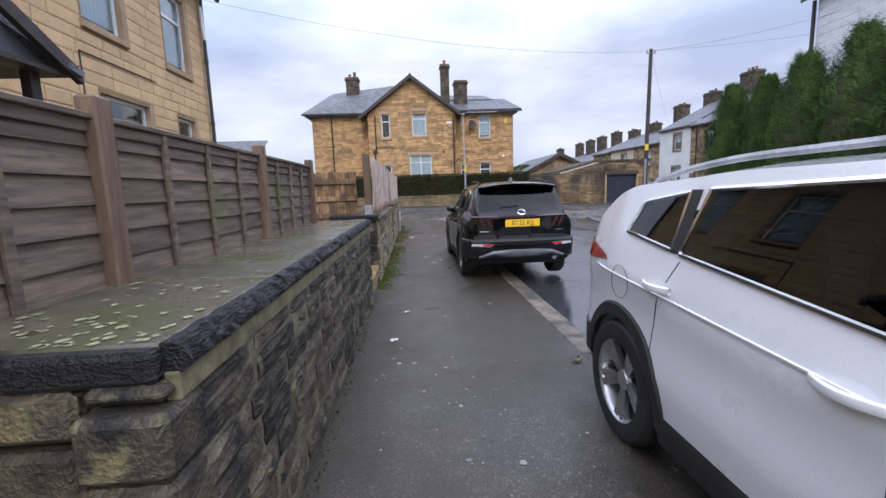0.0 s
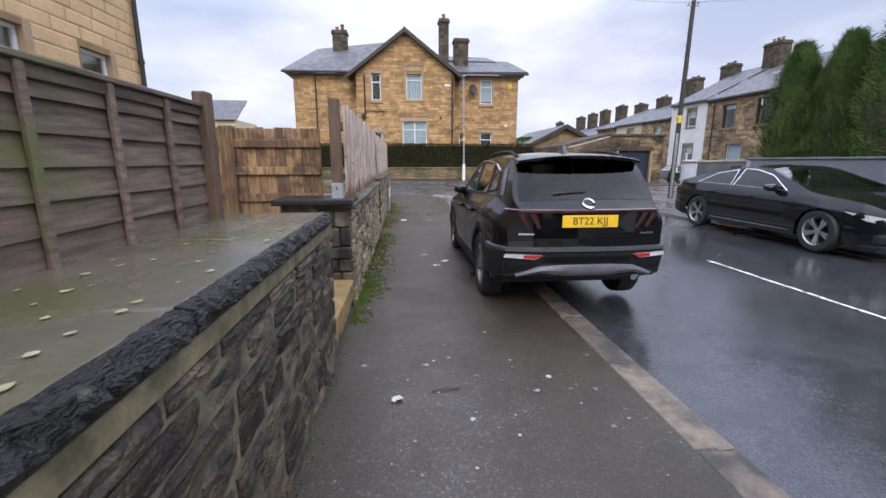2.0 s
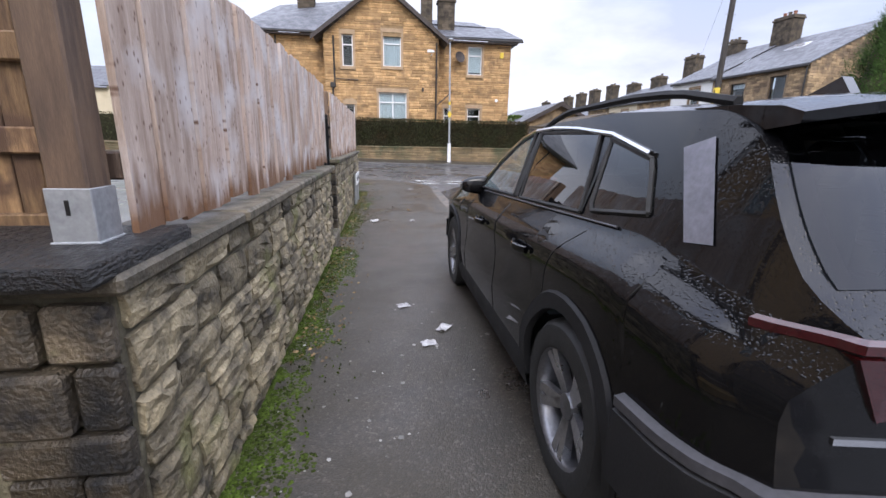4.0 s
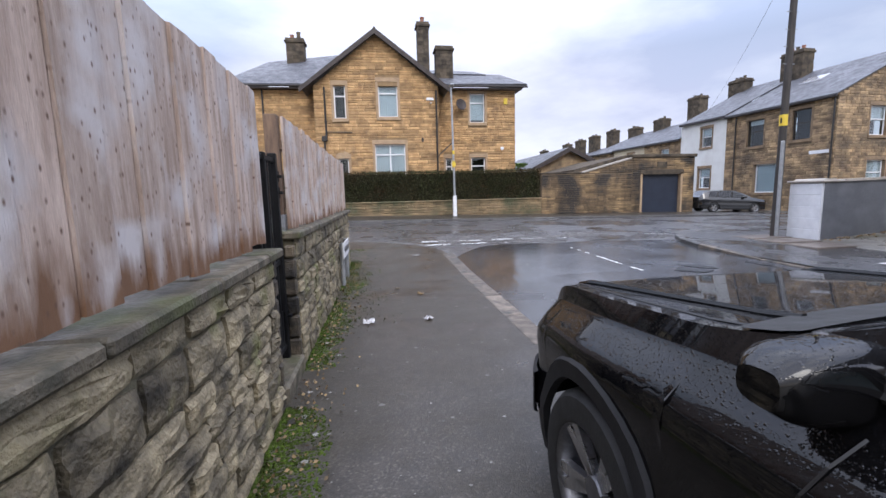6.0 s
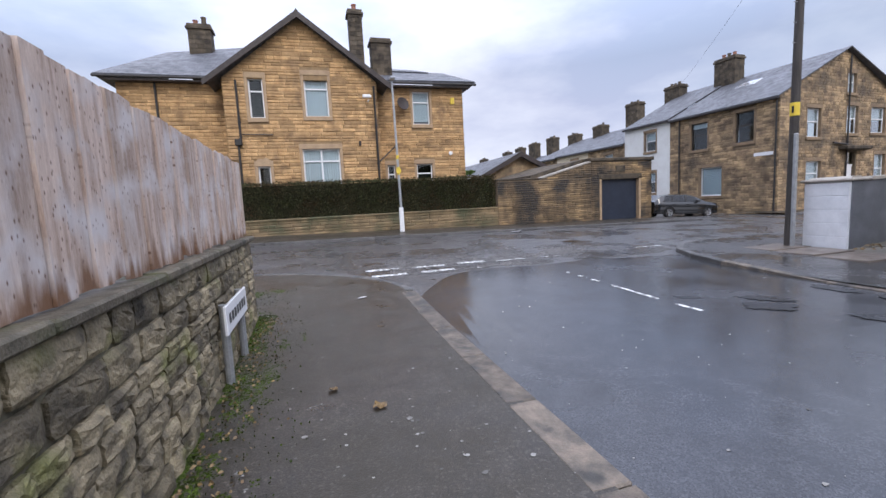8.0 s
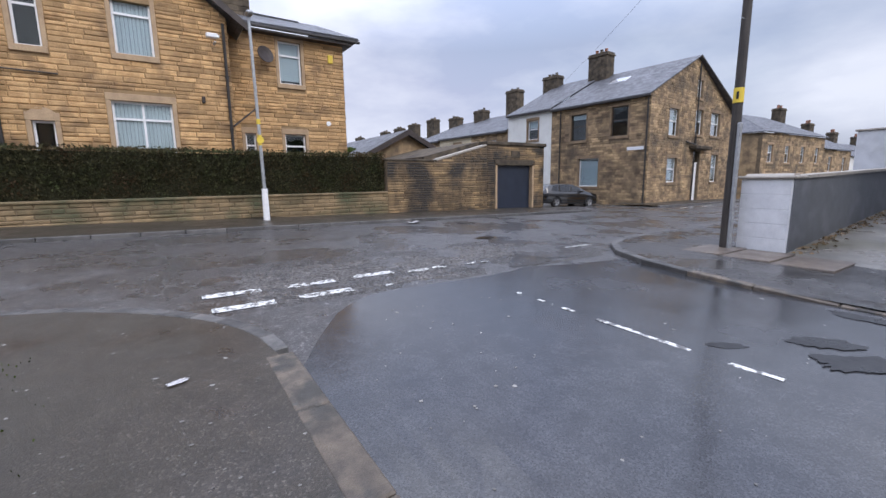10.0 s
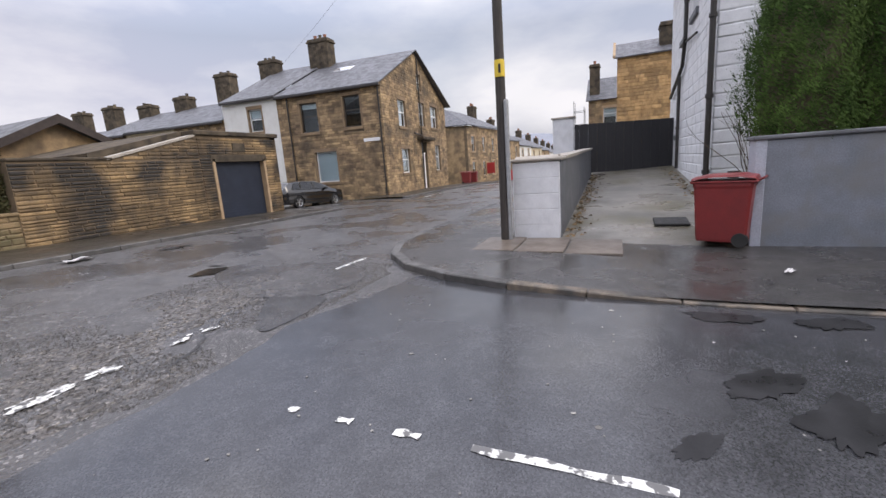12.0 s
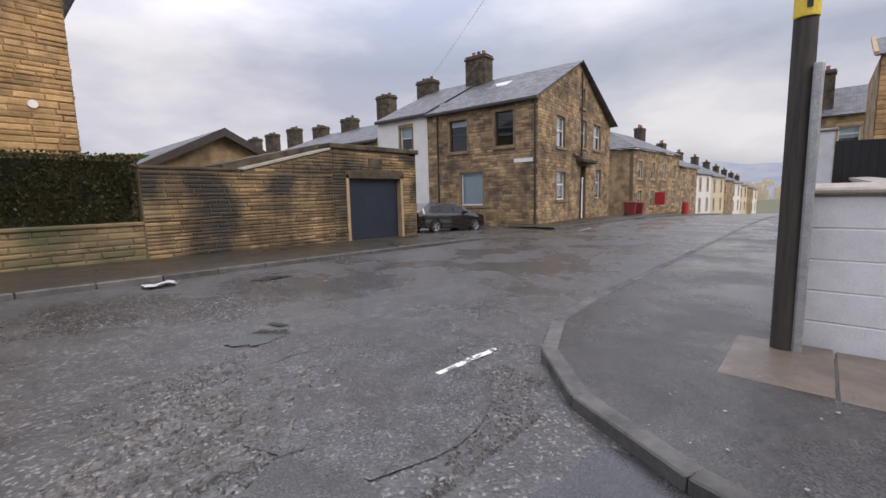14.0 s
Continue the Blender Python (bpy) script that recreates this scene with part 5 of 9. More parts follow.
window(terr, W, *wh[0], style="sash", frame=M_DARKFR, blind=0.2, surround=M_TERRS)
window(terr, W, *wh[1], style="sash", frame=M_DARKFR, surround=M_TERRS)
window(terr, W, *wh[2], style="single", blind=0.98, surround=M_TERRS)
part("street_sign", Geo(W).box(-1.25, -0.04, 3.02, -0.25, -0.02, 3.2), M_UPVC, terr)
pipe(terr, T, [(6.0, -0.1, 8.4), (6.0, -0.1, 3.5), (5.9, -0.1, -0.4)])
pipe(terr, T, [(4.6, -0.12, 3.6), (6.0, -0.12, 3.5)], 0.05)
pipe(terr, W, [(-5.95, -0.1, 5.8), (-5.95, -0.1, -0.3)])
pipe(terr, W, [(-0.12, -0.08, 5.8), (-0.12, -0.08, -0.3)])
def tl(a, d, z):
    """A point of the terrace: metres along the gable, metres back along the street front."""
    return tuple(W @ Vector((-d, a, z)))


def terrace_roof(parent, d0, d1, ze, zr, drop=0.0, depth=GW, over=0.2):
    roof_part("roof", [(tl(-over, d1, ze), tl(-over, d0, ze), tl(5.7, d0, zr), tl(5.7, d1, zr)), (tl(depth + over, d0, ze), tl(depth + over, d1, ze), tl(5.7, d1, zr), tl(5.7, d0, zr))], parent, None, 0.05)
    part("gutter", Geo(W).box(-d1, -over - 0.06, ze - 0.12, -d0, -over + 0.05, ze, 0.02), M_PIPE, parent)


terrace_roof(terr, -0.04, GD, 5.95, 8.8)
part("skylight", Geo(W @ Matrix.Translation((-4.1, 3.6, 7.78)) @ pose(0, 0, 0, math.degrees(math.atan2(2.85, 5.9)), 0, 0)).box(-0.6, -0.45, 0, 0.6, 0.45, 0.1, 0.02), M_CLEARLENS, terr)
chimney(terr, W, -6.6, 5.2, 7.8, 10.3, 1.5, 0.9, 3, 4)
# neighbours up the street: white render, then stone and cream
specs = [(6.75, 10.8, M_RENDER, 2), (10.8, 15.0, M_TERR, 3), (15.0, 19.4, M_CREAM, 4), (19.4, 23.4, M_TERR, 5), (23.4, 27.5, M_TERR, 6), (27.5, 31.4, M_CREAM, 7), (31.4, 34.8, M_TERR, 8), (34.8, 38.4, M_TERR, 9), (38.4, 46.0, M_CREAM, 10)]
for k, (d0, d1, mt, sd) in enumerate(specs):
    nm = {M_RENDER: "white rendered", M_CREAM: "cream rendered", M_TERR: "sooty stone"}[mt]
    h_ = thing("terraced_house", nm + " terraced house with slate roof and chimney", "house", "terrace")
    up = (0.1, -0.9, -0.9, -1.0, -1.6, -1.8, -2.0, -2.0, -2.2)[k]
    mid = -(d0 + d1) / 2
    hl = [(mid - 0.1, 4.1 + up, mid + 0.85, 5.4 + up), (mid - 0.2, 1.2 + up, mid + 0.85, 2.6 + up)]
    g = Geo(W)
    pierced(g, -d1, -d0, -0.5, 6.0 + up, hl)
    wl_ = part("wall", g, M_TERRJ if mt is M_TERR else mt, h_)
    if mt is M_TERR:
        cg = Geo(W)
        courses(cg, -d1, -d0, -0.3, 6.0 + up, [(h[0] - 0.11, h[1] - 0.16, h[2] + 0.11, h[3] + 0.2) for h in hl], h=(0.12, 0.18), w=(0.22, 0.55), seed=40 + k)
        tagged(part("stonework", cg, M_TERR, wl_, fix=False), kind="stuff")
    for h in hl:
        window(h_, W, *h, style="sash", blind=0.4, surround=M_TERRS)
    terrace_roof(h_, d0, d1, 5.95 + up, (8.8 if k == 0 else 8.2) + up)
    chimney(h_, W, -d1 - 0.2, 5.3, 6.6 + up, (9.6, 9.25, 8.1, 7.9, 8.2, 8.1, 8.0, 7.9, 7.8)[k], 1.4, 0.8, 3, 50 + k, M_CHIM)

# ---- further houses down the hill ----
def row_house(x0, x1, y, z, zt, mt, label, depth=8.0, ridge=2.2, hip=0.0, n=2, white=True, seed=0, chim=True):
    h_ = thing("house", label, "house", "houses down the hill")
    m2 = facing(x0, y, z, -2.0)
    L = x1 - x0
    hl = []
    for k in range(n):
        c = L * (k + 0.5) / n
        hl += [(c - 0.5, 3.4, c + 0.5, 4.9), (c - 0.5, 0.8, c + 0.5, 2.3)]
    g = Geo(m2)
    pierced(g, 0, L, -3.0, zt, hl)
    w_ = part("wall", g, M_TERRJ if mt is M_TERR else mt, h_)
    if mt is M_TERR:
        cg = Geo(m2)
        courses(cg, 0, L, 0, zt, [(h[0] - 0.1, h[1] - 0.15, h[2] + 0.1, h[3] + 0.18) for h in hl], h=(0.2, 0.28), w=(0.4, 0.8), seed=seed)
        tagged(part("stonework", cg, M_TERR, w_, fix=False), kind="stuff")
    part("wall", Geo(m2).box(0.0, 0.3, -3.0, 0.3, depth, zt), mt, h_)
    for h in hl:
        window(h_, m2, *h, style="sash", blind=0.4)
    roof_part("roof", [((-0.2, -0.25, zt), (L + 0.2, -0.25, zt), (L + 0.2 - hip, depth / 2, zt + ridge), (-0.2 + hip, depth / 2, zt + ridge)),
                       ((L + 0.2, depth + 0.2, zt), (-0.2, depth + 0.2, zt), (-0.2 + hip, depth / 2, zt + ridge), (L + 0.2 - hip, depth / 2, zt + ridge))]
              + ([((-0.2, depth + 0.2, zt), (-0.2, -0.25, zt), (-0.2 + hip, depth / 2, zt + ridge), (-0.2 + hip, depth / 2 + 0.01, zt + ridge))] if hip else []), h_, m2)
    if not hip:
        part("wall", Geo(m2).prism([(0.3, zt), (depth, zt), (depth / 2, zt + ridge - 0.1)], 0.0, 0.3, "x"), mt, h_)
    if chim:
        chimney(h_, m2, L - 0.6, depth / 2, zt + ridge - 0.6, zt + ridge + 1.2, 1.3, 0.8, 3, seed)
    return h_


row_house(44.5, 58, 29.4, rise(46, 28) - 0.2, 5.9, M_TERR, "sooty stone house with a hipped slate roof", hip=4.0, n=4, seed=61)
row_house(58.2, 66, 29.0, rise(60, 28) - 0.4, 5.6, M_TERR, "dark stone terraced house down the hill", n=2, seed=62)
row_house(66.2, 74, 28.8, rise(70, 28) - 0.4, 5.4, M_RENDER, "white rendered terraced house down the hill", n=2, seed=63)
for k in range(6):
    x = 74.2 + 9 * k
    row_house(x, x + 8.8, 28.6, rise(x, 28) - 0.4, 5.4, (M_CREAM, M_TERR, M_RENDER)[k % 3], ("cream", "dark stone", "white rendered")[k % 3] + " terraced house far down the hill", n=2, seed=64 + k)

# ---- white painted house beside the drive ----
wh_ = thing("house", "white painted stone house with black drainpipes", "house")
N = facing(14.35, 13.6, 0, 180)
hl = [(-3.6, 5.0, -2.6, 6.9), (-5.6, 4.8, -4.7, 6.6), (-6.6, 1.9, -5.6, 3.3)]
g = Geo(N)
pierced(g, -8.6, 0, 0.2, 7.4, hl)
w_ = part("wall", g, M_WHITE, wh_)
cg = Geo(N)
courses(cg, -8.6, 0, 0.5, 7.3, [(h[0] - 0.05, h[1] - 0.16, h[2] + 0.05, h[3] + 0.05) for h in hl], h=(0.24, 0.3), w=(0.5, 1.1), seed=71, proud=0.01)
tagged(part("stonework", cg, M_WHITE, w_, fix=False), kind="stuff")
for h in hl:
    window(wh_, N, *h, style="sash", blind=0.4, surround=None)
    part("sill", Geo(N).box(h[0] - 0.1, -0.08, h[1] - 0.16, h[2] + 0.1, 0.1, h[1], 0.01), M_GREY, wh_)
W2 = facing(14.35, 13.6, 0, -90)
g = Geo(W2)
pierced(g, 0, 11, 0.0, 7.4, [])
w_ = part("wall", g, M_WHITE, wh_)
cg = Geo(W2)
courses(cg, 0, 11, 0.2, 7.3, h=(0.24, 0.3), w=(0.5, 1.1), seed=72, proud=0.01)
tagged(part("stonework", cg, M_WHITE, w_, fix=False), kind="stuff")
roof_part("roof", [((14.0, 2.4, 7.4), (14.0, 13.95, 7.4), (18.6, 13.95, 10.0), (18.6, 2.4, 10.0)), ((23.2, 13.95, 7.4), (23.2, 2.4, 7.4), (18.6, 2.4, 10.0), (18.6, 13.95, 10.0))], wh_)
part("wall", Geo(N).prism([(-8.6, 7.4), (0, 7.4), (-4.3, 9.8)], 0, 0.3), M_WHITE, wh_)
pipe(wh_, N, [(0.05, -0.1, 7.3), (0.05, -0.1, 0.4)], 0.06)
pipe(wh_, N, [(-4.1, -0.1, 7.2), (-4.1, -0.1, 4.6), (-4.6, -0.1, 3.9), (-7.6, -0.1, 3.3)], 0.055)
pipe(wh_, N, [(-5.2, -0.1, 3.7), (-5.2, -0.1, 0.8)], 0.05)
pipe(wh_, N, [(-2.2, -0.08, 4.3), (-4.1, -0.08, 4.5)], 0.03)

# ---- houses behind the black gate ----
bh = thing("house", "golden stone house with slate roof behind the black gate", "house")
m2 = facing(33.0, 15.6, 0, -90)
g = Geo(m2)
pierced(g, 0, 6.5, 0, 7.1, [])
w_ = part("wall", g, M_HOUSEJ, bh)
cg = Geo(m2)
courses(cg, 0, 6.5, 0, 7.1, h=(0.18, 0.25), w=(0.35, 0.8), seed=81)
tagged(part("stonework", cg, M_HOUSE, w_, fix=False), kind="stuff")
m3 = facing(33.0, 15.6, 0, 180)
part("wall", Geo(m3).box(-7, 0, 0, 0, 0.3, 7.1), M_TERR, bh)
roof_part("roof", [((32.8, 8.5, 7.1), (32.8, 15.8, 7.1), (36.0, 15.8, 8.5), (36.0, 8.5, 8.5))], bh)
part("verge", Geo().prism([(32.7, 7.05), (32.7, 7.2), (36.0, 8.65), (36.0, 8.45)], 15.7, 15.85), M_DRESS, bh)
chimney(bh, Matrix(), 34.4, 12.6, 7.6, 8.95, 0.9, 1.2, 0, 82)
b2 = thing("house", "narrow stone house with one white window and chimney", "house")
m2 = facing(42.0, 17.8, 0, -90)
hl = [(1.15, 3.7, 2.15, 5.1)]
g = Geo(m2)
pierced(g, 0, 5, -2, 5.8, hl)
w_ = part("wall", g, M_HOUSEJ, b2)
cg = Geo(m2)
courses(cg, 0, 5, 0, 5.8, [(1.05, 3.5, 2.25, 5.3)], h=(0.2, 0.28), w=(0.4, 0.8), seed=83)
tagged(part("stonework", cg, M_TERR, w_, fix=False), kind="stuff")
window(b2, m2, *hl[0], style="casement", blind=0.5)
part("wall", Geo(m2).box(0, 0.3, -2, 0.3, 6, 5.8), M_TERR, b2)
roof_part("roof", [((41.8, 12.8, 5.8), (41.8, 18.0, 5.8), (45.0, 18.0, 7.9), (45.0, 12.8, 7.9))], b2)
chimney(b2, Matrix(), 42.9, 17.35, 6.2, 8.7, 0.75, 0.75, 1, 84)

# ---- the house behind the slatted fence ----
lh = thing("house", "tan block-stone house with white windows behind the fence", "house")
BX = -4.8
L_ = facing(BX, 0, 0, 90)
lhh = [(9.75, 4.42, 10.75, 6.1), (7.3, 4.44, 8.35, 6.1), (7.5, 2.0, 8.9, 3.32), (9.98, 2.0, 10.74, 3.32), (2.4, 4.44, 3.6, 6.1)]
g = Geo(L_)
pierced(g, -6, 11.62, 0.6, 6.75, lhh)
w_ = part("wall", g, M_HOUSEJ, lh)
cg = Geo(L_)
courses(cg, -6, 11.62, 0.6, 6.75, [(h[0] - 0.05, h[1] - 0.13, h[2] + 0.05, h[3] + 0.03) for h in lhh], h=(0.2, 0.24), w=(0.45, 0.95), proud=0.008, seed=91)
tagged(part("stonework", cg, M_LEFTH, w_, fix=False), kind="stuff")
for k, h in enumerate(lhh):
    f_ = window(lh, L_, *h, style="casement", surround=None, blind=0.9 if k in (0, 1, 4) else 0.0, deep=0.1)
    part("sill", Geo(L_).box(h[0] - 0.08, -0.06, h[1] - 0.12, h[2] + 0.08, 0.1, h[1] + 0.004, 0.01), M_DRESS, f_)
    part("jamb", Geo(L_).box(h[2] - 0.004, -0.012, h[1] - 0.05, h[2] + 0.14, 0.1, h[3] + 0.1, 0.008), M_DRESS, f_)
m2 = facing(BX, 11.62, 0, 180)
g = Geo(m2)
pierced(g, 0, 9, 0.6, 6.75, [])
w_ = part("wall", g, M_HOUSEJ, lh)
cg = Geo(m2)
courses(cg, 0, 9, 0.6, 6.75, h=(0.2, 0.24), w=(0.45, 0.95), proud=0.008, seed=92)
tagged(part("stonework", cg, M_LEFTH, w_, fix=False), kind="stuff")
roof_part("roof", [((BX + 0.35, -6, 6.7), (BX + 0.35, 11.95, 6.7), (BX - 4.5, 11.95, 9.3), (BX - 4.5, -6, 9.3))], lh)
part("gutter", Geo().box(BX + 0.3, -6, 6.6, BX + 0.42, 11.95, 6.72, 0.03), M_PIPE, lh)
pipe(lh, L_, [(11.55, -0.08, 6.6), (11.55, -0.08, 0.8)])
pipe(lh, L_, [(7.1, -0.02, 3.9), (7.1, -0.02, 3.2)], 0.012)
pipe(lh, L_, [(7.1, -0.02, 3.9), (9.2, -0.02, 3.9)], 0.012)
part("aerial_bracket", Geo(L_).tube([(11.45, -0.1, 6.3), (11.45, -0.14, 5.5)], 0.04), M_UPVC, lh)
# slated porch of that house
porch = part("porch", Geo().box(-4.8, 2.1, 0.8, -3.0, 2.2, 2.55).box(-3.1, 3.4, 0.8, -3.0, 3.5, 2.5), M_FASCIA, lh)
RIDGE_Y = 2.72
roof_part("porch_roof", [((-4.8, 3.72, 2.62), (-2.4, 3.72, 2.62), (-2.75, RIDGE_Y, 3.17), (-4.8, RIDGE_Y, 3.17)), ((-2.4, 1.72, 2.62), (-4.8, 1.72, 2.62), (-4.8, RIDGE_Y, 3.17), (-2.75, RIDGE_Y, 3.17))], porch, None, 0.06)
part("porch_gable", Geo().prism([(1.8, 2.62), (3.64, 2.62), (RIDGE_Y, 3.1)], -2.66, -2.6, "x"), M_GREY, porch, "grey boarded gable")
part("porch_ridge", Geo().prism([(RIDGE_Y - 0.09, 3.15), (RIDGE_Y, 3.24), (RIDGE_Y + 0.09, 3.15)], -4.8, -2.7, "x"), M_CHIM, porch)
for s_ in (-1, 1):
    part("barge_board", Geo().add([(xx, RIDGE_Y + s_ * yy, zz) for xx in (-2.5, -2.44) for yy, zz in ((0.0, 3.2), (1.02, 2.64), (1.02, 2.52), (0.0, 3.06))], [(0, 1, 2, 3), (7, 6, 5, 4), (0, 4, 5, 1), (1, 5, 6, 2), (2, 6, 7, 3), (3, 7, 4, 0)]), M_FASCIA, porch)
part("porch_soffit", Geo().box(-4.8, 1.8, 2.56, -2.5, 3.66, 2.6), M_FASCIA, porch)
part("porch_bracket", Geo().box(-2.74, 3.42, 2.3, -2.64, 3.52, 2.58, 0.01).tube([(-2.7, 3.47, 2.34), (-3.1, 3.47, 2.1), (-3.6, 3.47, 1.7)], 0.05), M_FASCIA, porch)

# ---- yard behind the walls ----
g = Geo()
for y0, y1, x1 in ((0.5, 4.76, -0.29), (4.76, 6.1, -1.4), (6.1, 10.4, -0.29), (10.4, 11.45, -1.5), (11.45, 16.3, -0.29)):
    g.grid([[(x, y, 0.85) for x in spread(-12, x1, 2.0)] for y in spread(y0, y1, 2.0)])
solid("yard", g, M_SLAB, "damp concrete yard level with the wall", "yard", kind="structure")
part("core", Geo().box(-12, 0.42, -0.2, -0.91, 0.6, 0.99), M_MORTAR, wall_low)
solid("forecourt", Geo().grid([[(x, y, 0.004) for x in spread(-12, -0.29, 2.0)] for y in spread(-10, 0.43, 2.0)]), M_PAVE, "dark damp asphalt before the end of the wall", "pavement", kind="structure")
# wet slab laid over the low wall, in bays
slab_root = thing("slab_top", "wet concrete slabs topping the low wall", "paving", kind="structure")
ys_ = [0.4, 1.22, 2.08, 2.95, 3.9, 4.93]
for a, b in zip(ys_, ys_[1:]):
    part("slab", Geo().box(-0.75, a + 0.006, 1.0, -0.034, b - 0.006, 1.09 + random.uniform(-0.004, 0.004), 0.008), M_SLAB, slab_root)
g = Geo()
rnd = random.Random(5)
for a, b in zip(ys_, ys_[1:]):
    n = int((b - a) / 0.022)
    rows = []
    for i in range(n + 1):
        y = a + 0.008 + (b - a - 0.016) * i / n
        j = lambda s: rnd.uniform(-s, s)
        rows.append([(-0.036, y, 1.018), (-0.036, y, 1.092 + j(0.003)), (-0.012 + j(0.012), y, 1.09 + j(0.005)), (0.006 + j(0.012), y, 1.078 + j(0.01)), (0.026 + j(0.014), y, 1.055 + j(0.01)), (0.024 + j(0.014), y, 1.035 + j(0.006)), (0.012, y, 1.018)])
    gg = Geo().grid(rows)
    gg.add(rows[0], [tuple(range(7))]).add(rows[-1], [tuple(range(6, -1, -1))])
    part("coping_stone", gg, M_COPE, slab_root, "black rough-edged coping stone")
part("bedding", Geo().box(-0.034, 0.4, 0.945, 0.006, 4.93, 1.02, 0.006), surf("lime_bedding", (0.23, 0.195, 0.11), (0.08, 0.072, 0.035), 0.8, scale=8, fine=60, bump=0.6), slab_root)
# return face of the low wall, a jutting quoin and a bit of pipe
for x0, x1, z0, z1, mt, d in ((-0.21, 0.02, 0.78, 0.955, M_WALLSTONE, 0.06), (-0.2, 0.0, 0.955, 1.01, M_WALLSTONE, 0.02), (-0.46, -0.22, 0.86, 1.0, M_WALLSTONE, 0.0), (-0.8, -0.47, 0.8, 0.98, M_WALLSTONE, 0.0), (-0.22, 0.01, 0.56, 0.77, M_WALLSTONE, 0.04), (-0.5, -0.23, 0.62, 0.85, M_WALLSTONE, 0.0), (-0.85, -0.51, 0.55, 0.79, M_WALLSTONE, 0.0), (-0.35, 0.01, 0.3, 0.55, M_WALLSTONE, 0.03), (-0.85, -0.36, 0.28, 0.54, M_WALLSTONE, 0.0), (-0.85, 0.01, -0.05, 0.27, M_WALLSTONE, 0.01)):
    part("quoin", Geo().box(x0 + 0.006, 0.37 - d, z0 + 0.006, x1 - 0.006, 0.5, z1 - 0.006, 0.018), mt, wall_low)
part("slab_edge", Geo().box(-0.9, 0.36, 1.0, -0.03, 0.42, 1.085, 0.015), M_COPE, slab_root)
part("core", Geo().box(-0.9, 0.42, -0.2, -0.3, 0.6, 1.0), M_COPE, wall_low)
solid("waste_pipe", Geo().cyl((-0.75, 0.34, 1.16), (-0.36, 0.34, 1.115), 0.03, n=14).cyl((-0.42, 0.34, 1.122), (-0.36, 0.34, 1.115), 0.034, n=14), surf("brown_plastic", (0.1, 0.06, 0.055), None, 0.4, bump=0.05), "short brown plastic pipe lying on the slab", "pipe")
g = Geo()
rnd = random.Random(9)
for _ in range(190):
    x, y = rnd.uniform(-0.62, -0.06), 0.42 + 4.3 * rnd.random() ** 2.0
    r = rnd.uniform(0.005, 0.016)
    n = 9
    g.add([(x + r * (0.7 + 0.6 * rnd.random()) * math.cos(6.283 * i / n), y + 1.2 * r * (0.7 + 0.6 * rnd.random()) * math.sin(6.283 * i / n), 1.0955) for i in range(n)], [tuple(range(n))])
solid("lichen", g, M_LICHEN, "pale lichen spots on the wet slabs", "lichen", kind="stuff")

# ---- slatted fence on the slabs ----
fence = thing("panel_fence", "weathered brown fence of overlapping horizontal boards", "fence")
FX = -0.66
posts = [(-0.6, 0), (1.2, 1), (3.0, 1), (4.66, 1)]
for y, k in posts:
    part("post", Geo().box(FX - 0.03, y - 0.05, 0.9, FX + 0.05, y + 0.05, 1.84, 0.008), M_POST, fence, "timber fence post")
for (a, _), (b, _) in zip(posts, posts[1:]):
    n = 6
    for i in range(n):
        z = 1.085 + i * 0.112
        gg = Geo().add([(FX + 0.004, a + 0.05, z), (FX + 0.004, b - 0.05, z), (FX - 0.016, b - 0.05, z + 0.128), (FX - 0.016, a + 0.05, z + 0.128),
                        (FX - 0.014, a + 0.05, z), (FX - 0.014, b - 0.05, z), (FX - 0.026, b - 0.05, z + 0.128), (FX - 0.026, a + 0.05, z + 0.128)],
                       [(0, 1, 2, 3), (4, 7, 6, 5), (0, 4, 5, 1), (3, 2, 6, 7), (0, 3, 7, 4), (1, 5, 6, 2)])
        part("board", gg, M_FENCE, fence)
    for k in range(1, 4):
        y = a + (b - a) * k / 4
        part("batten", Geo().box(FX + 0.002, y - 0.018, 1.06, FX + 0.024, y + 0.018, 1.755, 0.004), M_FENCE, fence)
    part("capping", Geo().box(FX - 0.035, a + 0.02, 1.748, FX + 0.032, b - 0.02, 1.772, 0.004), M_FENCE, fence)
    part("top_rail", Geo().box(FX - 0.005, a + 0.05, 1.7, FX + 0.012, b - 0.05, 1.748, 0.003), M_FENCE, fence)

# ---- stones of the three walls ----
SM1, SM2 = stone_meshes("stone", M_WALLSTONE, 10, 0.85, 0.3), stone_meshes("stone", M_WALLSTONE2, 10, 1.0, 0.6)
stone_wall(wall_low, SM1, 0.42, 4.93, 0.95, (0.115, 0.165), (0.24, 0.5), 3, 0.004, 0.02, (0.02, 0.04))
stone_wall(wall_mid, SM2, 6.14, 10.55, 0.99, (0.1, 0.2), (0.2, 0.46), 4, 0.004, 0.01, (0.03, 0.046))
stone_wall(wall_far, SM2, 11.28, 16.42, 1.04, (0.11, 0.2), (0.2, 0.44), 6, 0.004, 0.01, (0.03, 0.05))
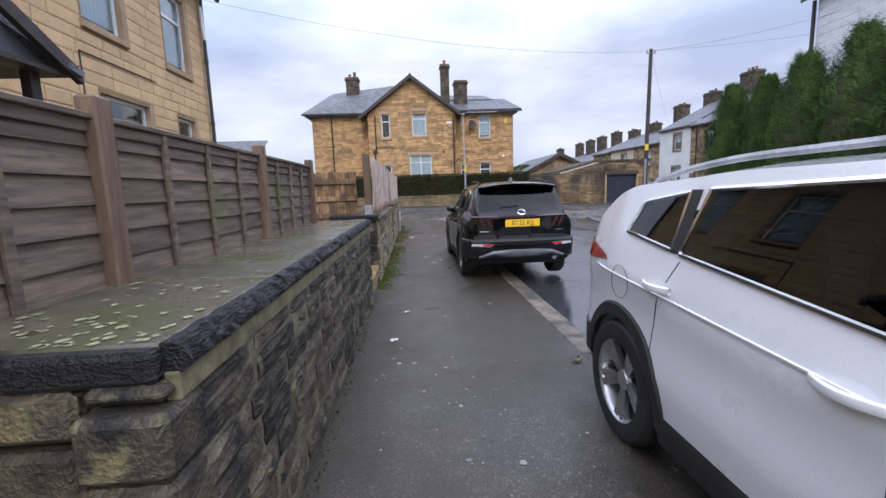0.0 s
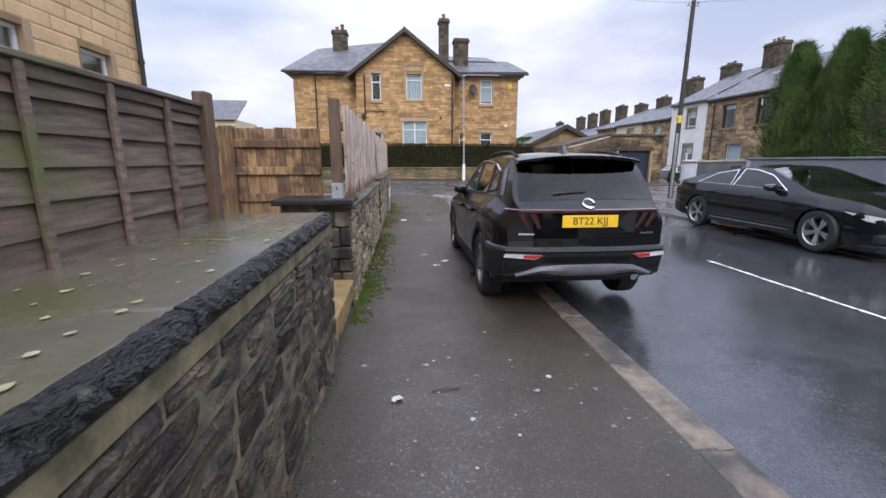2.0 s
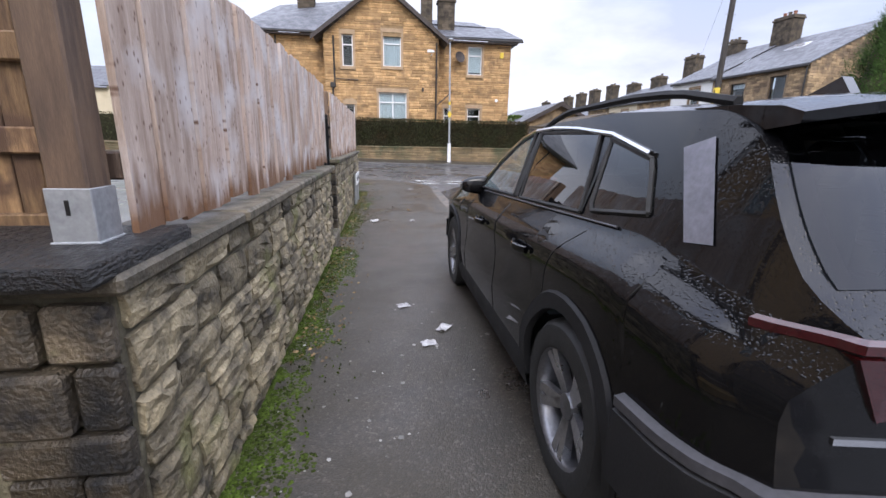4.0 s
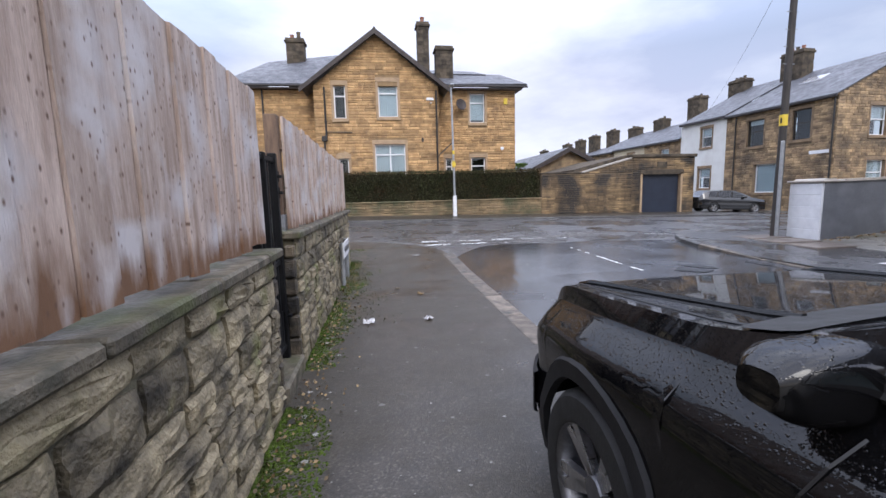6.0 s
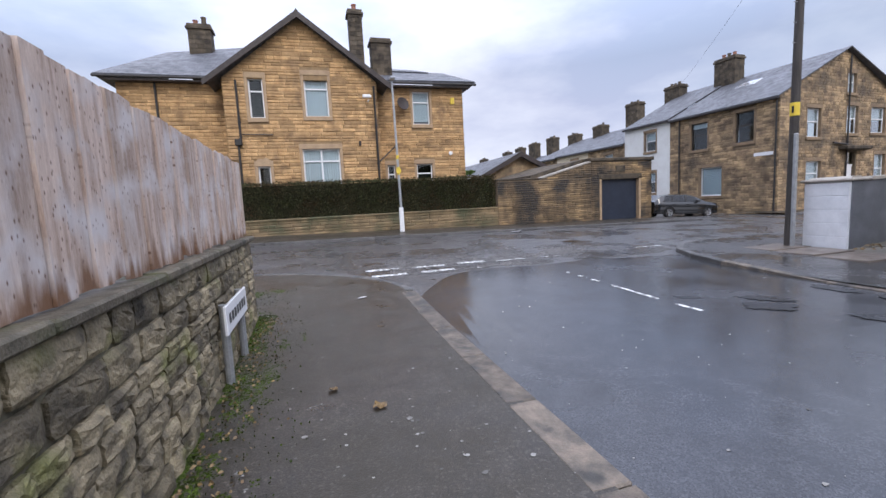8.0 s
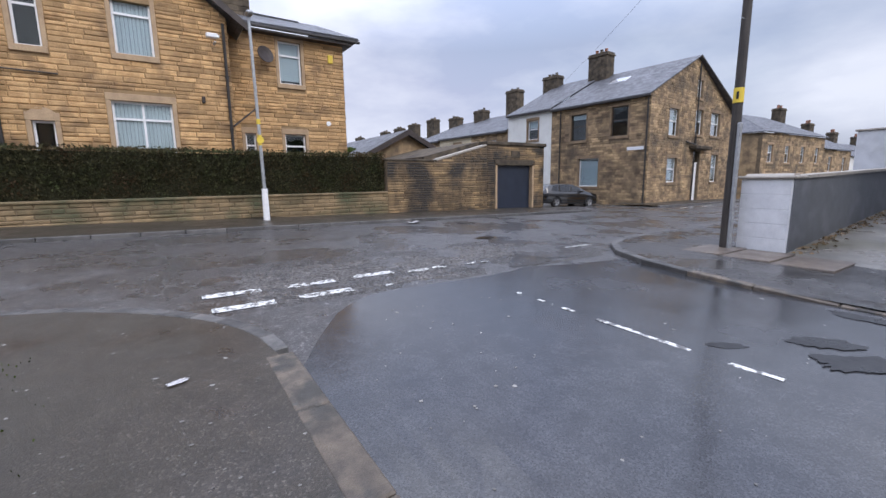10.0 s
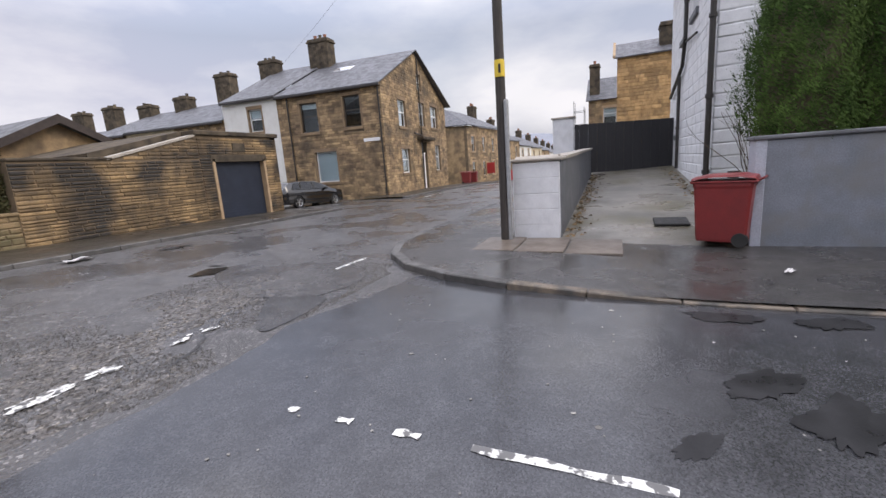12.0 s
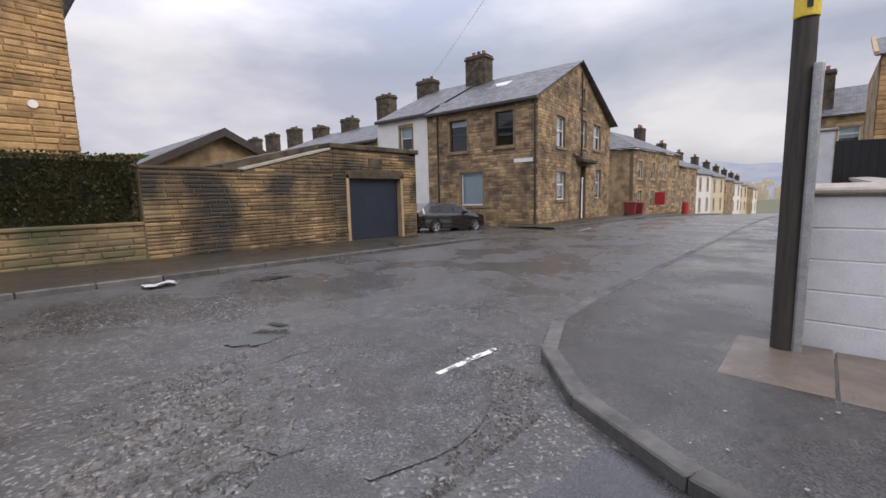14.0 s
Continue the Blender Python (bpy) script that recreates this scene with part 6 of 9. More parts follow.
# end faces of the rubble walls
for root, y, s, mt in ((wall_low, 4.95, 1, M_WALLSTONE), (wall_mid, 6.1, -1, M_WALLSTONE), (wall_far, 11.24, -1, M_WALLSTONE), (wall_far, 16.44, 1, M_WALLSTONE2), (wall_mid, 10.57, 1, M_WALLSTONE)):
    z = -0.06
    rnd = random.Random(int(y * 10))
    while z < 0.95:
        h = min(rnd.uniform(0.1, 0.19), 1.0 - z)
        x = -0.32
        while x < -0.03:
            w = min(rnd.uniform(0.12, 0.26), -0.0 - x)
            if -0.0 - x - w < 0.08:
                w = -0.0 - x
            d = rnd.uniform(0.01, 0.05)
            part("stone", Geo().box(x + 0.005, min(y, y + s * d) - 0.02, z + 0.005, x + w - 0.005, max(y, y + s * d) + 0.02, z + h - 0.005, 0.014), mt, root)
            x += w
        z += h
# copings under the board fence
for root, y0, y1, z in ((wall_mid, 6.06, 10.62, 0.99), (wall_far, 11.2, 16.5, 1.04)):
    y = y0
    rnd = random.Random(int(y0 * 7))
    while y < y1 - 0.1:
        l = min(rnd.uniform(0.7, 1.1), y1 - y)
        part("coping_stone", Geo().box(-0.34, y + 0.004, z, 0.045 + rnd.uniform(0, 0.015), y + l - 0.004, z + 0.055 + rnd.uniform(-0.006, 0.006), 0.012), M_COPE2, root)
        y += l
# pier slab, stone step in the gateway
part("pier_cap", Geo().box(-0.72, 5.98, 1.03, 0.03, 6.5, 1.085, 0.012), M_COPE, wall_mid, "dark slab capping the gate pier")
part("pier", Geo().box(-0.66, 6.1, -0.1, -0.31, 6.42, 1.03, 0.01), M_MORTAR, wall_mid)
steps = thing("steps", "worn yellow stone steps up through the wall", "steps", kind="structure")
part("step", Geo().box(-0.5, 4.97, 0.1, 0.0, 6.08, 0.29, 0.02), M_STEP, steps)
part("step_skirt", Geo().box(-0.5, 5.0, -0.1, -0.03, 6.05, 0.1), M_WALLSTONE2, steps)
part("step", Geo().box(-0.66, 4.97, 0.28, -0.36, 6.08, 0.5, 0.02), M_FLAG, steps)
part("step", Geo().box(-1.0, 4.97, 0.5, -0.68, 6.08, 0.72, 0.02), M_FLAG, steps)
part("step", Geo().box(-1.4, 4.97, 0.6, -1.02, 6.08, 0.86, 0.02), M_FLAG, steps)
# plain side of the cut behind the low wall
part("core", Geo().box(-1.4, 4.75, -0.2, -0.3, 4.96, 1.0), M_MORTAR, wall_low)

# ---- timber gate in the yard ----
wg_ = thing("timber_gate", "orange-brown boarded gate with cross rails", "gate")
GYY = 6.62
rnd = random.Random(14)
x = -1.78
while x < -0.36:
    w = rnd.uniform(0.085, 0.11)
    part("board", Geo().box(x, GYY, 0.88, x + w - 0.006, GYY + 0.02, 1.78 + rnd.uniform(-0.01, 0.012), 0.003), M_GATEWOOD, wg_)
    x += w
for z in (1.02, 1.3, 1.58):
    part("rail", Geo().box(-1.78, GYY - 0.035, z, -0.36, GYY, z + 0.085, 0.006), M_GATEWOOD, wg_)
part("post", Geo().box(-1.36, GYY - 0.06, 0.86, -1.22, GYY + 0.06, 1.8, 0.01), M_GATEWOOD, wg_)
far_roofs = thing("house", "distant slate-roofed houses behind the yard", "house")
for x, y in ((-24, 46), (-31, 50), (-18, 44)):
    part("wall", Geo().box(x - 3, y, 0, x + 3, y + 6, 5.2), M_CREAM, far_roofs)
    roof_part("roof", [((x - 3.3, y - 0.3, 5.1), (x + 3.3, y - 0.3, 5.1), (x + 3.3, y + 3, 7.2), (x - 3.3, y + 3, 7.2))], far_roofs)

# ---- board fences on the rubble walls ----
def board_fence(y0, y1, z0, z1, label, seed):
    f_ = thing("board_fence", label, "fence")
    rnd = random.Random(seed)
    y = y0
    while y < y1 - 0.04:
        w = min(rnd.uniform(0.14, 0.16), y1 - y)
        t, tilt = rnd.uniform(-0.012, 0.012), rnd.uniform(-0.004, 0.004)
        lo = z0 + rnd.uniform(0.0, 0.03)
        off = 0.012 * (len(f_.children) % 2)
        gg = Geo().add([(-0.055 + off, y, lo), (-0.055 + off, y + w - 0.005, lo + rnd.uniform(-0.01, 0.01)), (-0.055 + off + tilt, y + w - 0.005, z1 + t), (-0.055 + off + tilt, y, z1 + t + rnd.uniform(-0.012, 0.012)),
                        (-0.075 + off, y, lo), (-0.075 + off, y + w - 0.005, lo), (-0.075 + off, y + w - 0.005, z1 + t), (-0.075 + off, y, z1 + t)],
                       [(0, 1, 2, 3), (4, 7, 6, 5), (0, 4, 5, 1), (3, 2, 6, 7), (0, 3, 7, 4), (1, 5, 6, 2)])
        part("board", gg, M_BOARD, f_)
        y += w
    for z in (z0 + 0.18, z1 - 0.25):
        part("rail", Geo().box(-0.13, y0, z, -0.08, y1, z + 0.08, 0.006), M_POST, f_)
    return f_


bf1 = board_fence(6.36, 10.58, 1.06, 2.0, "bleached pale vertical boards stained brown at the foot", 15)
bf2 = board_fence(11.36, 16.5, 1.1, 1.99, "pale weathered vertical board fence on the wall", 16)
for ob, y, top in ((bf1, 6.28, 2.03), (bf2, 11.35, 2.0)):
    part("post", Geo().box(-0.19, y - 0.05, 1.14, -0.09, y + 0.05, top, 0.006), M_POST, ob, "dark brown timber gate post")
    shoe = part("post_bracket", Geo().box(-0.195, y - 0.055, 1.085, -0.085, y - 0.05, 1.23, 0.002).box(-0.195, y + 0.05, 1.085, -0.085, y + 0.055, 1.23, 0.002).box(-0.2, y - 0.06, 1.08, -0.08, y + 0.06, 1.09, 0.002)
                .box(-0.09, y - 0.052, 1.085, -0.085, y + 0.052, 1.23, 0.002), M_GALV, ob, "galvanised post shoe")
    part("slot", Geo().box(-0.15, y - 0.057, 1.16, -0.14, y - 0.054, 1.2), M_INK, shoe)

# ---- black iron gate in the second gap ----
ig = thing("iron_gate", "black painted iron gate with upright bars, closed in its gap", "gate")
GX, GY0, GY1 = -0.11, 10.6, 11.19
for k in range(5):
    y = GY0 + 0.09 + 0.095 * k
    part("bar", Geo().cyl((GX, y, 0.16), (GX, y, 1.65), 0.009, n=8), M_IRON, ig)
for z in (0.2, 0.86, 1.62):
    part("rail", Geo().box(GX - 0.015, GY0, z, GX + 0.015, GY1, z + 0.035, 0.004), M_IRON, ig)
for y, w, z in ((GY0, 0.035, 1.67), (10.83, 0.04, 1.67), (GY1 - 0.06, 0.05, 1.69)):
    part("stile", Geo().box(GX - 0.03, y, 0.1, GX + 0.03, y + w, z, 0.006), M_IRON, ig)
part("kick_plate", Geo().box(GX - 0.006, GY0 + 0.02, 0.2, GX + 0.006, GY1 - 0.04, 0.5, 0.002), M_IRON, ig)
for k in range(8):
    y = GY0 + 0.074 + 0.058 * k
    part("dog_bar", Geo().cyl((GX, y, 0.2), (GX, y, 0.86), 0.008, n=6), M_IRON, ig)
for z in (0.45, 1.4, 1.52):
    part("hinge", Geo().cyl((GX + 0.02, GY1, z - 0.04), (GX + 0.02, GY1, z + 0.04), 0.014, n=8).box(GX, GY1 - 0.04, z - 0.012, GX + 0.06, GY1, z + 0.012, 0.003), M_IRON, ig)
steps2 = thing("steps", "narrow worn stone threshold in the gap", "steps", kind="structure")
part("step", Geo().box(-0.34, 10.6, -0.05, 0.02, 11.22, 0.12, 0.02), M_COPE2, steps2)
part("step", Geo().box(-1.4, 10.6, -0.05, -0.36, 11.22, 0.2, 0.02), M_PAVE, steps2)
for y0, y1 in ((10.35, 10.55), (11.25, 11.5)):
    part("side", Geo().box(-1.5, y0, -0.1, -0.33, y1, 0.98), M_MORTAR, steps2)

# ---- low street-name board on two posts at the corner ----
nb = thing("name_board", "white street name board on two grey posts, lettering worn", "sign")
part("board", Geo().box(0.06, 14.3, 0.42, 0.085, 15.25, 0.66, 0.006), M_UPVC, nb)
for y in (14.4, 15.1):
    part("post", Geo().cyl((0.045, y, -0.05), (0.045, y, 0.66), 0.035, n=10), M_GALV, nb)
for k in range(7):
    part("letter_bar", Geo().box(0.086, 14.39 + 0.115 * k, 0.5, 0.088, 14.46 + 0.115 * k, 0.58), M_INK, nb)


# ---- cars ----
def lerp(pts, x):
    return float(np.interp(x, [p[0] for p in pts], [p[1] for p in pts]))


def soft(pts, x, r=0.06):
    return sum(lerp(pts, x + r * k) for k in (-1, -0.5, 0, 0.5, 1)) / 5


class Shell:
    """A car's outer skin: every height and width along its length, x from the tail."""

    def __init__(self, s):
        self.s = s

    def belt(self, x):
        return soft(self.s["belt"], x)

    def roof(self, x):
        return max(soft(self.s["roof"], x, 0.05), self.belt(x) + 0.02)

    def wide(self, x):
        return soft(self.s["plan"], x, 0.05)

    def low(self, x):
        s, z = self.s, lerp(self.s["sill"], x)
        for xw in (s["xr"], s["xf"]):
            d = abs(x - xw)
            if d < s["arch"]:
                z = max(z, s["R"] + math.sqrt(s["arch"] ** 2 - d * d) * 0.98)
        return z

    def edge(self, x):
        return self.roof(x) - 0.05 * min(1.0, (self.roof(x) - self.belt(x)) / 0.4)

    def side(self, x, z):
        w, b = self.wide(x), self.belt(x)
        if z <= b:
            p = [(0.15, 0.93), (0.32, 0.975), (0.5, 1.0), (0.62, 0.985), (0.72, 0.982), (0.84, 0.997), (0.9, 0.975 + 0.25 * max(0.0, 0.89 - self.s.get("shoulder", 0.94))), (1.0, self.s.get("shoulder", 0.94))]
            t = 0.15 + 0.85 * (z - 0.15) / (b - 0.15)
            return w * lerp(p, t)
        e = self.edge(x)
        return w * self.s.get("shoulder", 0.94) - self.s["tumble"] * (z - b) / 0.5 - 0.02 * ((z - b) / 0.5) ** 2

    def top(self, x, y):
        """Height of the roof or bonnet at the car's x and half-way y."""
        ye = max(self.side(x, self.edge(x)), 0.05)
        return self.roof(x) - (self.roof(x) - self.edge(x)) * (abs(y) / ye) ** 2.4


def in_poly(p, poly):
    x, z = p
    r = False
    for (x0, z0), (x1, z1) in zip(poly, poly[1:] + poly[:1]):
        if (z0 > z) != (z1 > z) and x < (x1 - x0) * (z - z0) / (z1 - z0) + x0:
            r = not r
    return r


def car(name, label, s, place, paint, glasses, group=""):
    c = thing(name, label, "car", group)
    sh, L, R = Shell(s), s["L"], s["R"]
    xs = sorted({*[L * i / 130 for i in range(131)], *[s[k] + d * s["arch"] for k in ("xr", "xf") for d in (-1, -0.995, 0.995, 1)]})
    wins = s["wins"]
    body = Geo()
    NL, NU, NT = 12, 20, 7
    cols = {}
    for sgn in (-1, 1):
        rows = []
        for x in xs:
            lo, b, e = sh.low(x), sh.belt(x), sh.edge(x)
            col = []
            for i in range(NL + 1):
                z = lo + (b - lo) * i / NL
                col.append((x, sgn * sh.side(x, z), z))
            for i in range(1, NU + 1):
                z = b + (e - b) * i / NU
                col.append((x, sgn * sh.side(x, z), z))
            ye = sh.side(x, e)
            for i in range(1, NT + 1):
                y = ye * (1 - i / NT)
                col.append((x, sgn * y, sh.top(x, y)))
            rows.append(col)
        cols[sgn] = rows
        k = len(rows[0])
        base = len(body.v)
        body.v += [p for r in rows for p in r]
        for i in range(len(rows) - 1):
            for j in range(k - 1):
                cx, cz = (rows[i][j][0] + rows[i + 1][j][0]) / 2, (rows[i][j][2] + rows[i + 1][j + 1][2]) / 2
                if NL <= j < NL + NU and any(in_poly((cx, cz), w) for w in wins):
                    continue
                if j >= NL + NU:
                    yy = abs(rows[i][j][1]) / max(sh.side(cx, sh.edge(cx)), 0.05)
                    if yy < 0.9 and any(a < cx < b for a, b in s["screens"]):
                        continue
                body.f.append((base + i * k + j, base + i * k + j + 1, base + (i + 1) * k + j + 1, base + (i + 1) * k + j))
    for r in (0, -1):
        a, b = cols[-1][r], cols[1][r]
        cuts = 14   # the end panels are cut across, so that they can be rounded
        body.grid([[tuple(a[j][q] + (b[j][q] - a[j][q]) * i / cuts for q in range(3)) for j in range(len(a))] for i in range(cuts + 1)])
    part("body", body, paint, c, smooth=True)
    # underbody and cabin
    part("underbody", Geo().box(0.45, -s["W"] * 0.86, 0.22, L - 0.4, s["W"] * 0.86, 0.34).box(s["xr"] + 0.36, -s["W"] * 0.88, 0.3, s["xf"] - 0.36, s["W"] * 0.88, 0.6)
         .box(s["xr"] - 0.36, -s["W"] * 0.62, 0.3, s["xr"] + 0.36, s["W"] * 0.62, 0.7).box(s["xf"] - 0.36, -s["W"] * 0.62, 0.3, s["xf"] + 0.36, s["W"] * 0.62, 0.7), M_RUBBER, c)
    bz = sh.belt(s["cab"][0])
    for x in s["seats"]:
        for y in (-0.36, 0.36):
            st = part("seat", Geo(Matrix.Translation((x, y, 0.55))).box(-0.25, -0.24, 0, 0.25, 0.24, 0.16, 0.05).box(-0.34, -0.23, 0.1, -0.2, 0.23, 0.66, 0.05), M_SEAT, c)
            part("headrest", Geo(Matrix.Translation((x, y, 0.55))).box(-0.36, -0.12, 0.68, -0.26, 0.12, 0.86, 0.04), M_SEAT, st)
    part("dashboard", Geo().box(s["dash"], -s["W"] * 0.8, 0.7, s["dash"] + 0.35, s["W"] * 0.8, bz - 0.02, 0.05), M_SEAT, c)
    # glass
    for k, w in enumerate(wins):
        x0, x1 = min(p[0] for p in w), max(p[0] for p in w)
        for sgn in (-1, 1):
            rows = []
            for i in range(17):
                x = x0 + 0.001 + (x1 - x0 - 0.002) * i / 16
                zs = []
                for (xa, za), (xb, zb) in zip(w, w[1:] + w[:1]):
                    if min(xa, xb) <= x <= max(xa, xb) and xa != xb:
                        zs.append(za + (zb - za) * (x - xa) / (xb - xa))
                z0, z1 = min(zs), max(zs)
                rows.append([(x, sgn * (sh.side(x, z0 + (z1 - z0) * j / 5) + 0.005), z0 + (z1 - z0) * j / 5) for j in range(6)])
            gp = part("side_window", Geo().grid(rows), glasses[k], c, smooth=True)
            loop = [r[0] for r in rows] + [r[-1] for r in reversed(rows)]
            part("window_trim", Geo().tube(loop + loop[:1], 0.01, 5), M_RUBBER if not s.get("bright") else M_CHROME, gp)
    def span(w, x):
        zs = [za + (zb - za) * (x - xa) / (xb - xa) for (xa, za), (xb, zb) in zip(w, w[1:] + w[:1]) if min(xa, xb) <= x <= max(xa, xb) and xa != xb]
        return min(zs), max(zs)

    for wa, wb in zip(wins, wins[1:]):
        xa, xb = max(p[0] for p in wa) - 0.004, min(p[0] for p in wb) + 0.004
        lo, hi = min(span(wa, xa)[0], span(wb, xb)[0]), max(max(p[1] for p in wa if p[0] > xa - 0.12), max(p[1] for p in wb if p[0] < xb + 0.12))
        for sgn in (-1, 1):
            part("pillar", Geo().grid([[(x, sgn * (sh.side(x, lo + (hi - lo) * j / 5) + 0.004), lo + (hi - lo) * j / 5) for j in range(6)] for x in (xa, (xa + xb) / 2, xb)]), M_RUBBER, c, smooth=True)
    for k, (x0, x1) in enumerate(s["screens"]):
        rows = []
        for i in range(13):
            x = x0 - 0.02 + (x1 - x0 + 0.04) * i / 12
            ye = sh.side(x, sh.edge(x)) * 0.93
            rows.append([(x, ye * j / 8, sh.top(x, ye * j / 8) + 0.006) for j in range(-8, 9)])
        part("rear_window" if k == 0 else "windscreen", Geo().grid(rows), s.get("rear_glass", M_CARGLASS) if k == 0 else M_CARGLASS2, c, smooth=True)
    # arches and sills
    if s.get("clad"):
        for xw in (s["xr"], s["xf"]):
            for sgn in (-1, 1):
                g = Geo()
                rows = []
                for i in range(21):
                    a = math.pi * (-0.06 + 1.12 * i / 20)
                    ring = []
                    for r, o in ((s["arch"] - 0.015, -0.02), (s["arch"] - 0.01, 0.012), (s["arch"] + 0.055, 0.014), (s["arch"] + 0.065, 0.0)):
                        x = min(max(xw + r * math.cos(a), 0.02), L - 0.02)
                        z = max(R + r * math.sin(a), 0.18)
                        ring.append((x, sgn * (sh.side(x, z) + o), z))
                    rows.append(ring)
                part("wheel_arch", g.grid(rows), s["clad"], c, smooth=True)
    for sgn in (-1, 1):
        rows = []
        for i in range(21):
            x = s["xr"] + s["arch"] + (s["xf"] - s["xr"] - 2 * s["arch"]) * i / 20
            rows.append([(x, sgn * (sh.side(x, z) + o), z) for z, o in ((0.2, -0.02), (0.21, 0.012), (0.33, 0.015), (0.37, 0.0))])
        part("sill", Geo().grid(rows), s.get("clad") or paint, c, smooth=True)
    # wheels
    for xw in (s["xr"], s["xf"]):
        for sgn in (-1, 1):
            m = Matrix.Translation((xw, sgn * (s["W"] - 0.015), R)) @ Matrix.Diagonal((1, -sgn, 1, 1))
            ty = part("wheel", Geo(m).lathe([(R * 0.66, 0.0), (R * 0.7, -0.006), (R * 0.92, 0.0), (R * 0.985, 0.025), (R, 0.06), (R, 0.16), (R * 0.97, 0.2), (R * 0.66, 0.21)], 36), M_RUBBER, c, smooth=True)
            rim = Geo(m).lathe([(R * 0.68, 0.0), (R * 0.65, 0.008), (R * 0.62, 0.03), (R * 0.6, 0.19)], 30)
            part("rim", rim, s["rim"], ty, smooth=True)
            part("brake_disc", Geo(m).lathe([(0.0, 0.11), (R * 0.62, 0.11), (R * 0.62, 0.13)], 24), M_CLAD, ty)
            sp = 5
            for k in range(sp):
                a = 2 * math.pi * k / sp + 0.3
                for da in (-0.16, 0.16):
                    q = m @ Matrix.Rotation(a, 4, "Y")
                    g = Geo(q)
                    w0, w1 = 0.022, 0.03
                    x0, x1 = R * 0.1, R * 0.67
                    y0 = R * 0.6 * math.tan(da)
                    g.add([(x0, 0.045, -w0), (x0, 0.045, w0), (x1, 0.012, y0 * 1.0 + w1 * 0.7), (x1, 0.012, y0 - w1 * 0.7), (x0, 0.075, -w0), (x0, 0.075, w0), (x1, 0.05, y0 + w1 * 0.7), (x1, 0.05, y0 - w1 * 0.7)],
                          [(0, 1, 2, 3), (4, 7, 6, 5), (0, 4, 5, 1), (3, 2, 6, 7), (0, 3, 7, 4), (1, 5, 6, 2)])
                    part("spoke", g, s.get("spoke", s["rim"]), ty)
            part("hub_cap", Geo(m).lathe([(0.0, 0.03), (R * 0.15, 0.034), (R * 0.18, 0.06)], 14), s["rim"], ty)
    # mirrors, handles, panel gaps
    for sgn in (-1, 1):
        x, z = s["mirror"]
        y = sh.side(x, z) + 0.02
        mm = Matrix.Translation((x, sgn * (y + s.get("mirror_out", 0.095)), z + 0.05))
        g = Geo(mm)
        rows = []
        for i in range(9):
            t = -1 + 2 * i / 8
            r = max(0.25, 1 - abs(t) ** 4) ** 0.4
            sq = lambda v: math.copysign(abs(v) ** 0.65, v)
            rows.append([((0.045 + 0.055 * (math.cos(a) > 0)) * r * sq(math.cos(a)), 0.11 * t, (0.068 - 0.012 * t * sgn) * r * sq(math.sin(a))) for a in [2 * math.pi * k / 16 for k in range(17)]])
        mr = part("mirror", g.grid(rows).add(rows[0], [tuple(range(17))]).add(rows[-1], [tuple(range(17))]), s.get("mirror_paint", paint), c, smooth=True)
        part("mirror_arm", Geo().tube([(x + 0.02, sgn * (y - 0.03), z), (x + 0.01, sgn * (y + 0.08), z + 0.02)], 0.03), M_CLAD, mr)
        for hx, hz in s["handles"]:
            rows = []
            for i in range(9):
                t = i / 8
                xx = hx + 0.2 * t - 0.1
                o = 0.012 + 0.03 * math.sin(math.pi * t)
                yy = sh.side(xx, hz)
                rows.append([(xx, sgn * (yy + o + 0.012 * math.cos(a)), hz + 0.018 * math.sin(a)) for a in [2 * math.pi * k / 8 for k in range(9)]])
            part("door_handle", Geo().grid(rows), s.get("handle_paint", paint), c, smooth=True)
            part("handle_cup", Geo().add([(hx + 0.07 * math.cos(a), sgn * (sh.side(hx + 0.07 * math.cos(a), hz + 0.035 * math.sin(a)) + 0.003), hz + 0.035 * math.sin(a)) for a in [2 * math.pi * k / 16 for k in range(16)]], [tuple(range(16))]), paint, c)
        for gx, lean in s["gaps"]:
            pts = []
            for i in range(15):
                z = sh.low(gx) + 0.03 + (sh.belt(gx) - sh.low(gx) - 0.05) * i / 14
                x = gx + lean * (i / 14) ** 2
                pts.append((x, sgn * (sh.side(x, z) - 0.0005), z))
            part("panel_gap", Geo().tube(pts, 0.0035, 4), M_INK, c)
        if s.get("rails"):
            x0, x1 = s["rails"]
            pts = []
            for i in range(15):
                t = i / 14
                x = x0 + (x1 - x0) * t
                ye = sh.side(x, sh.edge(x)) - 0.06
                pts.append((x, sgn * ye, sh.top(x, ye) + 0.012 + 0.035 * min(1, 6 * t, 6 * (1 - t))))
            part("roof_rail", Geo().tube(pts, 0.016, 6), s.get("rail_mat", M_CHROME), c, smooth=True)
    c.matrix_world = place
    return c, sh


def band(sh, z0, z1, off, reach, end=0):
    """A strip wrapped round the tail (or nose) of a car, between two heights."""
    L = sh.s["L"]
    path = []
    for sgn in (1, -1):
        half = []
        for i in range(13):
            x = reach * (1 - i / 12)
            half.append((x, sgn))
        path += half + [(0.0, 0.8 - 0.2 * i) for i in range(9)] if sgn > 0 else half[::-1]
    rows = []
    for x, sgn in path:
        xx = x if end == 0 else L - x
        ring = []
        for z, o in ((z0, 0.0), (z0 + 0.008, off), (z1 - 0.008, off), (z1, 0.0)):
            px = xx - (o if end == 0 else -o) if x < 0.02 else xx
            ring.append((px, sgn * sh.side(xx, (z0 + z1) / 2) + math.copysign(o if abs(sgn) == 1 else 0.0, sgn), z))
        rows.append(ring)
    return Geo().grid(rows)


